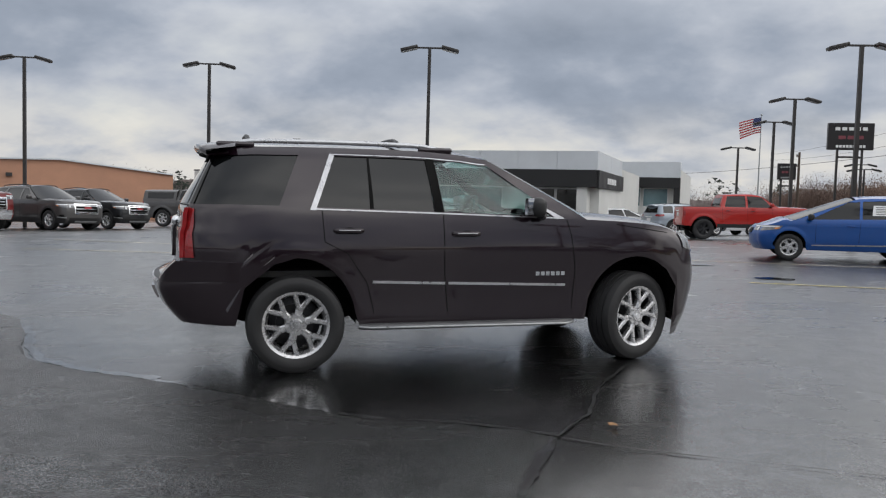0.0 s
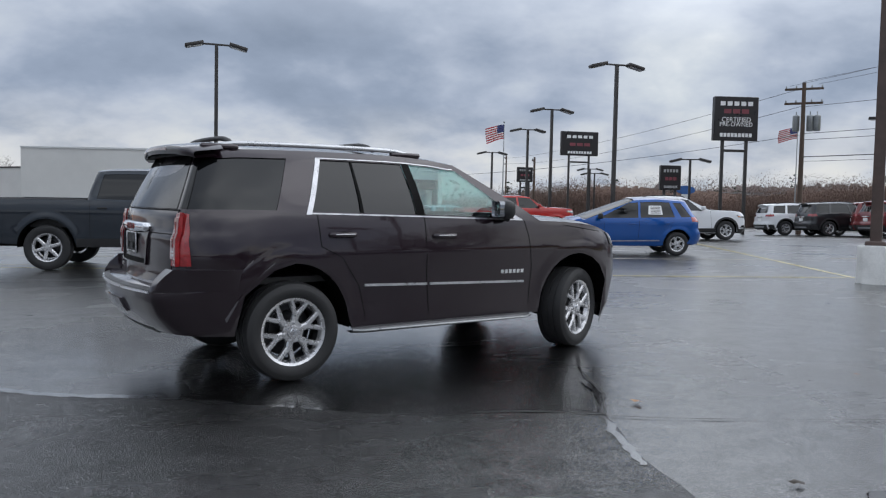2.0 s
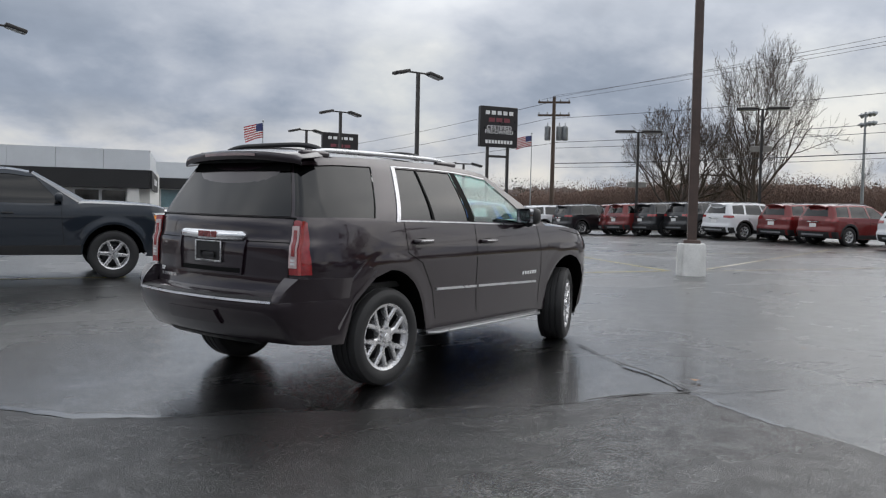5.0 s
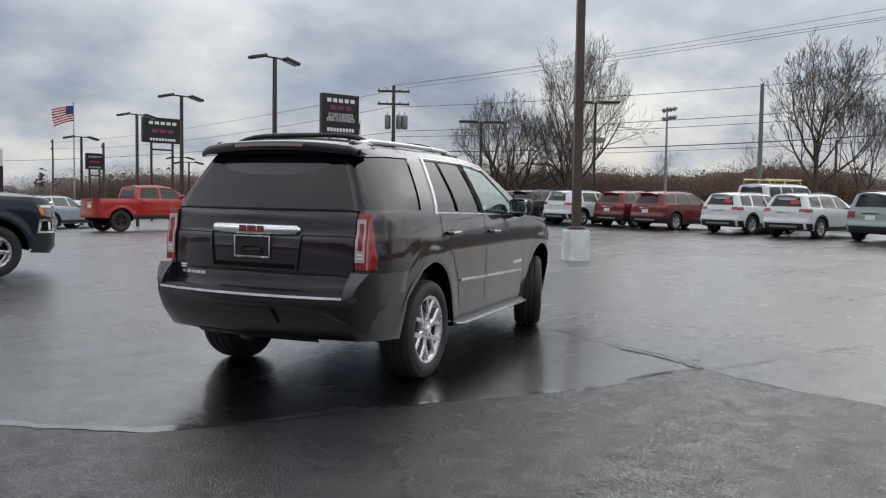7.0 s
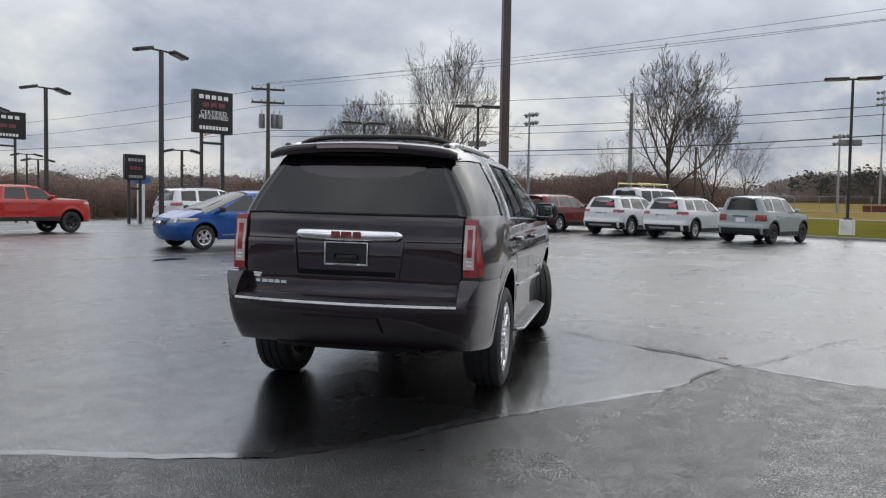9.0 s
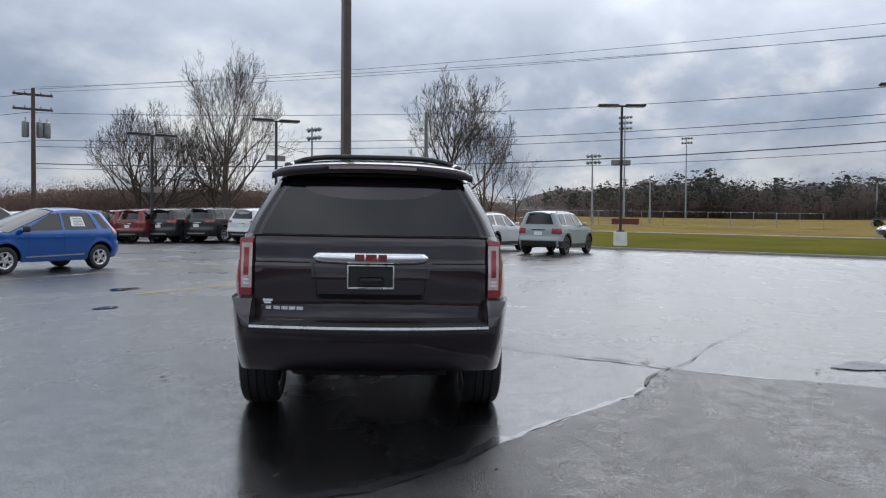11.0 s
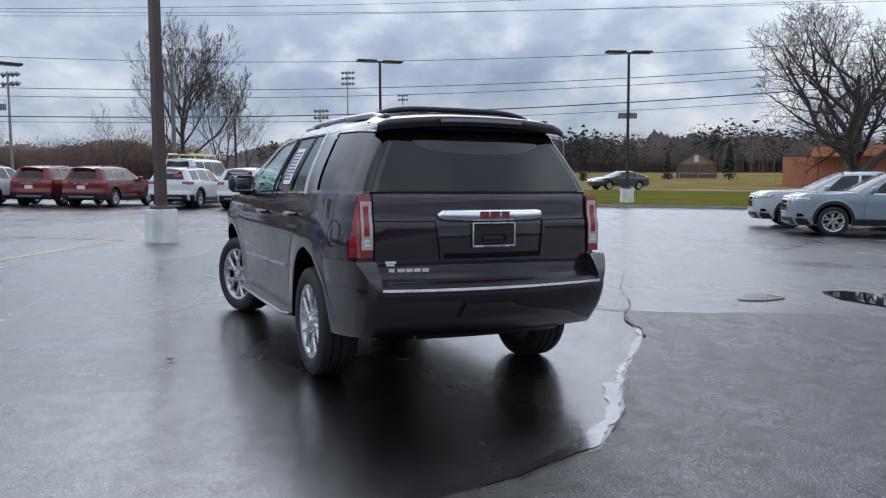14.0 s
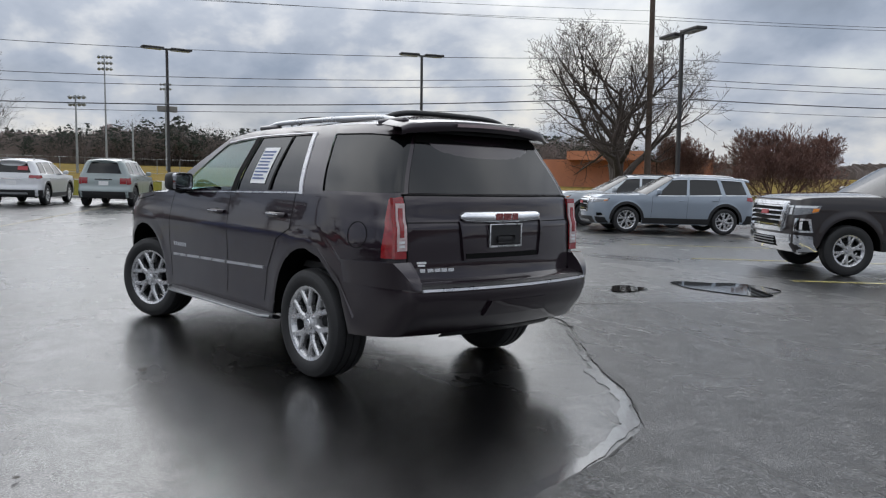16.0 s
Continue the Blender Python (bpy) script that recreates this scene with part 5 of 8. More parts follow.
def dealership():
    root = new("dealership_building")
    fl, c1 = (-9.2, 44.3), (7.3, 38.4)
    g = 0.45
    mid = along(fl, c1, 0.44)
    # left hall: plain white wall, then the fascia over the glazed front
    bpart(root, "wall", wall_white, (fl, mid, 20.0, -1.5, 4.02))
    b0, b1 = shifted(mid, c1, -0.9)
    bpart(root, "wall", wall_white, (b0, b1, 18.0, -1.5, 3.6))
    bpart(root, "roof_edge", frame_white, (*shifted(fl, mid, 0.05), 0.4, 4.02, 4.10))
    n = 5
    for i in range(n):
        a, b = along(mid, c1, i / n + 0.0008), along(mid, c1, (i + 1) / n - 0.0008)
        bpart(root, "fascia_panel", panel_white, (*shifted(a, b, 0.02), 1.0, 3.14, 4.05))
    bpart(root, "canopy_band", band_black, (*shifted(mid, c1, 0.12), 1.2, 2.30, 3.14), label="black canopy band")
    ret = (c1[0] + 0.34 * 9, c1[1] + 0.94 * 9)
    for i in range(2):
        a, b = along(c1, ret, i / 2 + 0.002), along(c1, ret, (i + 1) / 2 - 0.002)
        bpart(root, "fascia_panel", panel_white, (*shifted(a, b, 0.02), 0.9, 3.14, 4.05))
    bpart(root, "canopy_band", band_black, (*shifted(c1, ret, 0.12), 1.0, 2.30, 3.14))
    for t0, t1 in ((0.10, 0.30), (0.31, 0.50)):
        a, b = along(b0, b1, t0), along(b0, b1, t1)
        w = bpart(root, "window", frame_white, (*shifted(a, b, 0.06), 0.12, g + 0.45, 2.3))
        bpart(w, "pane", shop_glass, (*shifted(along(a, b, 0.02), along(a, b, 0.49), 0.075), 0.05, g + 0.52, 2.25), (*shifted(along(a, b, 0.51), along(a, b, 0.98), 0.075), 0.05, g + 0.52, 2.25))
    a, b = along(b0, b1, 0.66), along(b0, b1, 0.90)
    d = bpart(root, "entrance_door", frame_white, (*shifted(a, b, 0.06), 0.12, g, 2.28))
    for k in range(2):
        bpart(d, "pane", plain("dark_shop_glass", (0.02, 0.022, 0.022), 0.08, 0, 0.3, 1.0, 0.0, spec=0.7), (*shifted(along(a, b, 0.04 + 0.49 * k), along(a, b, 0.47 + 0.49 * k), 0.08), 0.05, g + 0.1, 2.2))
    # side glazing of the projecting hall
    for k in range(5):
        a, b = along(c1, ret, 0.12 + 0.16 * k), along(c1, ret, 0.26 + 0.16 * k)
        bpart(root, "side_glazing", shop_glass, (*shifted(a, b, -0.35), 0.05, g + 0.6, 2.25))
    bpart(root, "wall", wall_white, (*shifted(c1, ret, -0.45), 0.5, -1.5, 2.3))
    # right wing, set back
    rl, rr = (1.0, 63.5), (17.0, 57.7)
    z = 0.85
    bpart(root, "wall", wall_white, (*shifted(rl, rr, -0.6), 14.0, -1.8, 4.2))
    for i in range(4):
        a, b = along(rl, rr, i / 4 + 0.001), along(rl, rr, (i + 1) / 4 - 0.001)
        bpart(root, "fascia_panel", panel_white, (*shifted(a, b, 0.02), 1.0, 3.62, 4.75))
    bpart(root, "canopy_band", band_black, (*shifted(rl, rr, 0.10), 1.2, 2.85, 3.62))
    bpart(root, "plinth", wall_white, (*shifted(along(rl, rr, 0.45), rr, -0.2), 0.4, -1.8, z + 0.62))
    for k in range(4):
        a, b = along(rl, rr, 0.50 + 0.115 * k), along(rl, rr, 0.605 + 0.115 * k)
        w = bpart(root, "window", frame_white, (*shifted(a, b, -0.42), 0.12, z + 0.62, 2.85))
        bpart(w, "pane", shop_glass, (*shifted(along(a, b, 0.03), along(a, b, 0.97), -0.40), 0.06, z + 0.68, 2.80))
    bpart(root, "canopy_post", band_black, (*shifted(along(rl, rr, 0.975), along(rl, rr, 1.0), 0.05), 0.4, -1.8, 2.9))
    # lettering on the band, unreadable: plain bars
    bpart(root, "fascia_lettering", sign_white, *[(*shifted(along(c1, ret, 0.30 + 0.07 * k), along(c1, ret, 0.35 + 0.07 * k), 0.15), 0.04, 2.55, 2.85) for k in range(5)])
    tagged(root, "low white dealership with black canopy bands and shop windows", "building")


dealership()


def tan_hall():
    root = new("tan_hall")
    a, b = (-48.0, 64.0), (-25.4, 74.6)
    bm = bm_new()
    d = Vector((b[0] - a[0], b[1] - a[1], 0)).normalized()
    nrm = Vector((-d.y, d.x, 0))
    A, B = Vector((*a, 0)), Vector((*b, 0))
    M = A.lerp(B, 0.62)
    prof = [(A, 3.75), (M, 4.15), (B, 3.15)]
    f = [bm.verts.new((p.x, p.y, -1.8)) for p, z in (prof[0], prof[2])][::1]
    top = [bm.verts.new((p.x, p.y, z)) for p, z in prof]
    bm.faces.new([f[0], f[1], top[2], top[1], top[0]])
    back = [bm.verts.new(v.co + nrm * 25) for v in top]
    lowb = [bm.verts.new(v.co + nrm * 25) for v in f]
    bm.faces.new([f[1], lowb[1], back[2], top[2]])
    bm.faces.new([f[0], top[0], back[0], lowb[0]])
    part("wall", bm, tan_wall, root, smooth=False)
    bm = bm_new()
    up = Vector((0, 0, 0.12))
    for i in range(2):
        p, q = top_co(prof, i), top_co(prof, i + 1)
        slab(bm, [[p - nrm * 0.25 + up, q - nrm * 0.25 + up], [p + nrm * 25 + up, q + nrm * 25 + up]], (0, 0, -1), 0.11)
    part("roof", bm, panel_white, root, smooth=False)
    bpart(root, "wall_lamp", steel_dark, (*shifted(along(a, b, 0.45), along(a, b, 0.47), 0.25), 0.25, 2.6, 2.9))
    tagged(root, "long low hall with plain tan-orange walls and a pale roof edge", "building")
    # white annex between the hall and the dealership
    root = new("white_annex")
    bpart(root, "wall", wall_white, ((-24.0, 76.5), (-9.0, 60.0), 10.0, -1.8, 3.75))
    bpart(root, "parapet", band_black, (*shifted((-24.0, 76.5), (-9.0, 60.0), 0.06), 10.1, 3.75, 3.84))
    bpart(root, "chimney", wall_white, ((-17.5, 72.0), (-16.9, 71.4), 0.7, 3.8, 4.7))
    tagged(root, "low white annex with a dark parapet line and a chimney", "building")


def top_co(prof, i):
    p, z = prof[i]
    return Vector((p.x, p.y, z))


tan_hall()


def far_houses():
    root = new("house")
    cx, cy = 130.6, -62.8
    g = gz(cx, cy)
    bm = bm_new()
    box(bm, (9, 12, 3.4), (0, 0, 1.2))
    part("wall", bm, plain("brown_siding", (0.13, 0.085, 0.065), 0.8, 0, 0.2, 1.0, 0.2), root, smooth=False)
    bm = bm_new()
    rows = [[Vector((x, y, z)) for y, z in ((-7.2, 2.5), (0, 6.0), (7.2, 2.5))] for x in (-5.2, 5.2)]
    slab(bm, rows, (0, 0, -1), 0.3)
    part("roof", bm, roof_grey, root, smooth=False)
    bm = bm_new()
    vs = [bm.verts.new((-4.6, y, z)) for y, z in ((-5.9, 2.9), (5.9, 2.9), (0, 5.75))]
    bm.faces.new(vs)
    part("gable", bm, plain("gable_siding", (0.26, 0.20, 0.16), 0.8, 0, 0.15, 1.0, 0.2), root, smooth=False)
    bm = bm_new()
    box(bm, (0.1, 1.3, 1.4), (-4.65, 0, 4.1))
    part("window", bm, frame_white, root, smooth=False)
    root.matrix_world = Matrix.Translation((cx, cy, g)) @ Matrix.Rotation(radians(-30), 4, "Z") @ Matrix.Diagonal((0.6, 0.58, 0.85, 1))
    tagged(root, "small brown house with a gabled shingle roof", "house")
    root = new("brick_hall")
    p, q = (60.0, -57.5), (72.5, -43.0)
    bpart(root, "wall", brick_orange, (p, q, -16.0, -1.0, 4.0))
    bpart(root, "upper_wall", brick_orange, (*shifted(along(p, q, 0.40), along(p, q, 0.84), -3.0), -10.0, 3.9, 4.9))
    bpart(root, "roof_edge", roof_grey, (*shifted(p, q, 0.1), -16.2, 4.0, 4.12))
    for k in range(4):
        u = 0.20 + 0.17 * k
        w = bpart(root, "window", frame_white, (*shifted(along(p, q, u), along(p, q, u + 0.09), 0.05), -0.2, 2.0, 3.4))
        bpart(w, "pane", shop_glass, (*shifted(along(p, q, u + 0.008), along(p, q, u + 0.082), 0.10), -0.1, 2.1, 3.3))
    tagged(root, "orange brick hall with stepped flat roofs", "building")


far_houses()


# ---- signs, flags, cables ----
def words(root, name, text, size, at, mat, squash=1.0):
    cu = bpy.data.curves.new(name, "FONT")
    cu.body, cu.size, cu.align_x, cu.align_y, cu.extrude = text, size, "CENTER", "CENTER", 0.006
    tmp = bpy.data.objects.new(name, cu)
    scene.collection.objects.link(tmp)
    dg = bpy.context.evaluated_depsgraph_get()
    me = bpy.data.meshes.new_from_object(tmp.evaluated_get(dg))
    bpy.data.objects.remove(tmp)
    me.transform(Matrix.Translation(at) @ Matrix.Rotation(math.pi / 2, 4, "X") @ Matrix.Diagonal((squash, 1, 1, 1)))
    me.materials.clear()
    me.materials.append(mat)
    ob = new(name, me)
    ob.parent = root
    return ob


plain("sign_dull_red", (0.20, 0.045, 0.06), 0.4, 0, 0.15, 2.0, 0.02)


def pylon_sign(x, y, turn, w, h, ztop, certified=False, label="", dim=False):
    root = new("pylon_sign")
    g = gz(x, y)
    H = ztop - g
    for k in (-1, 1):
        bm = bm_new()
        box(bm, (0.16, 0.16, H - h + 0.6), (k * w * 0.27, 0.0, (H - h) / 2), 0.015, 1)
        part("post", bm, steel_dark, root)
    bm = bm_new()
    box(bm, (w * 0.54, 0.12, 0.14), (0, 0, H - h - 0.55), 0.01, 1)
    part("cross_rail", bm, steel_dark, root)
    bm = bm_new()
    box(bm, (w, 0.36, h), (0, 0, H - h / 2), 0.03, 1)
    cab = part("sign_box", bm, sign_black, root)
    white = sign_white if not dim else plain("dim_white", (0.35, 0.35, 0.35), 0.5)
    y0 = -0.186

    def bars(name, zc, hh, n, ww, mat, gap=0.16):
        for i in range(n):
            bm = bm_new()
            bw = ww / n
            box(bm, (bw * (1 - gap), 0.014, hh), (-ww / 2 + (i + 0.5) * bw, y0, H - h * zc), 0.0)
            part(name, bm, mat, cab, smooth=False)

    if certified:
        bars("brand_bar", 0.16, h * 0.095, 5, w * 0.78, white, 0.3)
        bars("emblem_bar", 0.335, h * 0.10, 3, w * 0.60, MATS["sign_dull_red"], 0.2)
        words(cab, "sign_words", "CERTIFIED", h * 0.150, (0, y0, H - h * 0.53), white, 0.98)
        words(cab, "sign_words", "PRE-OWNED", h * 0.135, (0, y0, H - h * 0.635), white, 0.98)
        bars("name_bar", 0.875, h * 0.085, 9, w * 0.74, white, 0.25)
    else:
        bars("brand_bar", 0.22, h * 0.12, 5, w * 0.74, white, 0.3)
        bars("emblem_bar", 0.54, h * 0.13, 3, w * 0.58, MATS["sign_dull_red"], 0.2)
        bars("name_bar", 0.87, h * 0.10, 9, w * 0.66, white, 0.25)
    root.matrix_world = upright(x, y, turn)
    return tagged(root, label or "black pylon sign with white and red lettering on two posts", "sign", "pylon signs")


pylon_sign(27.3, 36.8, -17, 2.45, 2.40, 7.9, True, "black pylon sign for certified pre-owned cars on two posts")
pylon_sign(31.0, 61.5, -10, 3.3, 2.05, 8.3)
pylon_sign(30.6, 71.7, -15, 1.55, 1.45, 5.7, dim=True, label="small dark sign far across the lot")
pylon_sign(28.6, 44.6, -17, 1.35, 1.6, 4.55, dim=True, label="low dark service sign beyond the lot")


def flag_pole(x, y, ztop, fw, fh, turn, seed):
    root = new("flag_pole")
    g = gz(x, y)
    bm = bm_new()
    tube(bm, [(0, 0, -0.2), (0, 0, (ztop - g) * 0.5), (0, 0, ztop - g)], [0.07, 0.055, 0.03], 8)
    part("pole", bm, galv, root)
    bm = bm_new()
    bmesh.ops.create_icosphere(bm, subdivisions=2, radius=0.09, matrix=Matrix.Translation((0, 0, ztop - g + 0.06)))
    part("finial", bm, galv, root)
    me = bpy.data.meshes.new("flag")
    nu, nv = 26, 13
    vs, fs, mi = [], [], []
    for i in range(nu + 1):
        for j in range(nv + 1):
            u, v = i / nu, j / nv
            x_ = -fw * u * 0.93
            sag = 0.55 * fh * u ** 1.3
            vs.append((x_, 0.16 * math.sin(5.5 * u + 2 * v + seed) * u, ztop - g - 0.15 - fh * (1 - v) - sag * (0.9 - 0.15 * v)))
    for i in range(nu):
        for j in range(nv):
            a = i * (nv + 1) + j
            fs.append((a, a + nv + 1, a + nv + 2, a + 1))
            mi.append(2 if (i < nu * 0.4 and j >= 6) else (0 if j % 2 == 0 else 1))
    me.from_pydata(vs, [], fs)
    for m_ in (plain("flag_red", (0.36, 0.03, 0.04), 0.8), plain("flag_white", (0.62, 0.62, 0.62), 0.8), plain("flag_blue", (0.03, 0.04, 0.13), 0.8)):
        me.materials.append(m_)
    me.polygons.foreach_set("material_index", mi)
    me.polygons.foreach_set("use_smooth", [True] * len(me.polygons))
    ob = new("flag", me)
    ob.parent = root
    root.matrix_world = upright(x, y, turn)
    return tagged(root, "striped red and white flag with blue corner on a pole", "flag", "flags")


flag_pole(25.8, 65.8, 9.2, 2.1, 1.25, 15, 0.5)
flag_pole(55.8, 63.2, 10.3, 2.1, 1.1, -10, 1.7)


def power_pole(x, y, ztop, arms, cans=0, lean=0.0, r=0.15, mat=None, label="weathered wooden power pole with cross arms"):
    root = new("power_pole")
    g = gz(x, y)
    h = ztop - g
    bm = bm_new()
    tube(bm, [(0, 0, -0.3), (0, 0, h * 0.5), (0, 0, h)], [r, r * 0.85, r * 0.68], 10)
    part("pole", bm, mat or wood_pole, root)
    for z, w in arms:
        bm = bm_new()
        box(bm, (w, 0.11, 0.12), (0, 0.1, h - z), 0.01, 1)
        ar = part("cross_arm", bm, wood_pole, root)
        for k in (-0.46, -0.2, 0.2, 0.46):
            bm = bm_new()
            tube(bm, [(w * k, 0.1, h - z + 0.05), (w * k, 0.1, h - z + 0.12), (w * k, 0.1, h - z + 0.2)], [0.03, 0.05, 0.025], 8)
            part("insulator", bm, galv, ar)
    for k in range(cans):
        s_ = (-1, 1, 1)[k]
        bm = bm_new()
        xx = s_ * (0.36 if k < 2 else 0.72)
        tube(bm, [(xx, 0.25, h - 2.7), (xx, 0.25, h - 2.65), (xx, 0.25, h - 1.85), (xx, 0.25, h - 1.8)], [0.15, 0.19, 0.19, 0.14], 14)
        tube(bm, [(xx, 0.25, h - 1.8), (xx, 0.25, h - 1.6)], 0.03, 6)
        part("transformer", bm, galv, root, "grey transformer can")
    root.matrix_world = upright(x, y, lean)
    return tagged(root, label, "power pole", "power poles")


power_pole(31.4, 36.2, 8.9, ((0.35, 2.0), (1.15, 2.0)), 3, -45)
power_pole(34.6, 14.7, 7.6, (), 0, r=0.13, mat=plain("grey_pole_wood", (0.17, 0.165, 0.155), 0.85, 0, 0.25, 2.0, 0.3), label="bare grey wooden power pole")
power_pole(24.9, -17.8, 14.0, ((1.2, 2.2),), 1, 70, r=0.17, label="tall brown wooden power pole beside the verge")
power_pole(38.0, 12.0, 5.0, (), 0, r=0.09, label="short thin wooden post beyond the cars")
for px_, py_, zt in ((32.7, 74.0, 6.9), (45.0, 110.0, 9.6)):
    power_pole(px_, py_, zt, ((0.4, 2.4), (1.3, 2.4)), 0, 60)


def cable(a, b, sag, r=0.018):
    bm = bm_new()
    n = 24
    tube(bm, [(lerp(a[0], b[0], i / n), lerp(a[1], b[1], i / n), lerp(a[2], b[2], i / n) - 4 * sag * (i / n) * (1 - i / n)) for i in range(n + 1)], r, 5, caps=False)
    return tagged(link("power_cable", bm, MATS["cable_black"]), "thin black overhead power cable", "cable", "overhead cables")


plain("cable_black", (0.05, 0.05, 0.055), 0.6, 0, 0.2, 3.0, 0.0)
PR = (24.9, -17.8)
for dx, z1, z2 in ((-0.8, 8.75, 9.95), (0.0, 8.95, 9.35), (0.8, 8.75, 9.55)):
    cable((31.4 + dx * 0.5, 36.2 - dx * 0.8, z1), (PR[0] + dx * 0.4, PR[1], z2), 0.45, 0.009)
for z1, z2, zr, r in ((7.55, 7.5, 7.7, 0.014), (6.05, 6.1, 6.75, 0.016), (5.7, 5.7, 6.45, 0.014), (4.75, 4.75, 5.75, 0.026), (4.5, 4.5, 5.3, 0.012)):
    cable((31.4, 36.2, z1), (34.6, 14.7, z2), 0.12, r)
    cable((34.6, 14.7, z2), (*PR, zr), 0.35, r)
    cable((*PR, zr), (4.0, -62.0, zr + 0.3), 0.7, r)
for z in (9.6, 9.75):
    cable((*PR, z), (4.0, -62.0, z + 0.2), 0.6, 0.012)
cable((31.4, 36.2, 8.6), (45.0, 110.0, 9.2), 0.6, 0.014)
cable((31.4, 36.2, 7.6), (45.0, 110.0, 8.4), 0.8, 0.014)
cable((31.4, 36.2, 6.0), (12.0, 80.0, 4.5), 0.9, 0.014)


def field_light(x, y, ztop, rows, turn):
    root = new("field_light")
    g = gz(x, y)
    h = ztop - g
    bm = bm_new()
    tube(bm, [(0, 0, -0.3), (0, 0, h)], [0.16, 0.08], 8)
    part("mast", bm, galv, root)
    for r in range(rows):
        bm = bm_new()
        box(bm, (1.9, 0.08, 0.08), (0, 0, h - 0.2 - 0.8 * r), 0.01, 1)
        part("cross_bar", bm, galv, root)
        for k in range(4):
            bm = bm_new()
            tube(bm, [(-0.8 + 0.53 * k, -0.1, h - 0.1 - 0.8 * r), (-0.8 + 0.53 * k, -0.35, h - 0.25 - 0.8 * r)], [0.12, 0.26], 10)
            part("lamp", bm, galv, root)
    root.matrix_world = upright(x, y, turn)
    return tagged(root, "tall steel sports field light mast", "light mast", "field lights")


field_light(66.1, 33.0, 11.0, 2, 60)
field_light(113.0, 2.1, 18.0, 3, 70)
field_light(142.5, -9.6, 18.0, 2, 70)
field_light(92.0, 6.5, 10.5, 2, 60)
power_pole(120.0, -2.0, 9.5, (), 0, r=0.16, mat=galv, label="plain grey steel post in the field")
power_pole(170.0, -50.0, 11.0, (), 0, r=0.16, mat=galv, label="plain grey steel post in the field")


def fence(pts, h, n):
    root = new("field_fence")
    for i in range(n + 1):
        t = i / n
        x, y = along(pts[0], pts[1], t)
        bm = bm_new()
        z = gz(x, y)
        tube(bm, [(x, y, z - 0.1), (x, y, z + h)], 0.04, 6)
        part("post", bm, galv, root)
    for zz in (0.15, h):
        bm = bm_new()
        tube(bm, [(*along(pts[0], pts[1], i / n), gz(*along(pts[0], pts[1], i / n)) + zz) for i in range(n + 1)], 0.022, 5)
        part("rail", bm, galv, root)
    tagged(root, "grey chain-link field fence on steel posts", "fence")


fence(((92.0, 16.0), (92.0, -20.0)), 1.8, 14)
fence(((88.0, -24.0), (76.0, -52.0)), 1.3, 14)
# low dark red wall, built as one upright box
for x, y in ((102.0, 2.2),):
    bm = bm_new()
    box(bm, (0.2, 3.6, 0.8), (x, y, gz(x, y) + 0.4), 0.02, 1)
    tagged(link("field_banner", bm, plain("field_wall_red", (0.13, 0.035, 0.035), 0.8)), "low dark red wall beyond the field fence", "banner")


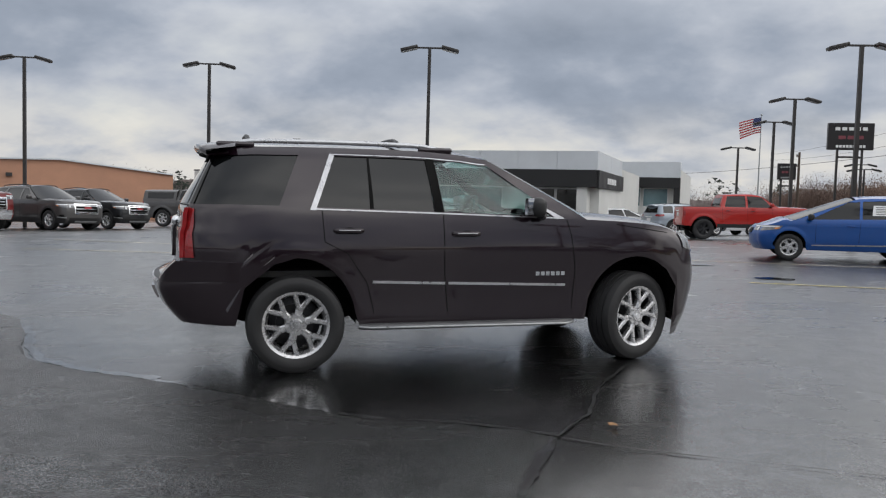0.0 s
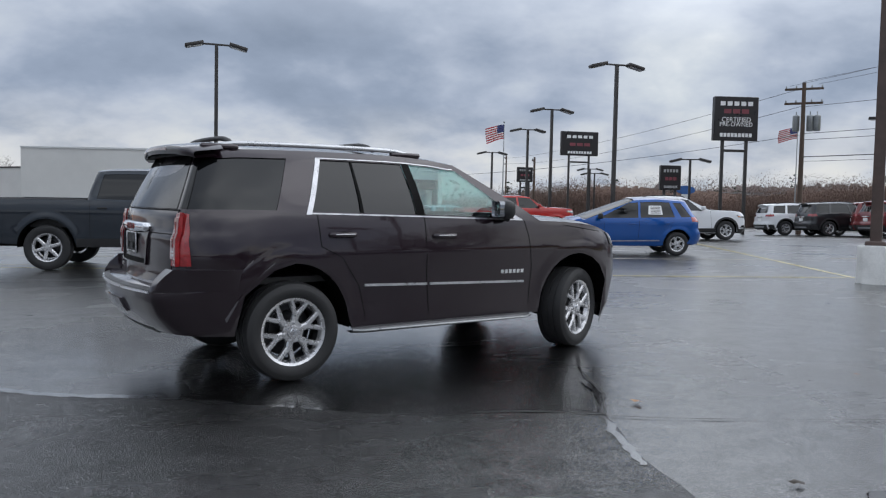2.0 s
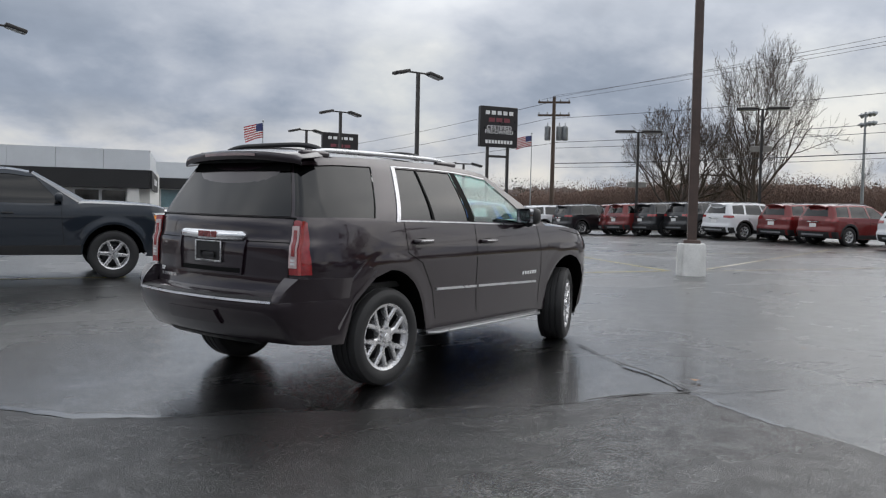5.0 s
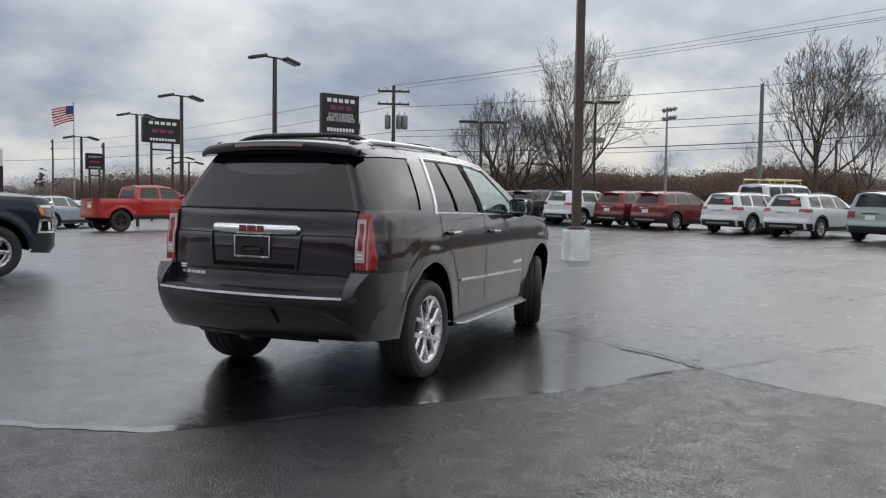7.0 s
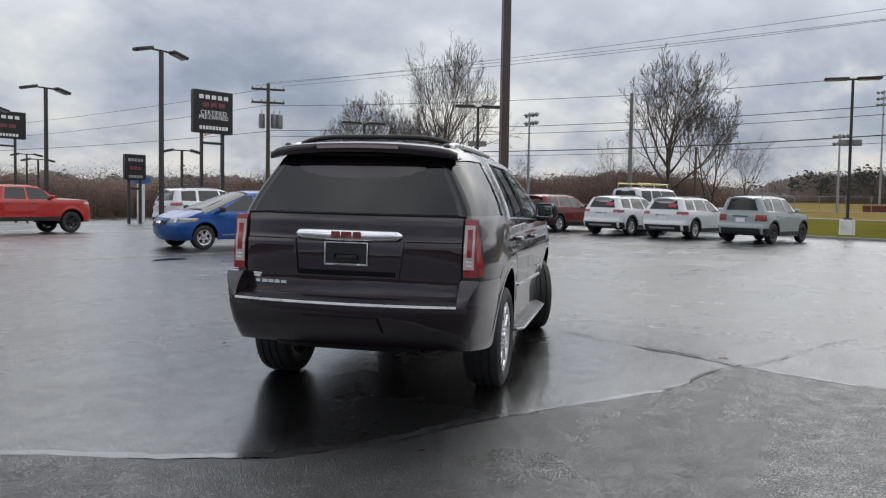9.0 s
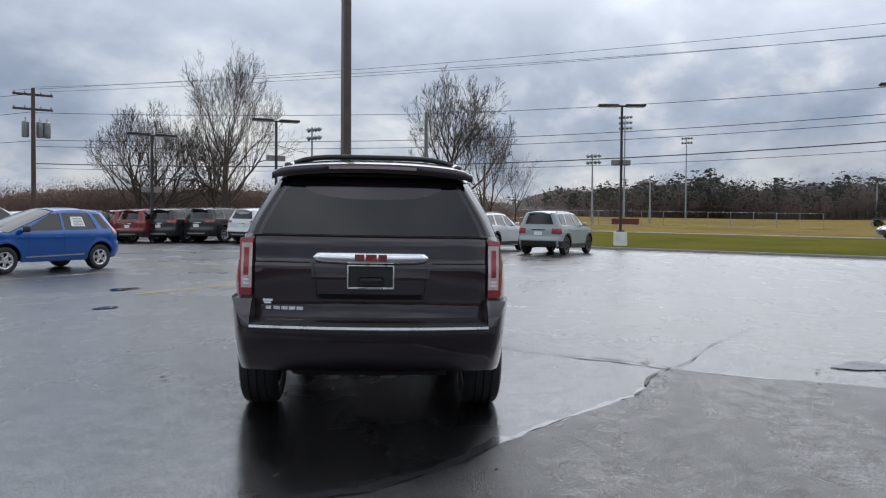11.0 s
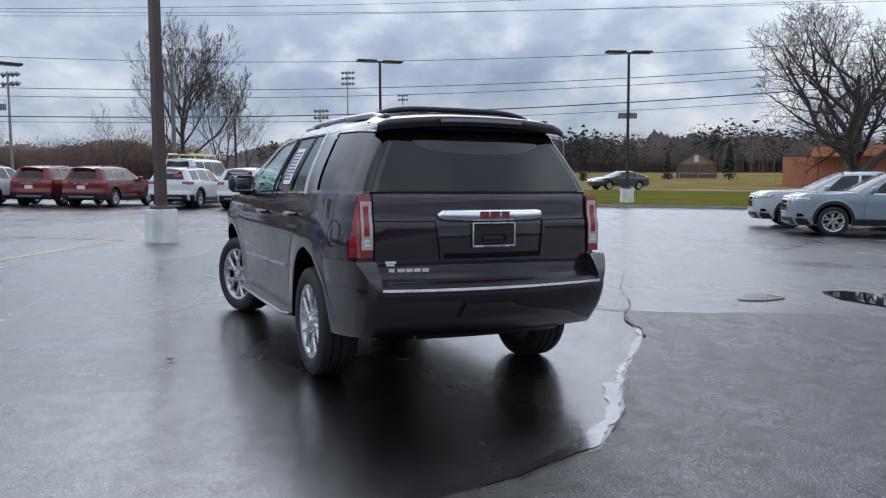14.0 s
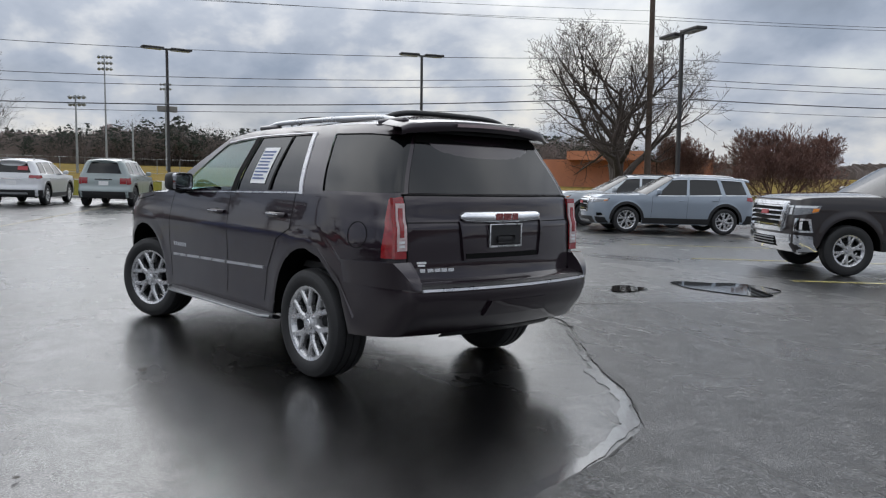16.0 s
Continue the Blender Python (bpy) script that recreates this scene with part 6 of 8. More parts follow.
# ---- trees ----
def bare_tree(x, y, height, seed, spread=0.55, trunk=0.28, lift=0.28, levels=5, kids=(4, 6), name="bare_tree", mat=None, label="", up=0.55, multi=1, wide=1.0):
    rnd = random.Random(seed)
    z0 = gz(x, y)
    trunk_bm, verts, faces = bm_new(), [], []

    def limb(points, radii, n):
        base = len(verts)
        upv = None
        for i, p in enumerate(points):
            d = (points[min(i + 1, len(points) - 1)] - points[max(i - 1, 0)]).normalized()
            if upv is None:
                upv = d.orthogonal().normalized()
            upv = (upv - d * upv.dot(d)).normalized()
            w = d.cross(upv)
            for k in range(n):
                a = 2 * math.pi * k / n
                verts.append(p + (upv * math.cos(a) + w * math.sin(a)) * radii[i])
        for i in range(len(points) - 1):
            for k in range(n):
                faces.append((base + i * n + k, base + i * n + (k + 1) % n, base + (i + 1) * n + (k + 1) % n, base + (i + 1) * n + k))

    def grow(p, d, length, r, level):
        segs = (5, 6, 5, 4, 3, 2)[min(level, 5)]
        pts, rad = [p.copy()], [r]
        cur, dirn = p.copy(), d.copy()
        for i in range(segs):
            bend = (0.07, 0.16, 0.20, 0.24, 0.28, 0.3)[min(level, 5)]
            dirn = (dirn + Vector((rnd.uniform(-1, 1), rnd.uniform(-1, 1), rnd.uniform(-0.7, 0.8) + up * 0.35)) * bend).normalized()
            cur = cur + dirn * (length / segs)
            pts.append(cur.copy())
            rad.append(max(0.004, r * lerp(1, 0.26, (i + 1) / segs)))
        if level <= 1:
            tube(trunk_bm, pts, rad, 8)
        else:
            limb(pts, rad, 4 if level == 2 else 3)
        if level >= levels:
            return
        n = rnd.randint(*kids) + (2 if level == 1 else -1 if level >= 3 else 0)
        for k in range(n):
            t = lerp(lift if level == 0 else 0.15, 1.0, (k + rnd.uniform(0.3, 1.0)) / n)
            q = t * segs
            i = min(segs - 1, int(q))
            base = pts[i].lerp(pts[i + 1], q - i)
            ax = (pts[i + 1] - pts[i]).normalized()
            side = Matrix.Rotation(rnd.uniform(0, 2 * math.pi), 3, ax) @ ax.orthogonal().normalized()
            side = Vector((side.x * wide, side.y * wide, side.z))
            nd = (ax * (1 - spread) + side * spread * rnd.uniform(0.7, 1.2) + Vector((0, 0, up * 0.25))).normalized()
            ln = length * (rnd.uniform(0.95, 1.35) if level == 0 else rnd.uniform(0.42, 0.68)) * (1.15 - 0.45 * t)
            grow(base, nd, ln, max(0.0045, lerp(rad[i], rad[i + 1], q - i) * rnd.uniform(0.40, 0.58)), level + 1)

    for k in range(multi):
        lean = Vector((rnd.uniform(-0.35, 0.35), rnd.uniform(-0.35, 0.35), 1)) if multi > 1 else Vector((rnd.uniform(-0.08, 0.08), rnd.uniform(-0.08, 0.08), 1))
        off = Vector((rnd.uniform(-0.3, 0.3), rnd.uniform(-0.3, 0.3), 0)) * (multi > 1)
        grow(Vector((0, 0, -0.15)) + off, lean.normalized(), height * (0.46 if multi == 1 else 0.42) * rnd.uniform(0.9, 1.05), trunk, 0)
    root = new(name)
    part("trunk", trunk_bm, mat or bark, root)
    me = bpy.data.meshes.new("crown")
    me.from_pydata([tuple(v) for v in verts], [], faces)
    me.materials.append(mat or bark)
    cr = new("crown", me)
    cr.parent = root
    top = max(v.z for v in verts)
    k = height / top
    root.matrix_world = upright(x, y) @ Matrix.Diagonal((k, k, k, 1))
    return tagged(root, label or "bare winter tree with a dense crown of fine twigs", "tree", "bare trees")


def winter_tree(x, y, height, width, seed, stems=1, fork=0.22, limbs=8, kids=(7, 6, 5), angle=42, up=0.30, lean=0.25, trunk=0.30, twig=0.011, name="bare_tree", mat=None, label="", first=0.30, wob=0.10, flat=1.0):
    """A bare tree: stems that fork into limbs, each bending up to the light and carrying finer branches, down to twigs."""
    rnd = random.Random(seed)
    tverts, tfaces, verts, faces = [], [], [], []

    def rod(vs, fs, points, radii, n):
        base, upv = len(vs), None
        for i, p in enumerate(points):
            d = (points[min(i + 1, len(points) - 1)] - points[max(i - 1, 0)]).normalized()
            upv = d.orthogonal().normalized() if upv is None else (upv - d * upv.dot(d)).normalized()
            w = d.cross(upv)
            for k in range(n):
                g = 2 * math.pi * k / n
                vs.append(p + (upv * math.cos(g) + w * math.sin(g)) * radii[i])
        for i in range(len(points) - 1):
            for k in range(n):
                fs.append((base + i * n + k, base + i * n + (k + 1) % n, base + (i + 1) * n + (k + 1) % n, base + (i + 1) * n + k))

    def grow(p, d, length, r, level):
        segs = (10, 8, 6, 4, 3)[level]
        pts, rad, dirs = [p.copy()], [r * (1.25 if level == 0 else 1.0)], [d.copy()]
        for i in range(segs):
            sway = Vector((rnd.gauss(0, 1), rnd.gauss(0, 1), rnd.gauss(0, 0.7))) * wob * (0.5 if level == 0 else 1.0)
            d = (d + sway + Vector((0, 0, up / segs * (1.6 if level < 3 else 0.9)))).normalized()
            p = p + d * (length / segs)
            pts.append(p.copy())
            dirs.append(d.copy())
            rad.append(max(twig, r * (1 - 0.80 * ((i + 1) / segs) ** 0.9)))
        rod(tverts if level < 2 else verts, tfaces if level < 2 else faces, pts, rad, (9, 6, 4, 3, 3)[level])
        if level > len(kids):
            return
        n = limbs if level == 0 else kids[level - 1]
        az = rnd.uniform(0, 6.28)
        for k in range(n):
            t = lerp(fork if level == 0 else first, 0.98, ((k + rnd.uniform(0.15, 0.85)) / n))
            q = t * segs
            i = min(segs - 1, int(q))
            base, ax = pts[i].lerp(pts[i + 1], q - i), dirs[i + 1]
            az += 2.4 + rnd.uniform(-0.5, 0.5)
            side = Matrix.Rotation(az, 3, ax) @ ax.orthogonal().normalized()
            ang = radians(angle * rnd.uniform(0.75, 1.25) * (1.15 - 0.35 * t))
            nd = (ax * math.cos(ang) + side * math.sin(ang))
            nd.z = nd.z * flat + (0.10 if level else 0.0)
            ln = length * (0.88, 0.62, 0.52, 0.50)[level] * (1.20 - 0.62 * t) * rnd.uniform(0.75, 1.2)
            grow(base, nd.normalized(), ln, max(twig, lerp(rad[i], rad[i + 1], q - i) * rnd.uniform(0.54, 0.74)), level + 1)

    for k in range(stems):
        g = 2 * math.pi * (k + rnd.uniform(0, 0.5)) / stems
        out = Vector((math.cos(g), math.sin(g), 0))
        tilt = lean * rnd.uniform(0.6, 1.2) if stems > 1 else 0.04
        grow(out * (0.20 if stems > 1 else 0.0) + Vector((0, 0, -0.25)), (Vector((0, 0, 1)) + out * tilt).normalized(), height * rnd.uniform(0.62, 0.75), trunk * (1.0 if stems == 1 else rnd.uniform(0.6, 0.8)), 0)
    top = sorted(v.z for v in verts)[-len(verts) // 400 - 1]
    ext = sorted(math.hypot(v.x, v.y) for v in verts)[int(len(verts) * 0.97)]
    kz, kx = height / top, width / 2 / ext
    root = new(name)
    for pn, vs, fs in (("trunk", tverts, tfaces), ("crown", verts, faces)):
        me = bpy.data.meshes.new(pn)
        me.from_pydata([(v.x * kx, v.y * kx, v.z * kz) for v in vs], [], fs)
        me.materials.append(mat or bark)
        me.polygons.foreach_set("use_smooth", [True] * len(me.polygons))
        ob = new(pn, me)
        ob.parent = root
    root.matrix_world = upright(x, y)
    return tagged(root, label or "bare winter tree with a crown of fine twigs", "tree", "bare trees")


winter_tree(54.5, 43.2, 11.0, 13.6, 11, 3, 0.12, 9, (7, 6, 5), 42, 0.22, 0.55, 0.50, 0.012, label="broad bare winter tree with several stems")
winter_tree(57.8, 38.8, 10.0, 10.0, 12, 2, 0.12, 9, (7, 6, 5), 42, 0.22, 0.48, 0.46, 0.012, label="broad bare winter tree with several stems")
winter_tree(54.1, 36.2, 15.0, 13.0, 13, 2, 0.22, 9, (8, 6, 4), 44, 0.20, 0.36, 0.50, 0.013, label="tall forked bare winter tree", wob=0.14)
winter_tree(57.3, 17.6, 13.2, 9.6, 44, 1, 0.24, 14, (8, 6, 5), 44, 0.38, 0.2, 0.34, 0.014, label="tall bare winter tree with an open crown", wob=0.12)
winter_tree(61.0, 15.0, 9.6, 7.0, 15, 2, 0.24, 8, (7, 5, 4), 42, 0.32, 0.30, 0.26, 0.014, label="slim forked bare winter tree")
winter_tree(27.2, -17.8, 9.8, 12.0, 17, 1, 0.10, 15, (9, 7, 6), 60, 0.26, 0.2, 0.46, 0.009, label="wide spreading bare winter tree with a thick trunk", wob=0.13)
winter_tree(29.5, -24.3, 4.0, 4.8, 31, 3, 0.14, 10, (10, 8, 6), 44, 0.22, 0.45, 0.13, 0.011, "ornamental_tree", bark_red, "round reddish ornamental tree, bare, with dense twigs")
winter_tree(23.0, -25.1, 4.3, 6.4, 32, 4, 0.12, 10, (10, 8, 6), 44, 0.20, 0.55, 0.13, 0.011, "ornamental_tree", bark_red, "broad round reddish ornamental tree, bare, with dense twigs")
for i, (x, y, h) in enumerate(((18.0, 84.0, 6.5), (-19.0, 92.0, 7.0), (-6.0, 90.0, 6.0), (75.0, 14.0, 8.0), (72.0, 26.0, 7.5), (17.5, -32.5, 6.5), (78.0, 40.0, 8.0))):
    bare_tree(x, y, h, 50 + i, 0.48, 0.14, 0.3, levels=4, label="slender bare winter tree far off")


def spruce(x, y, h, seed):
    rnd = random.Random(seed)
    root = new("spruce")
    bm = bm_new()
    tube(bm, [(0, 0, -0.2), (0, 0, h * 0.9)], [0.14, 0.03], 6)
    part("trunk", bm, bark, root)
    vs, fs = [], []
    for i in range(420):
        t = rnd.random() ** 0.8
        z = h * (0.06 + 0.92 * t)
        r = h * 0.23 * (1 - t) ** 0.85 * rnd.uniform(0.55, 1.12) + 0.08
        a = rnd.uniform(0, 2 * math.pi)
        c, s_ = math.cos(a), math.sin(a)
        w = 0.16 * h * 0.25 * (1.2 - t)
        b = len(vs)
        vs += [(0.15 * r * c, 0.15 * r * s_, z + 0.10 * r), (r * 0.6 * c - w * s_, r * 0.6 * s_ + w * c, z - 0.05 * r), (r * c, r * s_, z - 0.28 * r), (r * 0.6 * c + w * s_, r * 0.6 * s_ - w * c, z - 0.05 * r)]
        fs.append((b, b + 1, b + 2, b + 3))
    me = bpy.data.meshes.new("crown")
    me.from_pydata(vs, [], fs)
    me.materials.append(MATS["needles"])
    o = new("crown", me)
    o.parent = root
    root.matrix_world = upright(x, y)
    tagged(root, "dark green conical spruce", "tree", "spruces")


plain("needles", (0.040, 0.052, 0.040), 0.85, 0, 0.4, 0.6, 0.3)
for i, (x, y, h) in enumerate(((114.8, -49.6, 5.0), (110.5, -58.0, 6.8), (100, -30, 3.6), (97, -33, 3.2), (118, -34, 4.4), (88, -62.0, 4.2))):
    spruce(x, y, h, i)


def woods(name, pts, deep, n, h0, h1, mat, label, seed, conifer=0.0):
    """A far belt of winter wood along (x, y) places: brooms of twigs, some conifers, over a dim bank."""
    rnd = random.Random(seed)
    vs, fs, mi = [], [], []
    seg = [math.hypot(b[0] - a[0], b[1] - a[1]) for a, b in zip(pts, pts[1:])]
    tot = sum(seg)

    def place(u):
        d = u * tot
        for i, s_ in enumerate(seg):
            if d <= s_ or i == len(seg) - 1:
                return along(pts[i], pts[i + 1], d / s_)
            d -= s_

    def lump(u):
        end = min(1.0, 0.35 + min(u, 1 - u) * 6)
        return end * 0.95 * (0.75 + 0.28 * noise.noise((u * tot * 0.035, seed * 7.1, 0)) + 0.22 * noise.noise((u * tot * 0.11, seed * 3.3, 5)))

    for k in range(n):
        u = rnd.random()
        x, y = place(u)
        x, y = x + rnd.uniform(0, deep) * 0.7, y + rnd.uniform(-0.4, 0.6) * deep * 0.4
        h = lerp(h0, h1, rnd.random() ** 1.4) * lump(u)
        z = gz(x, y) - 0.3
        pine = rnd.random() < conifer * (0.5 + lump(u) * 0.5)
        cw, low = h * (rnd.uniform(0.20, 0.28) if pine else rnd.uniform(0.24, 0.40)), (0.30 if pine else 0.22)
        # a rounded crown of small ragged clumps, thinner towards its rim
        for j in range(40 if pine else 60):
            a, e = rnd.uniform(0, 6.283), rnd.uniform(-1, 1)
            q = rnd.random() ** (0.75 if pine else 0.42)
            ce = math.sqrt(1 - e * e)
            cx, cy, cz_ = x + cw * ce * q * math.cos(a), y + cw * ce * q * math.sin(a), z + h * (0.5 + low / 2 + (0.5 - low / 2) * e * q)
            w = h * (rnd.uniform(0.040, 0.085) if pine else rnd.uniform(0.007, 0.018))
            if not pine:
                w *= 1 - 0.6 * max(0.0, e * q)
            tall = w * (rnd.uniform(-0.8, 0.8) if pine else rnd.uniform(0.8, 2.2) * rnd.choice((-1, 1, 1)))
            g = rnd.uniform(0, 6.283)
            wx, wy = w * math.cos(g), w * math.sin(g)
            sx, sy = 0.35 * tall * math.cos(a), 0.35 * tall * math.sin(a)
            b = len(vs)
            vs.extend([(cx - wx, cy - wy, cz_ - tall * rnd.uniform(0.2, 0.6)), (cx + wx, cy + wy, cz_ - tall * rnd.uniform(0.2, 0.6)), (cx + sx, cy + sy, cz_ + tall)])
            fs.append((b, b + 1, b + 2))
            mi.append(1 if pine else 0)
        if not pine:
            for j in range(3):
                a = rnd.uniform(0, 6.283)
                ex, ey, ez = x + cw * 0.9 * math.cos(a), y + cw * 0.9 * math.sin(a), z + h * rnd.uniform(0.70, 0.98)
                w = h * 0.004
                b = len(vs)
                vs.extend([(lerp(x, ex, 0.2) - w, lerp(y, ey, 0.2), z + 0.3 * h), (lerp(x, ex, 0.2) + w, lerp(y, ey, 0.2) + w, z + 0.3 * h), (ex, ey, ez)])
                fs.append((b, b + 1, b + 2))
                mi.append(0)
        w = h * 0.012
        b = len(vs)
        vs.extend([(x - w, y, z), (x + w, y, z), (x, y + w, z + h * 0.7)])
        fs.append((b, b + 1, b + 2))
        mi.append(0)
    # the dim bank of undergrowth behind
    m = 420
    base = len(vs)
    for i in range(m + 1):
        u = i / m
        x, y = place(u)
        x, y = x + deep * 0.75, y + deep * 0.3
        hh = lerp(h0, h1, 0.45) * lump(u) * (0.85 + 0.12 * rnd.random())
        vs.extend([(x, y, gz(x, y) - 1), (x + rnd.uniform(-1, 1), y, gz(x, y) + hh * 0.6), (x + 3 + rnd.uniform(-1, 1), y + 1, gz(x, y) + hh)])
    for i in range(m):
        for j in range(2):
            a = base + i * 3 + j
            fs.append((a, a + 3, a + 4, a + 1))
            mi.append(0)
    me = bpy.data.meshes.new(name)
    me.from_pydata(vs, [], fs)
    me.materials.append(mat)
    me.materials.append(MATS["needles"])
    me.polygons.foreach_set("material_index", mi)
    ob = new(name, me)
    return tagged(ob, label, "woods", kind="stuff")


brush_brown = plain("winter_brush", (0.17, 0.115, 0.092), 0.95, 0, 0.45, 0.12, 0.2, 1.5)
wood_grey = plain("winter_wood", (0.21, 0.175, 0.165), 0.95, 0, 0.40, 0.03, 0.2, 0.5)
woods("brush", [(30, 95), (52, 78), (62, 60), (68, 42), (74, 26), (84, 14)], 14, 4200, 6.0, 9.0, brush_brown, "reddish-brown leafless brush beyond the parked cars", 3, 0.0)
woods("far_woods", [(20, 190), (70, 170), (130, 130), (170, 90), (200, 45), (215, 10)], 40, 1800, 8, 15, wood_grey, "grey-brown leafless woods on the horizon", 5, 0.03)
woods("far_woods", [(235, 25), (250, -20), (240, -75), (225, -125)], 40, 2400, 13, 21, wood_grey, "dark mixed woods behind the field", 6, 0.24)
woods("far_woods", [(226, -118), (205, -140), (185, -165)], 40, 900, 15, 22, wood_grey, "grey-brown leafless woods on the horizon", 7, 0.14)
woods("far_woods", [(190, -165), (150, -200), (90, -230), (20, -240)], 30, 900, 5, 9, wood_grey, "low grey-brown leafless brush on the horizon", 17, 0.03)
woods("far_woods", [(-90, 150), (-50, 160), (-10, 170), (30, 175)], 25, 1000, 7, 13, wood_grey, "dark mixed woods behind the buildings", 8, 0.25)
woods("far_woods", [(-140, 130), (-160, 0), (-120, -140), (0, -250)], 25, 500, 8, 14, wood_grey, "grey-brown leafless woods on the horizon", 9, 0.1)


# small blue oval sign and a pale hall beyond the lot
def oval_sign():
    root = new("oval_sign")
    bm = bm_new()
    tube(bm, [(0, -0.08, 0), (0, 0.08, 0)], 0.5, 28)
    bm.transform(Matrix.Translation((0, 0, 3.0)) @ Matrix.Diagonal((1.35, 1, 0.62, 1)))
    part("oval_board", bm, plain("oval_blue", (0.03, 0.10, 0.30), 0.4), root)
    bm = bm_new()
    box(bm, (0.5, 0.2, 3.0), (0, 0.02, 1.2), 0.02, 1)
    part("post", bm, frame_white, root)
    root.matrix_world = upright(32.9, 48.9, -20)
    tagged(root, "blue oval sign board on a pale post", "sign")
    root = new("pale_hall")
    bpart(root, "wall", wall_white, ((62.0, 88.0), (80.0, 76.0), 10.0, -0.5, 4.2))
    bpart(root, "roof_edge", galv, (*shifted((62.0, 88.0), (80.0, 76.0), 0.1), 10.2, 4.2, 4.4))
    bpart(root, "door", shop_glass, (*shifted((64.0, 86.66), (66.5, 85.0), 0.05), 0.2, 0.5, 2.8))
    tagged(root, "pale low hall among the far brush", "building")


oval_sign()

# ---- the large dark SUV in the middle of the lot ----
PLUM = paint("dark_plum_paint", (0.0140, 0.0062, 0.0112), 0.45, 0.30, 0.06, 0.2, 1.60)
BIG_SUV = dict(wb=2.946, R=0.390, sill=0.38, arch=(0.475, 0.535), flare=0.006, inset=-0.022,
             hw=[(0.25, 0.92), (0.42, 0.968), (0.55, 0.970), (0.72, 0.980), (0.90, 0.995), (0.985, 1.000), (1.05, 0.994), (1.14, 0.982), (1.24, 0.966), (1.31, 0.952), (1.40, 0.922), (1.66, 0.785), (1.74, 0.735), (1.79, 0.685), (1.84, 0.62)],
             rear=[(0.37, -0.80), (0.42, -0.875), (0.50, -0.945), (0.58, -1.00), (0.70, -1.035), (0.755, -1.025), (0.79, -0.885), (0.90, -0.868), (1.135, -0.862), (1.165, -0.846), (1.28, -0.835), (1.36, -0.805), (1.68, -0.665), (1.80, -0.61), (1.86, -0.58)],
             front=[(0.18, 3.53), (0.36, 3.58), (0.72, 3.65), (0.90, 3.62), (1.05, 3.58), (1.15, 3.50)],
             belt=[(-1.2, 1.315), (-0.5, 1.315), (0.2, 1.30), (1.17, 1.275), (2.2, 1.245), (2.6, 1.235), (3.0, 1.210), (3.30, 1.175), (3.65, 1.08)],
             rail=[(-0.65, 1.775), (-0.3, 1.80), (0.3, 1.805), (0.9, 1.800), (1.35, 1.775), (1.60, 1.735)],
             bottom=[(-1.2, 0.44), (-0.95, 0.415), (-0.7, 0.395), (-0.5, 0.39), (0.5, 0.39), (2.4, 0.38), (3.3, 0.27), (3.45, 0.19), (3.65, 0.23)],
             lines=[(-0.835, -0.615), (-0.785, -0.60), (-0.14, 0.055), (0.12, 0.30), (0.62, 0.60), (1.12, 1.07), (1.20, 1.14), (2.22, 1.52), (2.47, 1.62)],
             glass=[None, "dark", None, "dark", "dark", None, "tint", None], a_line=(2.47, 1.62), win_v=(0.045, 0.865),
             corner_r=(0.80, 0.17), corner_f=(0.50, 0.28), bulge=(0.10, 0.22), hood_crown=0.06, crown=0.055, wind_bulge=0.17,
             rear_glass=(1.340, 1.755, 0.965, 0.955))


def lettering(root, name, text_bars, at, m, mat, thick=0.004):
    bm = bm_new()
    for x, z, w, h in text_bars:
        box(bm, (w, thick, h), (x, 0, z), 0.001, 1)
    bm.transform(m @ Matrix.Translation(at))
    return part(name, bm, mat, root)


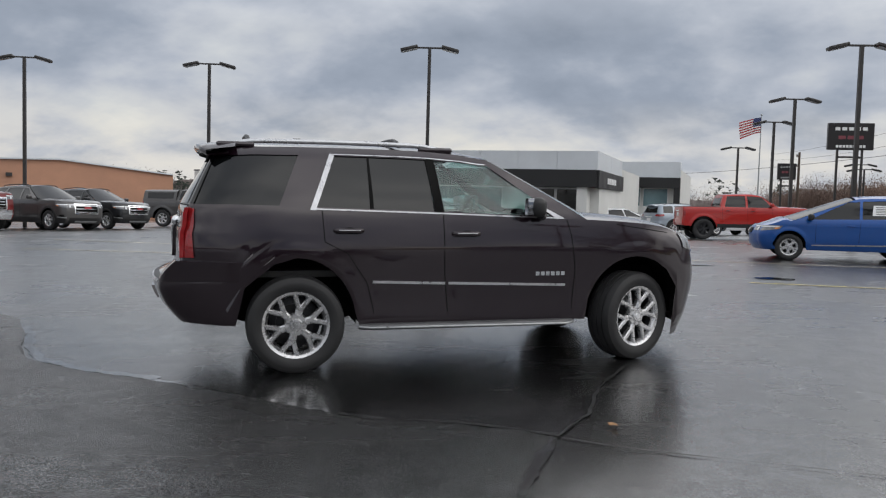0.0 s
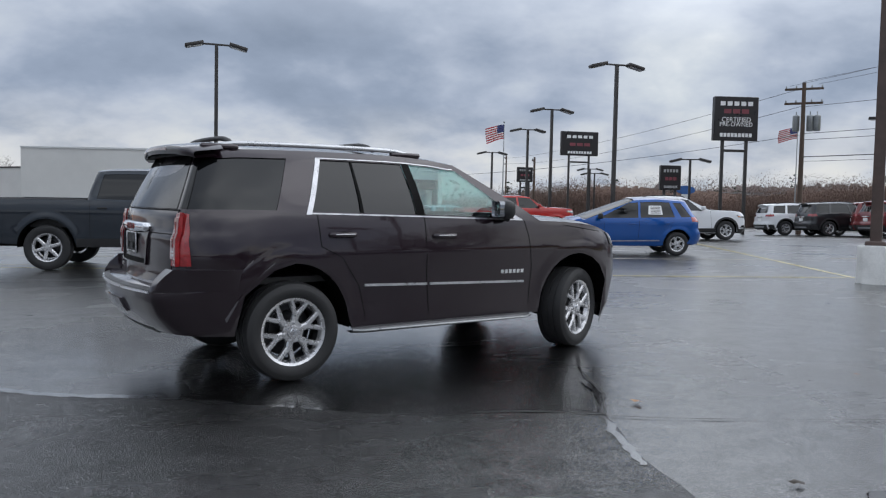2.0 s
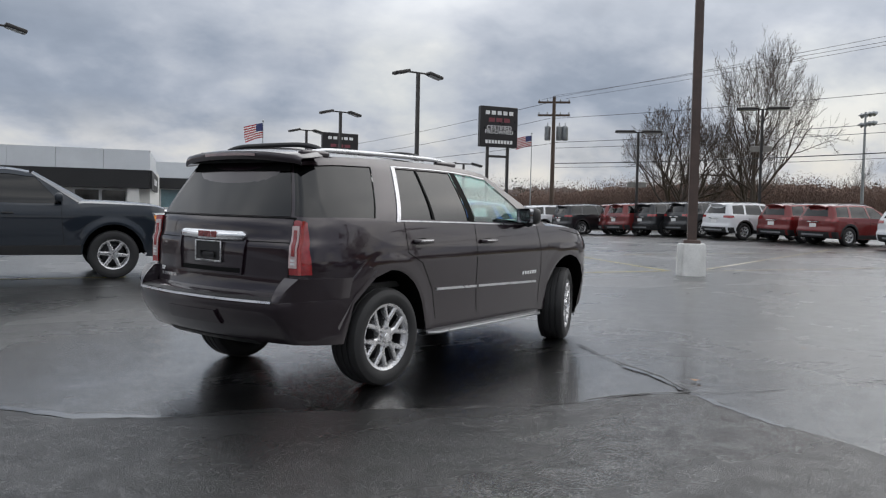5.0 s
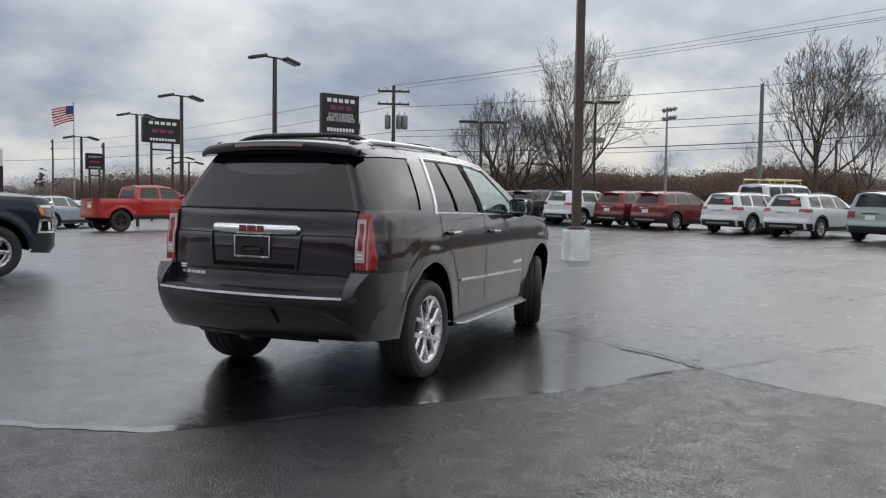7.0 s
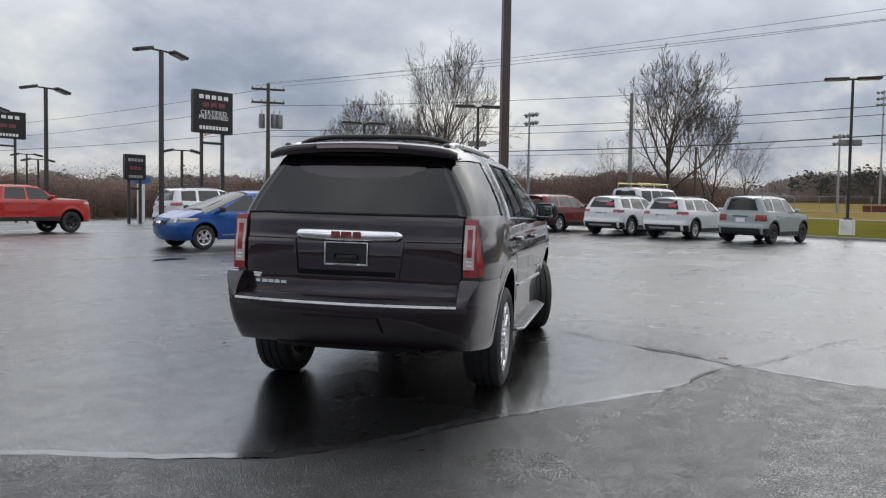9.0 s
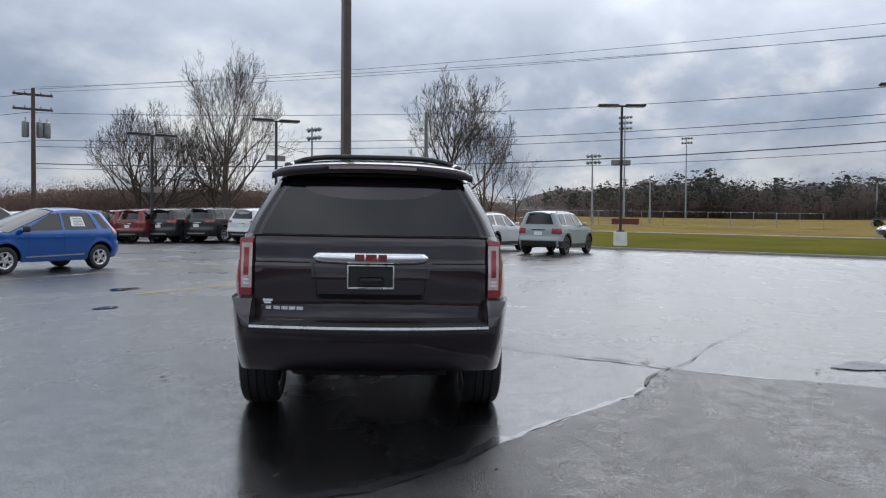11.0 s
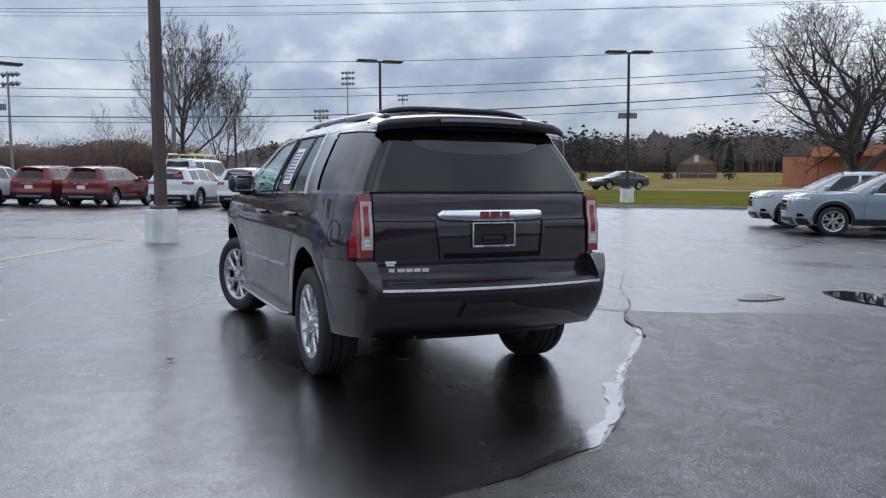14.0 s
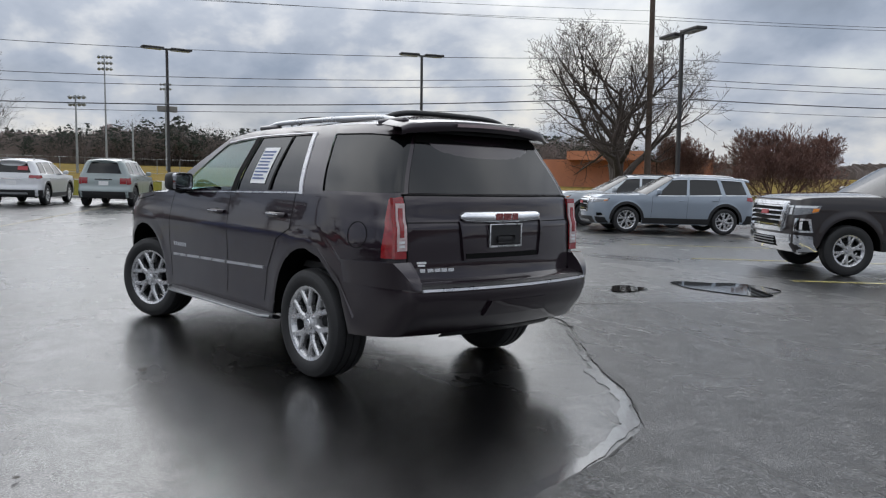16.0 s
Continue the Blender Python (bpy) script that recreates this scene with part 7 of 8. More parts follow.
def big_suv():
    root = new("sport_utility_vehicle")
    sh = Shape(BIG_SUV)
    s = BIG_SUV
    body_shell(sh, root, PLUM, 1.6, 34)
    glazing(sh, root, dict(dark=glass_dark, tint=glass_tint, wind=glass_tint, rear=glass_dark))
    undercarriage(sh, root)
    wheels(sh, root, 6, 0.27, alloy, steer=20.0, rim_f=0.675, tw=0.285, width=0.045, stem=0.54)
    for side in (1, -1):
        # chrome round the door windows, and the broad upright behind them
        bm = bm_new()
        for k in (3, 4, 5, 6):
            slab(bm, sh.panel(k, 0.004, 0.026, side, 0.006, 8, 1), (0, -side, 0), 0.012)
            slab(bm, sh.panel(k, 0.884, 0.900, side, 0.005, 8, 1), (0, -side, 0), 0.012)
        side_patch(sh, bm, [(0.105, 1.300), (0.150, 1.300), (0.318, 1.742), (0.280, 1.752)], side, 0.008, 2, 8, 0.014)
        side_patch(sh, bm, [(2.19, 1.245), (2.27, 1.245), (2.10, 1.330), (2.06, 1.330)], side, 0.006, 2, 3, 0.012)
        part("window_trim", bm, MATS["satin_trim"], root, "bright chrome window surround")
        bm = bm_new()
        slab(bm, sh.panel(5, 0.0, 0.90, side, 0.003, 3, 8), (0, -side, 0), 0.006)
        part("window_pillar", bm, gap_black, root, "gloss black pillar cover")
        bm = bm_new()
        side_patch(sh, bm, [(0.585, 1.31), (0.615, 1.31), (0.60, 1.73), (0.585, 1.73)], side, 0.0, 1, 8, 0.006)
        part("window_divider", bm, gap_black, root)
        bm = bm_new()
        slab(bm, sh.panel(0, 0.06, 0.90, side, 0.003, 5, 8), (0, -side, 0), 0.006)
        part("rear_pillar_cover", bm, glass_dark, root, "gloss black rear pillar")
        # door gaps
        for line in ([(1.235, 0.47), (1.20, 0.80), (1.19, 1.28)], [(2.34, 0.47), (2.36, 0.80), (2.32, 1.10), (2.28, 1.24)],
                     [(0.62, 0.47), (0.56, 0.72), (0.40, 0.96), (0.22, 1.05), (0.20, 1.30)], [(-0.80, 0.90), (-0.60, 0.885), (-0.46, 0.84)]):
            bm = bm_new()
            seam(sh, bm, line, side)
            part("door_gap", bm, gap_black, root)
        # handles
        for hx, hz in ((1.385, 1.118), (0.415, 1.140)):
            bm = bm_new()
            y = sh.y(hx, hz)
            tube(bm, [(hx - 0.115, side * (y + 0.006), hz), (hx - 0.095, side * (y + 0.034), hz), (hx, side * (y + 0.042), hz), (hx + 0.085, side * (y + 0.034), hz), (hx + 0.105, side * (y + 0.006), hz)], [0.016, 0.020, 0.019, 0.020, 0.016], 10)
            h = part("door_handle", bm, PLUM, root)
            bm = bm_new()
            tube(bm, [(hx - 0.09, side * (y + 0.050), hz + 0.004), (hx, side * (y + 0.058), hz + 0.004), (hx + 0.08, side * (y + 0.050), hz + 0.004)], 0.004, 6)
            part("handle_inlay", bm, MATS["satin_strip"], h)
            bm = bm_new()
            lathe(bm, [(0.0, 0.001), (0.05, 0.001), (0.055, 0.004)], 20)
            bm.transform(Matrix.Translation((hx, side * (y + 0.001), hz - 0.008)) @ Matrix.Diagonal((1.1, side, 0.62, 1)))
            part("handle_cup", bm, gap_black, h)
        # bright strip low on the doors
        for x0, x1, z0, z1 in ((0.605, 1.205, 0.728, 0.710), (1.235, 2.27, 0.710, 0.682)):
            bm = bm_new()
            side_patch(sh, bm, [(x0, z0 - 0.010), (x1, z1 - 0.010), (x1, z1 + 0.010), (x0, z0 + 0.010)], side, 0.012, 8, 1, 0.016)
            part("door_trim", bm, MATS["satin_strip"], root, "brushed bright strip")
        # name on the front door: a row of small bright bars
        bars = [(i * 0.046, 0.0, 0.034, 0.034) for i in range(6)]
        bm = bm_new()
        for bx, bz, w, h in bars:
            x = 2.0 + bx
            side_patch(sh, bm, [(x, 0.764), (x + w, 0.764), (x + w, 0.764 + h), (x, 0.764 + h)], side, 0.004, 1, 1, 0.004)
        part("door_badge", bm, chrome, root)
        # running board
        bm = bm_new()
        prof = [(0.86, 0.345), (0.99, 0.338), (1.035, 0.350), (1.045, 0.368), (1.03, 0.385), (0.86, 0.398)]
        rows = []
        for i in range(22):
            u = i / 21
            x = lerp(0.50, 2.36, u)
            e = min(1.0, u / 0.05, (1 - u) / 0.07)
            rows.append([Vector((x, side * lerp(0.88, y, 0.55 + 0.45 * e), z)) for y, z in prof])
        sheet(bm, rows)
        rb = part("running_board", bm, MATS["board_grey"], root)
        bm = bm_new()
        tube(bm, [(0.50, side * 0.99, 0.366), (0.58, side * 1.042, 0.366), (1.4, side * 1.046, 0.364), (2.26, side * 1.042, 0.360), (2.36, side * 0.98, 0.360)], 0.010, 8)
        part("board_edge", bm, MATS["skid_silver"], rb)
        bm = bm_new()
        side_patch(sh, bm, [(0.50, 0.395), (2.42, 0.385), (2.42, 0.46), (0.50, 0.47)], side, -0.012, 16, 2, 0.03)
        part("sill_cladding", bm, black_plastic, root)
        # mirror
        bm = bm_new()
        box(bm, (0.13, 0.23, 0.160), (1.97, side * 1.075, 1.345), 0.055, 4, Matrix.Rotation(side * radians(12), 3, "Z"))
        mr = part("mirror", bm, black_plastic, root)
        bm = bm_new()
        tube(bm, [(2.08, side * 0.94, 1.275), (2.04, side * 1.02, 1.262), (2.00, side * 1.06, 1.275)], [0.032, 0.028, 0.034], 8)
        part("mirror_arm", bm, black_plastic, mr)
        bm = bm_new()
        box(bm, (0.01, 0.18, 0.14), (1.903, side * 1.062, 1.347), 0.03, 3, Matrix.Rotation(side * radians(12), 3, "Z"))
        part("mirror_glass", bm, MATS["mirror_dark"], mr)
        # tail lamps: red lens round the corner, a bright inner channel
        bm = bm_new()
        side_patch(sh, bm, [(0.004, 0.925), (0.095, 0.925), (0.062, 1.300), (0.004, 1.315)], side, 0.012, 10, 8, 0.03, from_rear=True)
        yb = 0.845
        rear_patch(sh, bm, *sorted((side * 0.80, side * 0.885)), 0.925, 1.31, 0.012, 4, 8, 0.03)
        tl = part("tail_lamp", bm, red_lens, root, "red tail lamp with a bright inner channel")
        bm = bm_new()
        rear_patch(sh, bm, *sorted((side * 0.800, side * 0.872)), 0.975, 1.275, 0.019, 4, 6, 0.01)
        part("inner_lens", bm, MATS["pale_lens"], tl)
        bm = bm_new()
        rear_patch(sh, bm, *sorted((side * 0.822, side * 0.855)), 1.06, 1.245, 0.023, 3, 5, 0.01)
        part("red_core", bm, red_lens, tl)
        bm = bm_new()
        for zc in (1.005, 1.030):
            rear_patch(sh, bm, *sorted((side * 0.818, side * 0.858)), zc - 0.008, zc + 0.008, 0.024, 3, 1, 0.01)
        part("clear_lens", bm, MATS["lamp_white"], tl)
        # headlamp
        bm = bm_new()
        side_patch(sh, bm, [(0.17, 1.00), (0.003, 0.94), (0.003, 1.10), (0.15, 1.12)], side, 0.010, 10, 5, 0.03, from_front=True)
        front_patch(sh, bm, *sorted((side * 0.50, side * 0.72)), 0.94, 1.12, 0.010, 6, 4, 0.03)
        part("headlamp", bm, white_lens, root)
        # roof rail
        bm = bm_new()
        pts, rad = [], []
        for i in range(19):
            u = i / 18
            x = lerp(-0.55, 1.30, u)
            e = math.sin(math.pi * min(1, min(u, 1 - u) / 0.14) / 2)
            pts.append((x, side * (0.600 if x > -0.4 else 0.590), sh.rail(x) + 0.022 + 0.026 * e))
            rad.append(0.020)
        tube(bm, pts, rad, 10)
        rr = part("roof_rail", bm, MATS["rail_silver"], root, "satin silver roof rail")
        for xf in (-0.46, 1.20):
            bm = bm_new()
            box(bm, (0.30, 0.055, 0.045), (xf, side * 0.600, sh.rail(xf) + 0.026), 0.020, 3)
            part("rail_foot", bm, PLUM, rr)
        # mud edge behind the front wheel and the rear bumper's flank crease
        bm = bm_new()
        rows = []
        for j in range(5):
            v = j / 4
            z = lerp(0.74, 0.905, v)
            row = []
            for i in range(15):
                u = i / 14
                if u < 0.3:
                    yy = lerp(0.79, sh.hw(z) - 0.17, u / 0.3)
                    row.append(Vector((sh.rear_x(yy, 0.74) + 0.12 * v ** 1.7 - 0.006, side * yy, z)))
                else:
                    x = lerp(sh.xr(0.74) + 0.12 * v ** 1.7 - 0.006, -0.46, ((u - 0.3) / 0.7) ** 1.5)
                    zz = z - 0.02 * max(0, v - 0.8) * 5 * (u - 0.3)
                    row.append(Vector((x, side * (sh.hw(z) - sh.tuck(x - sh.xr(0.74), sh.rr, sh.cr) + 0.007 - 0.006 * u), zz)))
            rows.append(row)
        slab(bm, rows, (1.0, -0.15 * side, 0), 0.12)
        part("bumper_corner", bm, PLUM, root)
    # cross bars
    for xb in (-0.38, 0.86):
        bm = bm_new()
        n = 14
        tube(bm, [(xb + 0.02 * abs(2 * i / n - 1), lerp(-0.60, 0.60, i / n), 1.840 + 0.058 * (1 - abs(2 * i / n - 1) ** 5)) for i in range(n + 1)], 0.020, 10)
        part("cross_bar", bm, black_plastic, root, "black roof cross bar")
    bm = bm_new()
    rows = []
    zb, zt = sh.on_line(0, 0)[1], sh.on_line(0, 1)[1]
    for z in (1.675, 1.70, 1.73, 1.765):
        x, full = sh.cab(z), sh.y(sh.cab(z), z)
        b = sh.br * (1 - 0.8 * min(1, (z - zb) / (zt - zb)))
        rows.append([Vector((x - 0.014 - b * (1 - (0.965 * q) ** 2), full * 0.965 * q, z)) for q in [k / 8 - 1 for k in range(17)]])
    slab(bm, rows, (1, 0, 0), 0.006)
    part("glass_header", bm, under, root, "dull black band above the rear glass")
    # spoiler with the high brake lamp
    bm = bm_new()
    rows = []
    for vx, drop in ((0.0, -0.004), (0.45, 0.002), (0.85, 0.004), (0.97, 0.010), (1.0, 0.024), (0.985, 0.060), (0.95, 0.074), (0.55, 0.070), (0.2, 0.066)):
        row = []
        for q in [k / 12 - 1 for k in range(25)]:
            c = 1 - abs(q) ** 2.6
            e = max(0.0, abs(q) - 0.86) / 0.14
            x = lerp(-0.46, -0.80 + 0.085 * q * q + 0.03 * e, vx)
            z = lerp(1.812, 1.792, vx) + 0.056 * c * (1 - 0.22 * vx) - drop * (1 - 0.25 * e) - 0.022 * e * e
            row.append(Vector((x, 0.700 * q, z)))
        rows.append(row)
    sheet(bm, rows)
    sp = part("rear_spoiler", bm, PLUM, root)
    bm = bm_new()
    n = 12
    slab(bm, [[Vector((-0.803 + 0.085 * (q * 0.30 / 0.70) ** 2, 0.30 * q, z - 0.006 * q * q)) for q in [2 * i / n - 1 for i in range(n + 1)]] for z in (1.792, 1.812)], (1, 0, 0), 0.02)
    part("high_brake_lamp", bm, MATS["brake_strip"], sp)
    bm = bm_new()
    slab(bm, [[Vector((lerp(-0.58, -0.71, v) - 0.05 * (1 - q * q) * v, 0.60 * q, lerp(1.745, 1.738, v))) for q in [k / 6 - 1 for k in range(13)]] for v in (0, 0.5, 1)], (0, 0, 1), 0.02)
    part("spoiler_underside", bm, gap_black, sp)
    # tailgate: gaps, chrome bar, recess with plate frame, bumper strip
    bm = bm_new()
    for k in (1, -1):
        rear_patch(sh, bm, *sorted((k * 0.783, k * 0.792)), 0.79, 1.33, 0.003, 1, 8, 0.004)
    rear_patch(sh, bm, -0.80, 0.80, 1.325, 1.334, 0.003, 14, 1, 0.004)
    part("tailgate_gap", bm, gap_black, root)
    # slot under the recess; dark strips beside the chrome bar paint the crease's shade
    for k in (1, -1):
        bm = bm_new()
        rear_patch(sh, bm, *sorted((k * 0.41, k * 0.778)), 1.150, 1.155, 0.003, 6, 1, 0.004)
        part("tailgate_crease", bm, gap_black, root)
    bm = bm_new()
    rear_patch(sh, bm, -0.375, 0.375, 0.90, 1.155, 0.004, 10, 4, 0.01, -0.40, 0.40)
    rec = part("plate_recess", bm, PLUM, root)
    bm = bm_new()
    rear_patch(sh, bm, -0.36, 0.36, 0.900, 0.912, 0.020, 10, 1, 0.02)
    for k in (1, -1):
        rear_patch(sh, bm, *sorted((k * 0.355, k * 0.372)), 0.900, 1.16, 0.018, 1, 4, 0.02, *sorted((k * 0.385, k * 0.402)))
    part("recess_lip", bm, PLUM, rec)
    # dark strip stands in for the shade inside the handle slot
    bm = bm_new()
    rear_patch(sh, bm, -0.345, 0.345, 0.913, 0.945, 0.010, 10, 1, 0.01)
    part("handle_shadow", bm, gap_black, rec)
    bm = bm_new()
    rows = []
    for j in range(10):
        a = math.pi * j / 9
        row = []
        for q in [k / 14 - 1 for k in range(29)]:
            e = (1 - max(0.0, abs(q) - 0.90) ** 2 / 0.0101) ** 0.5 if abs(q) > 0.90 else 1.0
            e = max(0.25, e)
            hh = 0.043 * e * (1 - 0.16 * q * q)
            row.append(Vector((sh.rear_x(q * 0.385, 1.19) - 0.010 - 0.036 * math.sin(a) * e, q * 0.385, 1.188 - hh * math.cos(a) - 0.006 * (1 - q * q))))
        rows.append(row)
    slab(bm, rows, (1, 0, 0), 0.015)
    cb = part("chrome_bar", bm, MATS["bright_chrome"], root, "broad chrome bar across the tailgate")
    bm = bm_new()
    for k, (w, xx) in enumerate(((0.064, 0.075), (0.074, -0.002), (0.058, -0.078))):
        box(bm, (0.008, w, 0.046), (sh.rear_x(xx, 1.19) - 0.046, xx, 1.19), 0.003, 1)
    part("emblem", bm, MATS["emblem_red"], cb, "red emblem blocks")
    # licence plate frame, empty
    bm = bm_new()
    xp = sh.rear_x(0.0, 1.06) - 0.016
    for sy, sz, py, pz in ((0.312, 0.009, 0, 1.137), (0.312, 0.013, 0, 0.987), (0.009, 0.158, 0.152, 1.062), (0.009, 0.158, -0.152, 1.062)):
        box(bm, (0.012, sy, sz), (xp, py, pz), 0.003, 1)
    pf = part("plate_frame", bm, MATS["frame_grey"], root, "white plate frame with no plate in it")
    bm = bm_new()
    box(bm, (0.006, 0.29, 0.145), (xp + 0.008, 0, 1.062), 0.002, 1)
    box(bm, (0.010, 0.17, 0.055), (xp + 0.004, 0, 1.035), 0.02, 2)
    part("plate_backing", bm, black_plastic, pf)
    bm = bm_new()
    for k in range(9):
        box(bm, (0.002, 0.013, 0.011), (xp - 0.0065, -0.075 + 0.019 * k, 0.985))
    part("frame_writing", bm, MATS["ink_grey"], pf)
    # bumper strip and pads
    bm = bm_new()
    rear_patch(sh, bm, -0.79, 0.79, 0.730, 0.746, 0.014, 18, 2, 0.02)
    part("bumper_strip", bm, MATS["satin_strip"], root, "bright strip along the rear bumper")
    bm = bm_new()
    rear_patch(sh, bm, -0.80, 0.80, 0.750, 0.776, 0.004, 18, 2, 0.10)
    part("bumper_step", bm, MATS["step_black"], root)
    bm = bm_new()
    rear_patch(sh, bm, -0.30, 0.30, 0.545, 0.645, 0.024, 10, 3, 0.03, -0.27, 0.27)
    part("hitch_cover", bm, PLUM, root)
    bm = bm_new()
    rear_patch(sh, bm, -0.52, 0.52, 0.395, 0.43, 0.006, 12, 2, 0.02)
    part("lower_valance", bm, black_plastic, root)
    # model name and dealer mark on the tailgate, as bars
    bm = bm_new()
    for k in range(5):
        w = 0.044 if k != 0 else 0.036
        y0 = 0.70 - k * 0.052
        rear_patch(sh, bm, y0 - w, y0, 0.834, 0.856, 0.006, 1, 1, 0.006)
    part("model_badge", bm, alloy, root)
    bm = bm_new()
    rear_patch(sh, bm, 0.665, 0.715, 0.872, 0.884, 0.006, 1, 1, 0.004)
    rear_patch(sh, bm, 0.655, 0.722, 0.888, 0.902, 0.006, 1, 1, 0.004)
    part("dealer_mark", bm, sign_white, root)
    # rear wiper, antenna fin
    bm = bm_new()
    box(bm, (0.16, 0.05, 0.055), (0.10, 0.0, 1.885), 0.02, 2)
    for v in bm.verts:
        if v.co.z > 1.89:
            v.co.x = 0.05 + (v.co.x - 0.05) * 0.5
            v.co.y *= 0.4
    part("antenna_fin", bm, PLUM, root)
    # front: grille, bumper
    bm = bm_new()
    front_patch(sh, bm, -0.48, 0.48, 0.62, 1.08, 0.008, 12, 4, 0.03)
    gr = part("grille", bm, gap_black, root)
    for k in range(4):
        z = 0.68 + 0.105 * k
        bm = bm_new()
        front_patch(sh, bm, -0.46, 0.46, z, z + 0.035, 0.03, 12, 1, 0.02)
        part("grille_bar", bm, chrome, gr)
    bm = bm_new()
    front_patch(sh, bm, -0.52, 0.52, 1.06, 1.11, 0.035, 12, 1, 0.03)
    part("grille_surround", bm, chrome, gr)
    bm = bm_new()
    front_patch(sh, bm, -0.66, 0.66, 0.26, 0.55, 0.012, 12, 3, 0.03)
    part("front_valance", bm, black_plastic, root)
    bm = bm_new()
    seam(sh, bm, [(2.75, 1.20), (3.25, 1.13)], 1), seam(sh, bm, [(2.75, 1.20), (3.25, 1.13)], -1)
    part("hood_gap", bm, gap_black, root)
    # fuel door on the left flank
    bm = bm_new()
    n = 24
    for i in range(n):
        a0, a1 = 2 * math.pi * i / n, 2 * math.pi * (i + 1) / n
        seam(sh, bm, [(-0.56 + 0.085 * math.cos(a0), 1.06 + 0.085 * math.sin(a0)), (-0.56 + 0.085 * math.cos(a1), 1.06 + 0.085 * math.sin(a1))], 1, 0.005)
    part("fuel_door", bm, gap_black, root)
    # price sheet inside the left rear door window
    bm = bm_new()
    side_patch(sh, bm, [(0.70, 1.36), (0.93, 1.36), (0.93, 1.64), (0.70, 1.64)], 1, -0.004, 2, 4, 0.002)
    st = part("window_sheet", bm, sign_white, root, "white paper sheet in the window")
    rnd = random.Random(3)
    for k in range(9):
        bm = bm_new()
        z = 1.60 - 0.026 * k
        x0 = 0.715 + rnd.uniform(0, 0.06)
        side_patch(sh, bm, [(x0, z), (0.915, z), (0.915, z + 0.013), (x0, z + 0.013)], 1, -0.001, 1, 1, 0.001)
        part("sheet_writing", bm, MATS["ink_blue"], st)
    # cabin
    bm = bm_new()
    box(bm, (3.0, 1.6, 0.05), (1.0, 0, 0.78))
    box(bm, (0.45, 1.62, 0.30), (2.12, 0, 1.10), 0.08, 2)
    box(bm, (0.9, 0.30, 0.28), (1.5, 0, 0.92), 0.05, 2)
    part("cabin_trim", bm, MATS["cabin_grey"], root)
    for y in (0.40, -0.40):
        bm = bm_new()
        box(bm, (0.52, 0.52, 0.18), (1.42, y, 0.94), 0.06, 3)
        box(bm, (0.16, 0.52, 0.66), (1.10, y, 1.25), 0.06, 3, Matrix.Rotation(radians(-14), 3, "Y"))
        box(bm, (0.10, 0.28, 0.17), (1.00, y, 1.65), 0.045, 3, Matrix.Rotation(radians(-10), 3, "Y"))
        part("front_seat", bm, cloth, root)
        bm = bm_new()
        box(bm, (0.52, 0.56, 0.18), (0.50, y, 0.94), 0.06, 3)
        box(bm, (0.16, 0.56, 0.60), (0.16, y, 1.22), 0.06, 3, Matrix.Rotation(radians(-16), 3, "Y"))
        box(bm, (0.10, 0.26, 0.16), (0.06, y, 1.60), 0.045, 3)
        part("rear_seat", bm, cloth, root)
    bm = bm_new()
    n = 20
    tube(bm, [(1.80 + 0.075 * math.sin(2 * math.pi * i / n), 0.40 + 0.185 * math.cos(2 * math.pi * i / n), 1.25 + 0.17 * math.sin(2 * math.pi * i / n)) for i in range(n + 1)], 0.016, 8, caps=False)
    box(bm, (0.05, 0.12, 0.10), (1.81, 0.40, 1.25), 0.02, 2)
    tube(bm, [(1.80, 0.22, 1.25), (1.80, 0.58, 1.25)], 0.014, 6)
    part("steering_wheel", bm, cloth, root)
    return finish(root, "sport_utility_vehicle", "large dark plum sport utility vehicle, wet, its front wheels turned", at_ground(-1.386, 7.172, 15.0), "car", "")


plain("pale_lens", (0.55, 0.42, 0.42), 0.10, 0, 0.25, 30.0, 0.1, 160.0, coat=1.0)
plain("bright_chrome", (0.80, 0.81, 0.83), 0.05, 1.0, 0.10, 8.0, 0.0)
plain("satin_trim", (0.50, 0.50, 0.52), 0.30, 0.9, 0.2, 8.0, 0.03)
plain("mirror_dark", (0.25, 0.26, 0.28), 0.05, 1.0, 0.1, 8.0, 0.0)
plain("satin_strip", (0.62, 0.62, 0.64), 0.32, 0.9, 0.2, 8.0, 0.05)
plain("emblem_red", (0.22, 0.045, 0.045), 0.25, 0.3, 0.2, 20.0, 0.02, coat=0.5)
plain("frame_grey", (0.60, 0.60, 0.61), 0.30, 0.5, 0.2, 20.0, 0.02)
plain("board_grey", (0.10, 0.10, 0.105), 0.45, 0.3, 0.25, 8.0, 0.2, 90.0)
plain("rail_silver", (0.55, 0.56, 0.58), 0.30, 0.8, 0.15, 6.0, 0.05)
plain("brake_strip", (0.24, 0.17, 0.18), 0.15, 0, 0.2, 20.0, 0.1, coat=1.0)
plain("ink_grey", (0.10, 0.10, 0.10), 0.6, 0, 0.2, 20.0, 0.0)
plain("ink_blue", (0.10, 0.14, 0.28), 0.6, 0, 0.3, 20.0, 0.0)
plain("step_black", (0.012, 0.011, 0.012), 0.45, 0, 0.3, 10.0, 0.3, 120.0)
plain("cabin_grey", (0.03, 0.029, 0.028), 0.6, 0, 0.25, 10.0, 0.15)
big_suv()

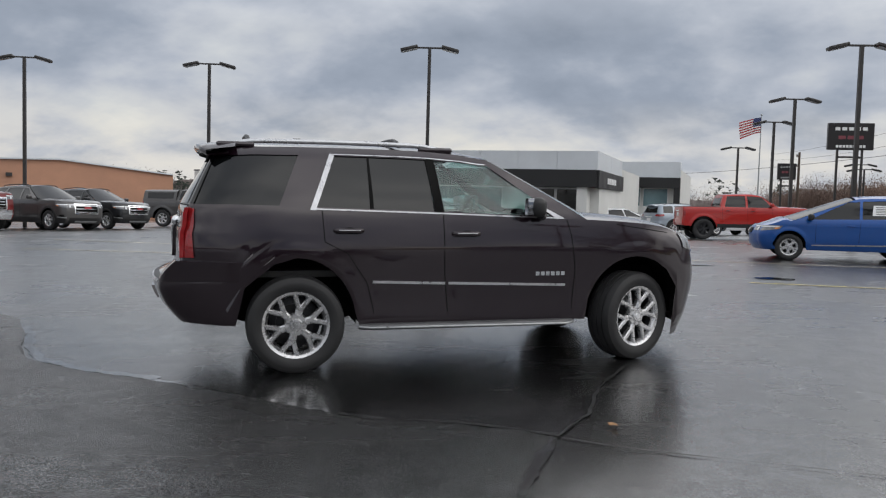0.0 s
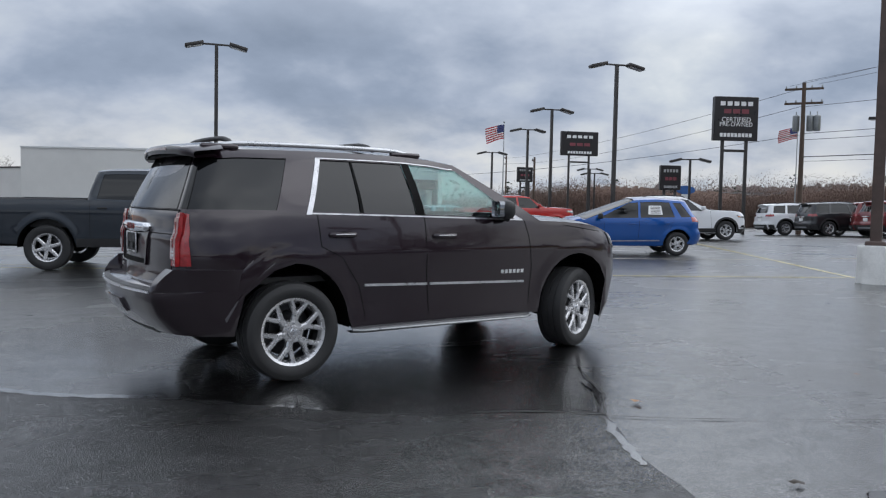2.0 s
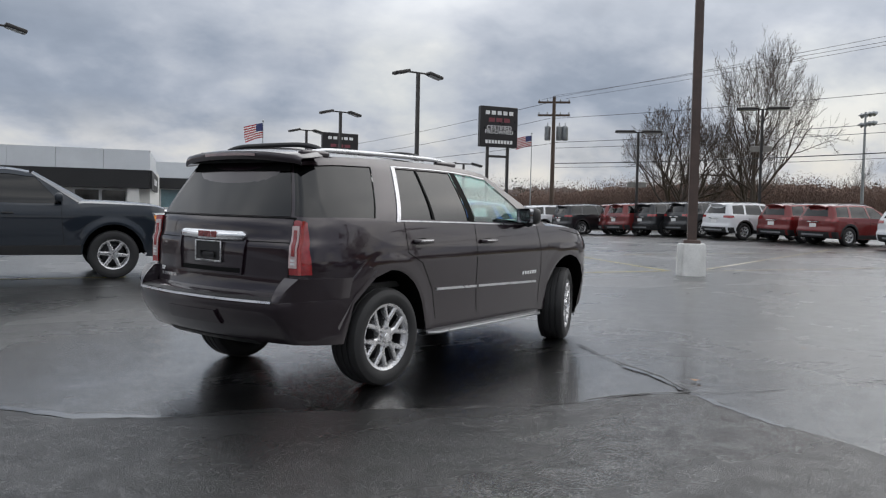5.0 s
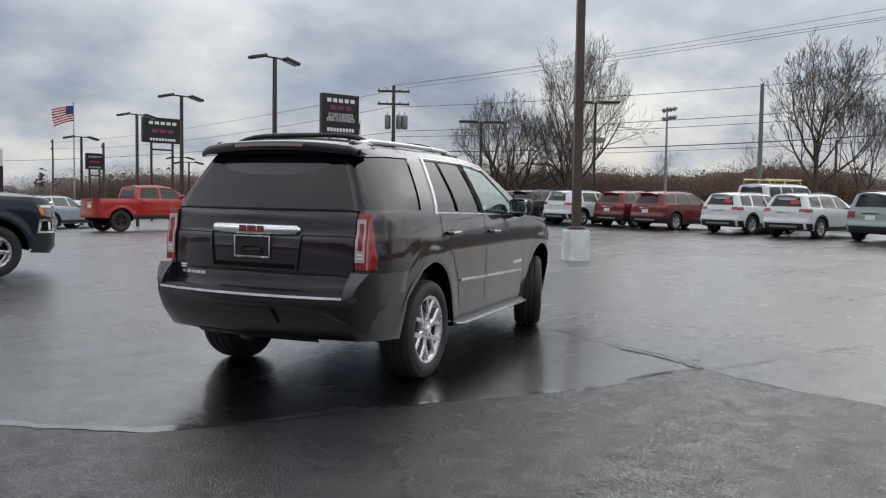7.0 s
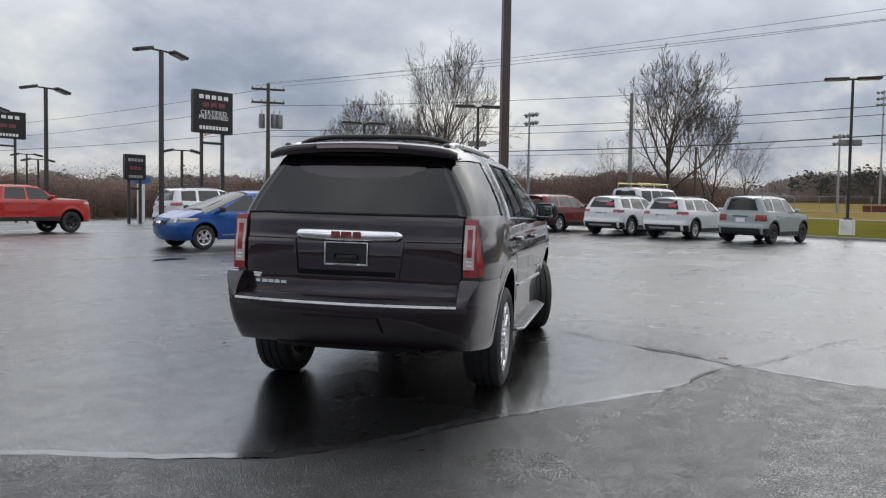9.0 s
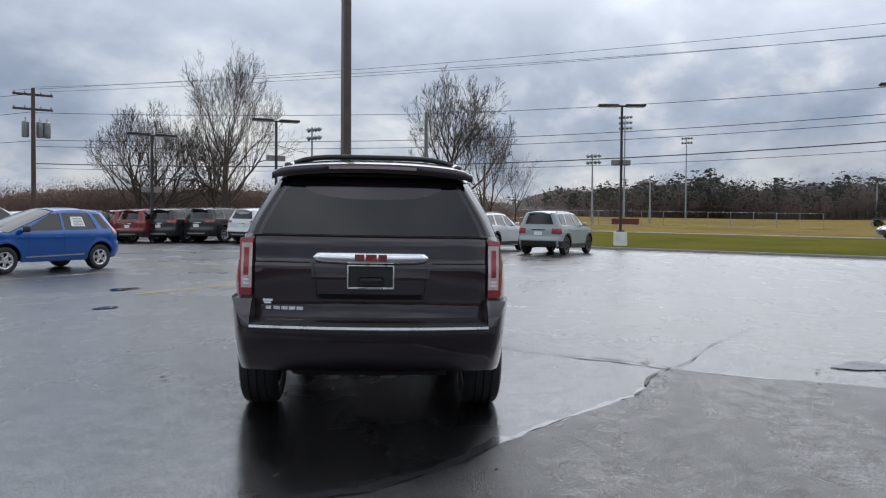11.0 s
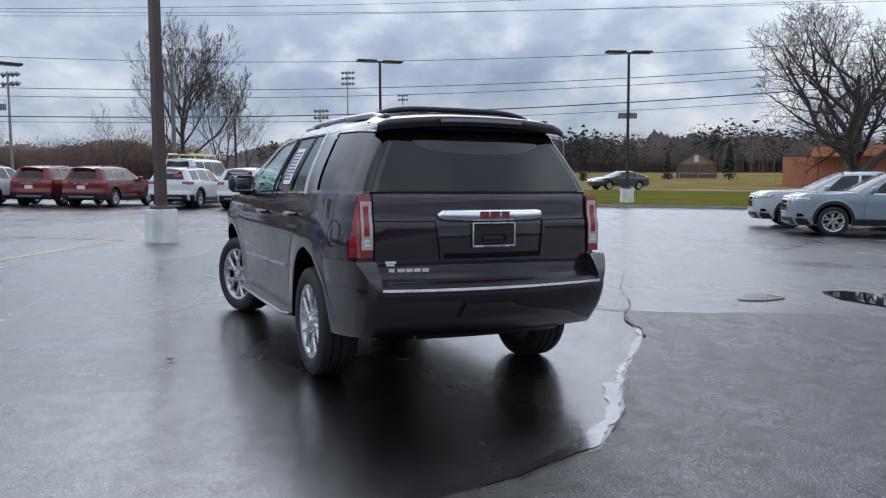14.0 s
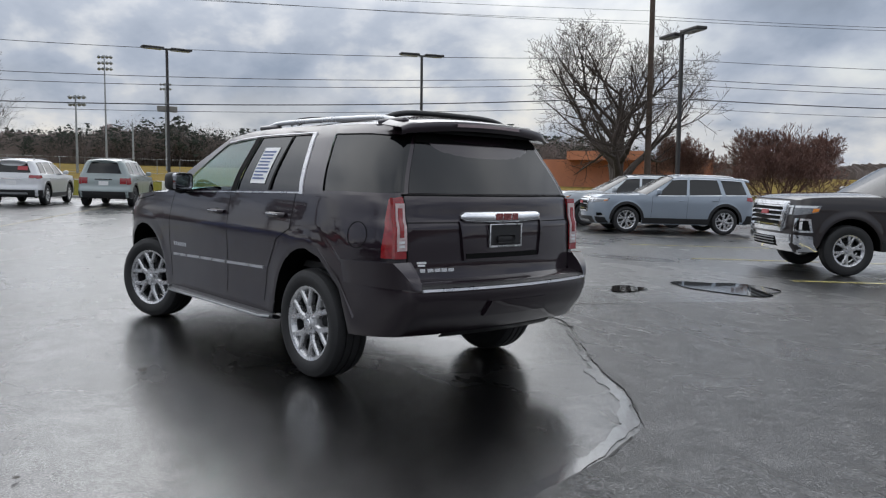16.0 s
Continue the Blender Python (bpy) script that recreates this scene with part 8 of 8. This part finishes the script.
# ---- the other vehicles ----
def near_wheel(spec, x, y, heading, side, axle, size=1.0):
    """The pose of a vehicle whose wheel (side 1 left, -1 right; axle 'r' or 'f') stands at (x, y)."""
    h = radians(heading)
    lx, ly = (spec["wb"] if axle == "f" else 0.0) * size, side * (spec["hw"][2][1] - 0.03) * size
    return at_ground(x - lx * math.cos(h) + ly * math.sin(h), y - lx * math.sin(h) - ly * math.cos(h), heading) @ Matrix.Scale(size, 4)


BLUE = paint("bright_blue_paint", (0.000, 0.066, 0.290), 0.30, 0.32, 0.1)
RED = paint("dark_red_paint", (0.155, 0.011, 0.011), 0.25, 0.38, 0.15)
RED2 = paint("bright_red_paint", (0.42, 0.018, 0.014), 0.1, 0.38, 0.15)
WHITE = paint("white_paint", (0.72, 0.73, 0.75), 0.0, 0.35, 0.12)
SILVER = paint("steel_grey_paint", (0.30, 0.345, 0.40), 0.45, 0.35, 0.12)
PEARL = paint("silver_paint", (0.52, 0.55, 0.58), 0.4, 0.35, 0.12)
BLACK = paint("black_paint", (0.012, 0.013, 0.016), 0.2, 0.35, 0.12)
NAVY = paint("dark_blue_grey_paint", (0.011, 0.017, 0.026), 0.4, 0.38, 0.12)
CHARCOAL = paint("charcoal_paint", (0.075, 0.072, 0.072), 0.4, 0.38, 0.15)
BROWN = paint("dark_brown_grey_paint", (0.024, 0.019, 0.020), 0.3, 0.36, 0.1)
SAGE = paint("pale_grey_green_paint", (0.33, 0.38, 0.38), 0.1, 0.38, 0.12)

PICK = pickup_spec()
HATCH = suv_spec(L=4.17, wb=2.60, W=1.77, H=1.59, R=0.325, rear_over=0.72, belt0=1.02, hood=0.99, nose=0.83, cowl=0.06, rake=1.40, tail=0.30)
HATCH["lines"] = [(-0.58, -0.31), (-0.40, -0.10), (-0.12, 0.12), (0.06, 0.20), (1.02, 0.98), (1.08, 1.04), (2.22, 1.17), (2.54, 1.14)]
MIDSIZE = suv_spec()
COMPACT = suv_spec(L=4.63, wb=2.725, W=1.84, H=1.66, R=0.36, rear_over=0.95, cowl=0.60)
SMALL_SUV = suv_spec(L=4.27, wb=2.555, W=1.78, H=1.65, R=0.34, rear_over=0.80, cowl=0.55, rake=0.9)
BOXY = suv_spec(L=4.39, wb=2.67, W=1.88, H=1.78, R=0.375, rear_over=0.86, belt0=1.16, hood=1.12, nose=1.02, cowl=0.62, rake=0.62, tail=0.10)
SEDAN = suv_spec(L=4.9, wb=2.75, W=1.83, H=1.44, R=0.33, rear_over=1.08, belt0=0.95, hood=0.93, nose=0.74, cowl=0.42, rake=1.05, tail=1.05)
SUV_O = dict(handles=(0.30, 1.28), seams=((1.10, 1.12), (2.12, 2.16), (0.16, 0.42)), rails=(-0.35, 1.25), spoiler=True, tail=(0.96, 1.09, 0.26), tail_in=0.22, skid=True)
PICK_O = dict(handles=(0.98, 2.02), seams=((1.80, 1.82), (0.76, 0.76), (2.82, 2.86)), arch_clad=False, bumper=chrome, bumper_f=chrome, grille=(0.60, 0.72, 1.10), grille_bars=4, handle_mat=black_plastic, tail=(0.98, 1.24, 0.10), front_z=0.34)


def bed_cap(root, sh):
    """A hard cap over the cargo bed, with side panes."""
    bm = bm_new()
    x0, x1, w = sh.s["rear"][0][1] + 0.03, 0.74, sh.hw(1.28)
    rows = []
    for i in range(9):
        x = lerp(x0, x1, i / 8)
        t = 0.10 if i == 0 else 0
        rows.append([Vector((x + t * z_, y, 1.30 + z_)) for y, z_ in ((-w, 0), (-w + 0.10, 0.45), (-w + 0.22, 0.53), (0, 0.57), (w - 0.22, 0.53), (w - 0.10, 0.45), (w, 0))])
    vs = sheet(bm, rows)
    bm.faces.new(vs[0]), bm.faces.new(vs[-1])
    cap = part("bed_cap", bm, CHARCOAL, root)
    for side in (1, -1):
        bm = bm_new()
        slab(bm, [[Vector((x, side * (w - 0.022 * 1 - (z_ - 0.10) * 0.222 + 0.006), 1.30 + z_)) for x in (x0 + 0.25, x1 - 0.15)] for z_ in (0.10, 0.40)], (0, -side, 0), 0.01)
        part("cap_window", bm, glass_dark, cap)


def chrome_front(root, sh):
    """The heavy chrome frame, bumper corners and fog lamps of a large pickup."""
    bm = bm_new()
    front_patch(sh, bm, -0.74, 0.74, 1.14, 1.21, 0.050, 14, 2, 0.06, -0.70, 0.70)
    front_patch(sh, bm, -0.58, 0.58, 0.700, 0.765, 0.050, 14, 2, 0.06, -0.63, 0.63)
    for k in (1, -1):
        front_patch(sh, bm, *sorted((k * 0.58, k * 0.66)), 0.70, 1.18, 0.052, 2, 6, 0.06, *sorted((k * 0.66, k * 0.74)))
    part("grille_frame", bm, chrome, root, "heavy chrome grille frame")
    bm = bm_new()
    front_patch(sh, bm, -0.50, 0.50, 0.44, 0.60, 0.020, 12, 2, 0.03, -0.44, 0.44)
    intake = part("lower_intake", bm, gap_black, root)
    for z in (0.475, 0.525, 0.57):
        bm = bm_new()
        front_patch(sh, bm, -0.43, 0.43, z, z + 0.016, 0.034, 12, 1, 0.02)
        part("intake_bar", bm, MATS["skid_silver"], intake)
    for side in (1, -1):
        bm = bm_new()
        side_patch(sh, bm, [(0.30, 0.70), (0.02, 0.70), (0.02, 0.93), (0.24, 0.93)], side, 0.020, 6, 3, 0.03, from_front=True)
        fog = part("fog_lamp", bm, chrome, root)
        bm = bm_new()
        side_patch(sh, bm, [(0.25, 0.735), (0.05, 0.735), (0.05, 0.895), (0.20, 0.895)], side, 0.026, 5, 3, 0.02, from_front=True)
        part("fog_lamp_housing", bm, gap_black, fog)
        bm = bm_new()
        side_patch(sh, bm, [(0.12, 0.75), (0.08, 0.75), (0.08, 0.88), (0.12, 0.88)], side, 0.032, 1, 3, 0.02, from_front=True)
        part("fog_lamp_bulb", bm, MATS["lamp_white"], fog)


def cars():
    dark, dsh = parked(PICK, NAVY, near_wheel(PICK, -0.63, 15.53, -10.5, -1, "f"), "pickup_truck", "dark blue-grey crew-cab pickup truck with painted bumpers", dict(PICK_O, bumper=NAVY, bumper_f=NAVY, head=(0.94, 1.16, 0.22)), 6, 0, alloy, category="pickup truck")
    chrome_front(dark, dsh)
    hatch, hsh = parked(HATCH, BLUE, near_wheel(HATCH, 10.35, 17.65, 163, 1, "r", 0.95), "hatchback", "bright blue electric hatchback on wet asphalt",
           dict(handles=(0.30, 1.25), seams=((1.05, 1.08), (2.02, 2.02), (0.10, 0.34)), arch_clad=False, clad=BLUE, grille=(0.30, 0.66, 0.74), grille_bars=1, badge=chrome, head=(0.70, 0.84, 0.42), tail=(0.92, 1.06, 0.22), grille_mat=black_plastic, mirror=black_plastic), 5, 0.2)
    bm = bm_new()
    side_patch(hsh, bm, [(0.40, 1.12), (0.80, 1.12), (0.76, 1.36), (0.42, 1.36)], 1, 0.004, 2, 3, 0.003)
    sheet_ob = part("window_sheet", bm, sign_white, hatch, "white price sheet in the rear door window")
    for k in range(5):
        bm = bm_new()
        side_patch(hsh, bm, [(0.45, 1.15 + 0.04 * k), (0.72, 1.15 + 0.04 * k), (0.72, 1.165 + 0.04 * k), (0.45, 1.165 + 0.04 * k)], 1, 0.008, 1, 1, 0.002)
        part("sheet_writing", bm, MATS["ink_grey"], sheet_ob)
    for side in (1, -1):
        bm = bm_new()
        side_patch(hsh, bm, [(0.50, 0.40), (2.10, 0.37), (2.10, 0.395), (0.50, 0.43)], side, 0.020, 8, 1, 0.012)
        part("sill_strip", bm, MATS["skid_silver"], hatch)
    lifted = pickup_spec(L=5.62, lift=0.08, R=0.44, rear_over=0.93)
    parked(lifted, RED2, near_wheel(lifted, 10.0, 30.6, -5, -1, "r", 0.90), "pickup_truck", "bright red lifted pickup truck with black wheels", dict(PICK_O, bumper=RED2, bumper_f=RED2), 6, 0.2, alloy_dark, category="pickup truck")
    parked(COMPACT, WHITE, near_wheel(COMPACT, 17.55, 24.85, -14, -1, "f"), "compact_suv", "white compact SUV with chrome trim", SUV_O)
    # row along the verge
    row = [(28.0, 33.4, WHITE, MIDSIZE, "white"), (28.3, 30.8, BLACK, MIDSIZE, "black"), (28.6, 28.4, RED, MIDSIZE, "deep red"), (28.3, 26.9, RED, MIDSIZE, "deep red"), (28.4, 25.3, BLACK, MIDSIZE, "black"), (28.4, 23.3, BLACK, MIDSIZE, "black"), (27.9, 20.8, WHITE, MIDSIZE, "white"),
           (28.2, 18.2, RED, MIDSIZE, "deep red"), (27.5, 16.0, RED, MIDSIZE, "deep red"), (26.7, 12.5, WHITE, MIDSIZE, "white"), (25.7, 9.7, WHITE, MIDSIZE, "white")]
    for i, (x, y, mat, spec, word) in enumerate(row):
        parked(spec, mat, near_wheel(spec, x, y, -42 if i == 2 else -16, -1, "r"), "midsize_suv", word + " midsize SUV with black sills and privacy glass", dict(SUV_O, tag=i in (9, 10)), 5 if i % 2 else 6, 0.2, alloy)
    parked(BOXY, SAGE, near_wheel(BOXY, 25.0, 6.75, -18, -1, "r"), "boxy_suv", "pale grey-green boxy SUV with a black lower body", dict(SUV_O, grille_mat=black_plastic, rear_trim=black_plastic, trim=None, tail=(0.82, 1.06, 0.14), skid=False), 5, 0.2, alloy_dark)
    # right-hand group
    parked(MIDSIZE, SILVER, near_wheel(MIDSIZE, 11.0, -5.1, 66, 1, "f"), "midsize_suv", "steel-grey midsize SUV with a chrome grille", dict(SUV_O, rail_mat=chrome, trim=(1, 6)), 6, 0.24, rim_f=0.70)
    parked(MIDSIZE, PEARL, near_wheel(MIDSIZE, 14.0, -5.9, 66, 1, "f"), "midsize_suv", "silver-white midsize SUV with a chrome grille", SUV_O, 6, 0.2)
    truck, tsh = parked(PICK, BROWN, near_wheel(PICK, 1.65, -2.05, 63, 1, "f"), "pickup_truck", "dark brown-grey crew-cab pickup truck with a large chrome grille",
                        dict(PICK_O, head=(0.98, 1.15, 0.34), grille=(0.68, 0.76, 1.16), grille_bars=5, front_z=0.30), 6, 0.18, alloy, category="pickup truck")
    chrome_front(truck, tsh)
    # far left group
    parked(COMPACT, CHARCOAL, near_wheel(COMPACT, -14.2, 28.6, -28, -1, "f"), "compact_suv", "grey compact SUV with chrome grille", SUV_O)
    parked(SMALL_SUV, BLACK, near_wheel(SMALL_SUV, -13.4, 31.6, -25, -1, "f"), "small_suv", "near-black small SUV with silver lower bumper", SUV_O)
    capped, csh = parked(PICK, CHARCOAL, near_wheel(PICK, -14.0, 39.6, -10, -1, "r"), "pickup_truck", "grey pickup truck with a bed cap", PICK_O, 6, 0, alloy, category="pickup truck")
    bed_cap(capped, csh)
    parked(COMPACT, SILVER, near_wheel(COMPACT, 11.0, 38.1, 20, -1, "r", 0.92), "compact_suv", "steel-grey compact SUV behind the red pickup", SUV_O)
    parked(SEDAN, WHITE, near_wheel(SEDAN, 8.6, 42.0, 10, -1, "r", 0.95), "sedan", "white sedan across the lot", dict(handles=(0.35, 1.3), arch_clad=False, clad=WHITE))
    parked(SEDAN, WHITE, near_wheel(SEDAN, 13.5, 41.0, 10, -1, "r", 0.95), "sedan", "white sedan across the lot", dict(handles=(0.35, 1.3), arch_clad=False, clad=WHITE))
    van = suv_spec(L=5.7, wb=3.43, W=2.0, H=2.15, R=0.37, rear_over=1.15, belt0=1.25, hood=1.2, nose=1.1, cowl=0.35, rake=0.75, tail=0.12)
    vob, vsh = parked(van, WHITE, near_wheel(van, 32.2, 12.9, -16, -1, "r"), "cargo_van", "white cargo van with a ladder rack on its roof", dict(arch_clad=False), category="van")
    bm = bm_new()
    for k in (-0.55, 0.55):
        tube(bm, [(-0.8, k, 2.32), (2.2, k, 2.32)], 0.03, 6)
    for xx in (-0.6, 0.6, 1.9):
        tube(bm, [(xx, -0.7, 2.12), (xx, -0.6, 2.30), (xx, 0.6, 2.30), (xx, 0.7, 2.12)], 0.025, 6)
    part("ladder_rack", bm, yellow_line, vob)
    parked(PICK, RED, near_wheel(PICK, -16.2, 25.6, -28, -1, "f"), "pickup_truck", "dark red pickup truck with a chrome grille", PICK_O, 6, 0, alloy, category="pickup truck")
    # on the road
    parked(SEDAN, CHARCOAL, near_wheel(SEDAN, 49.5, -16.5, 105, 1, "r"), "sedan", "dark grey sedan on the road beyond the grass", dict(handles=(0.35, 1.3), arch_clad=False, clad=CHARCOAL))


cars()


# ---- leaves and bits on the asphalt ----
def leaf_bit(x, y, size, mat, seed, label):
    rnd = random.Random(seed)
    bm = bm_new()
    n = 9
    ring = []
    for i in range(n):
        a = 2 * math.pi * i / n
        r = size * (0.55 + 0.45 * abs(math.cos(1.5 * a))) * rnd.uniform(0.8, 1.1)
        ring.append(bm.verts.new((r * math.cos(a), 0.6 * r * math.sin(a), 0.014 + rnd.uniform(0, 0.3) * size)))
    c = bm.verts.new((0, 0, 0.016 + 0.15 * size))
    for i in range(n):
        bm.faces.new([c, ring[i], ring[(i + 1) % n]])
    ob = link("fallen_leaf", bm, mat)
    ob.matrix_world = at_ground(x, y, rnd.uniform(0, 360))
    tagged(ob, label, "leaf", "fallen leaves")


leaf_tan = plain("leaf_tan", (0.36, 0.19, 0.08), 0.6, 0, 0.3, 40.0, 0.2)
leaf_dark = plain("leaf_dark", (0.03, 0.022, 0.016), 0.6, 0, 0.3, 40.0, 0.2)
for i, (x, y, r, mat, word) in enumerate(((1.10, 4.93, 0.055, leaf_tan, "pale tan"), (-1.10, 9.15, 0.050, leaf_dark, "dark wet"), (1.0, 3.27, 0.05, leaf_dark, "dark wet"),
                                          (2.3, 9.4, 0.03, leaf_dark, "dark wet"), (-2.4, 10.6, 0.03, leaf_dark, "dark wet"), (0.2, 11.3, 0.03, leaf_dark, "dark wet"),
                                          (3.4, 5.2, 0.03, leaf_tan, "pale tan"), (2.4, 3.0, 0.03, leaf_dark, "dark wet"), (-3.0, 9.9, 0.03, leaf_dark, "dark wet"), (4.4, 2.2, 0.04, leaf_dark, "dark wet"))):
    leaf_bit(x, y, r, mat, i, word + " fallen leaf on the asphalt")
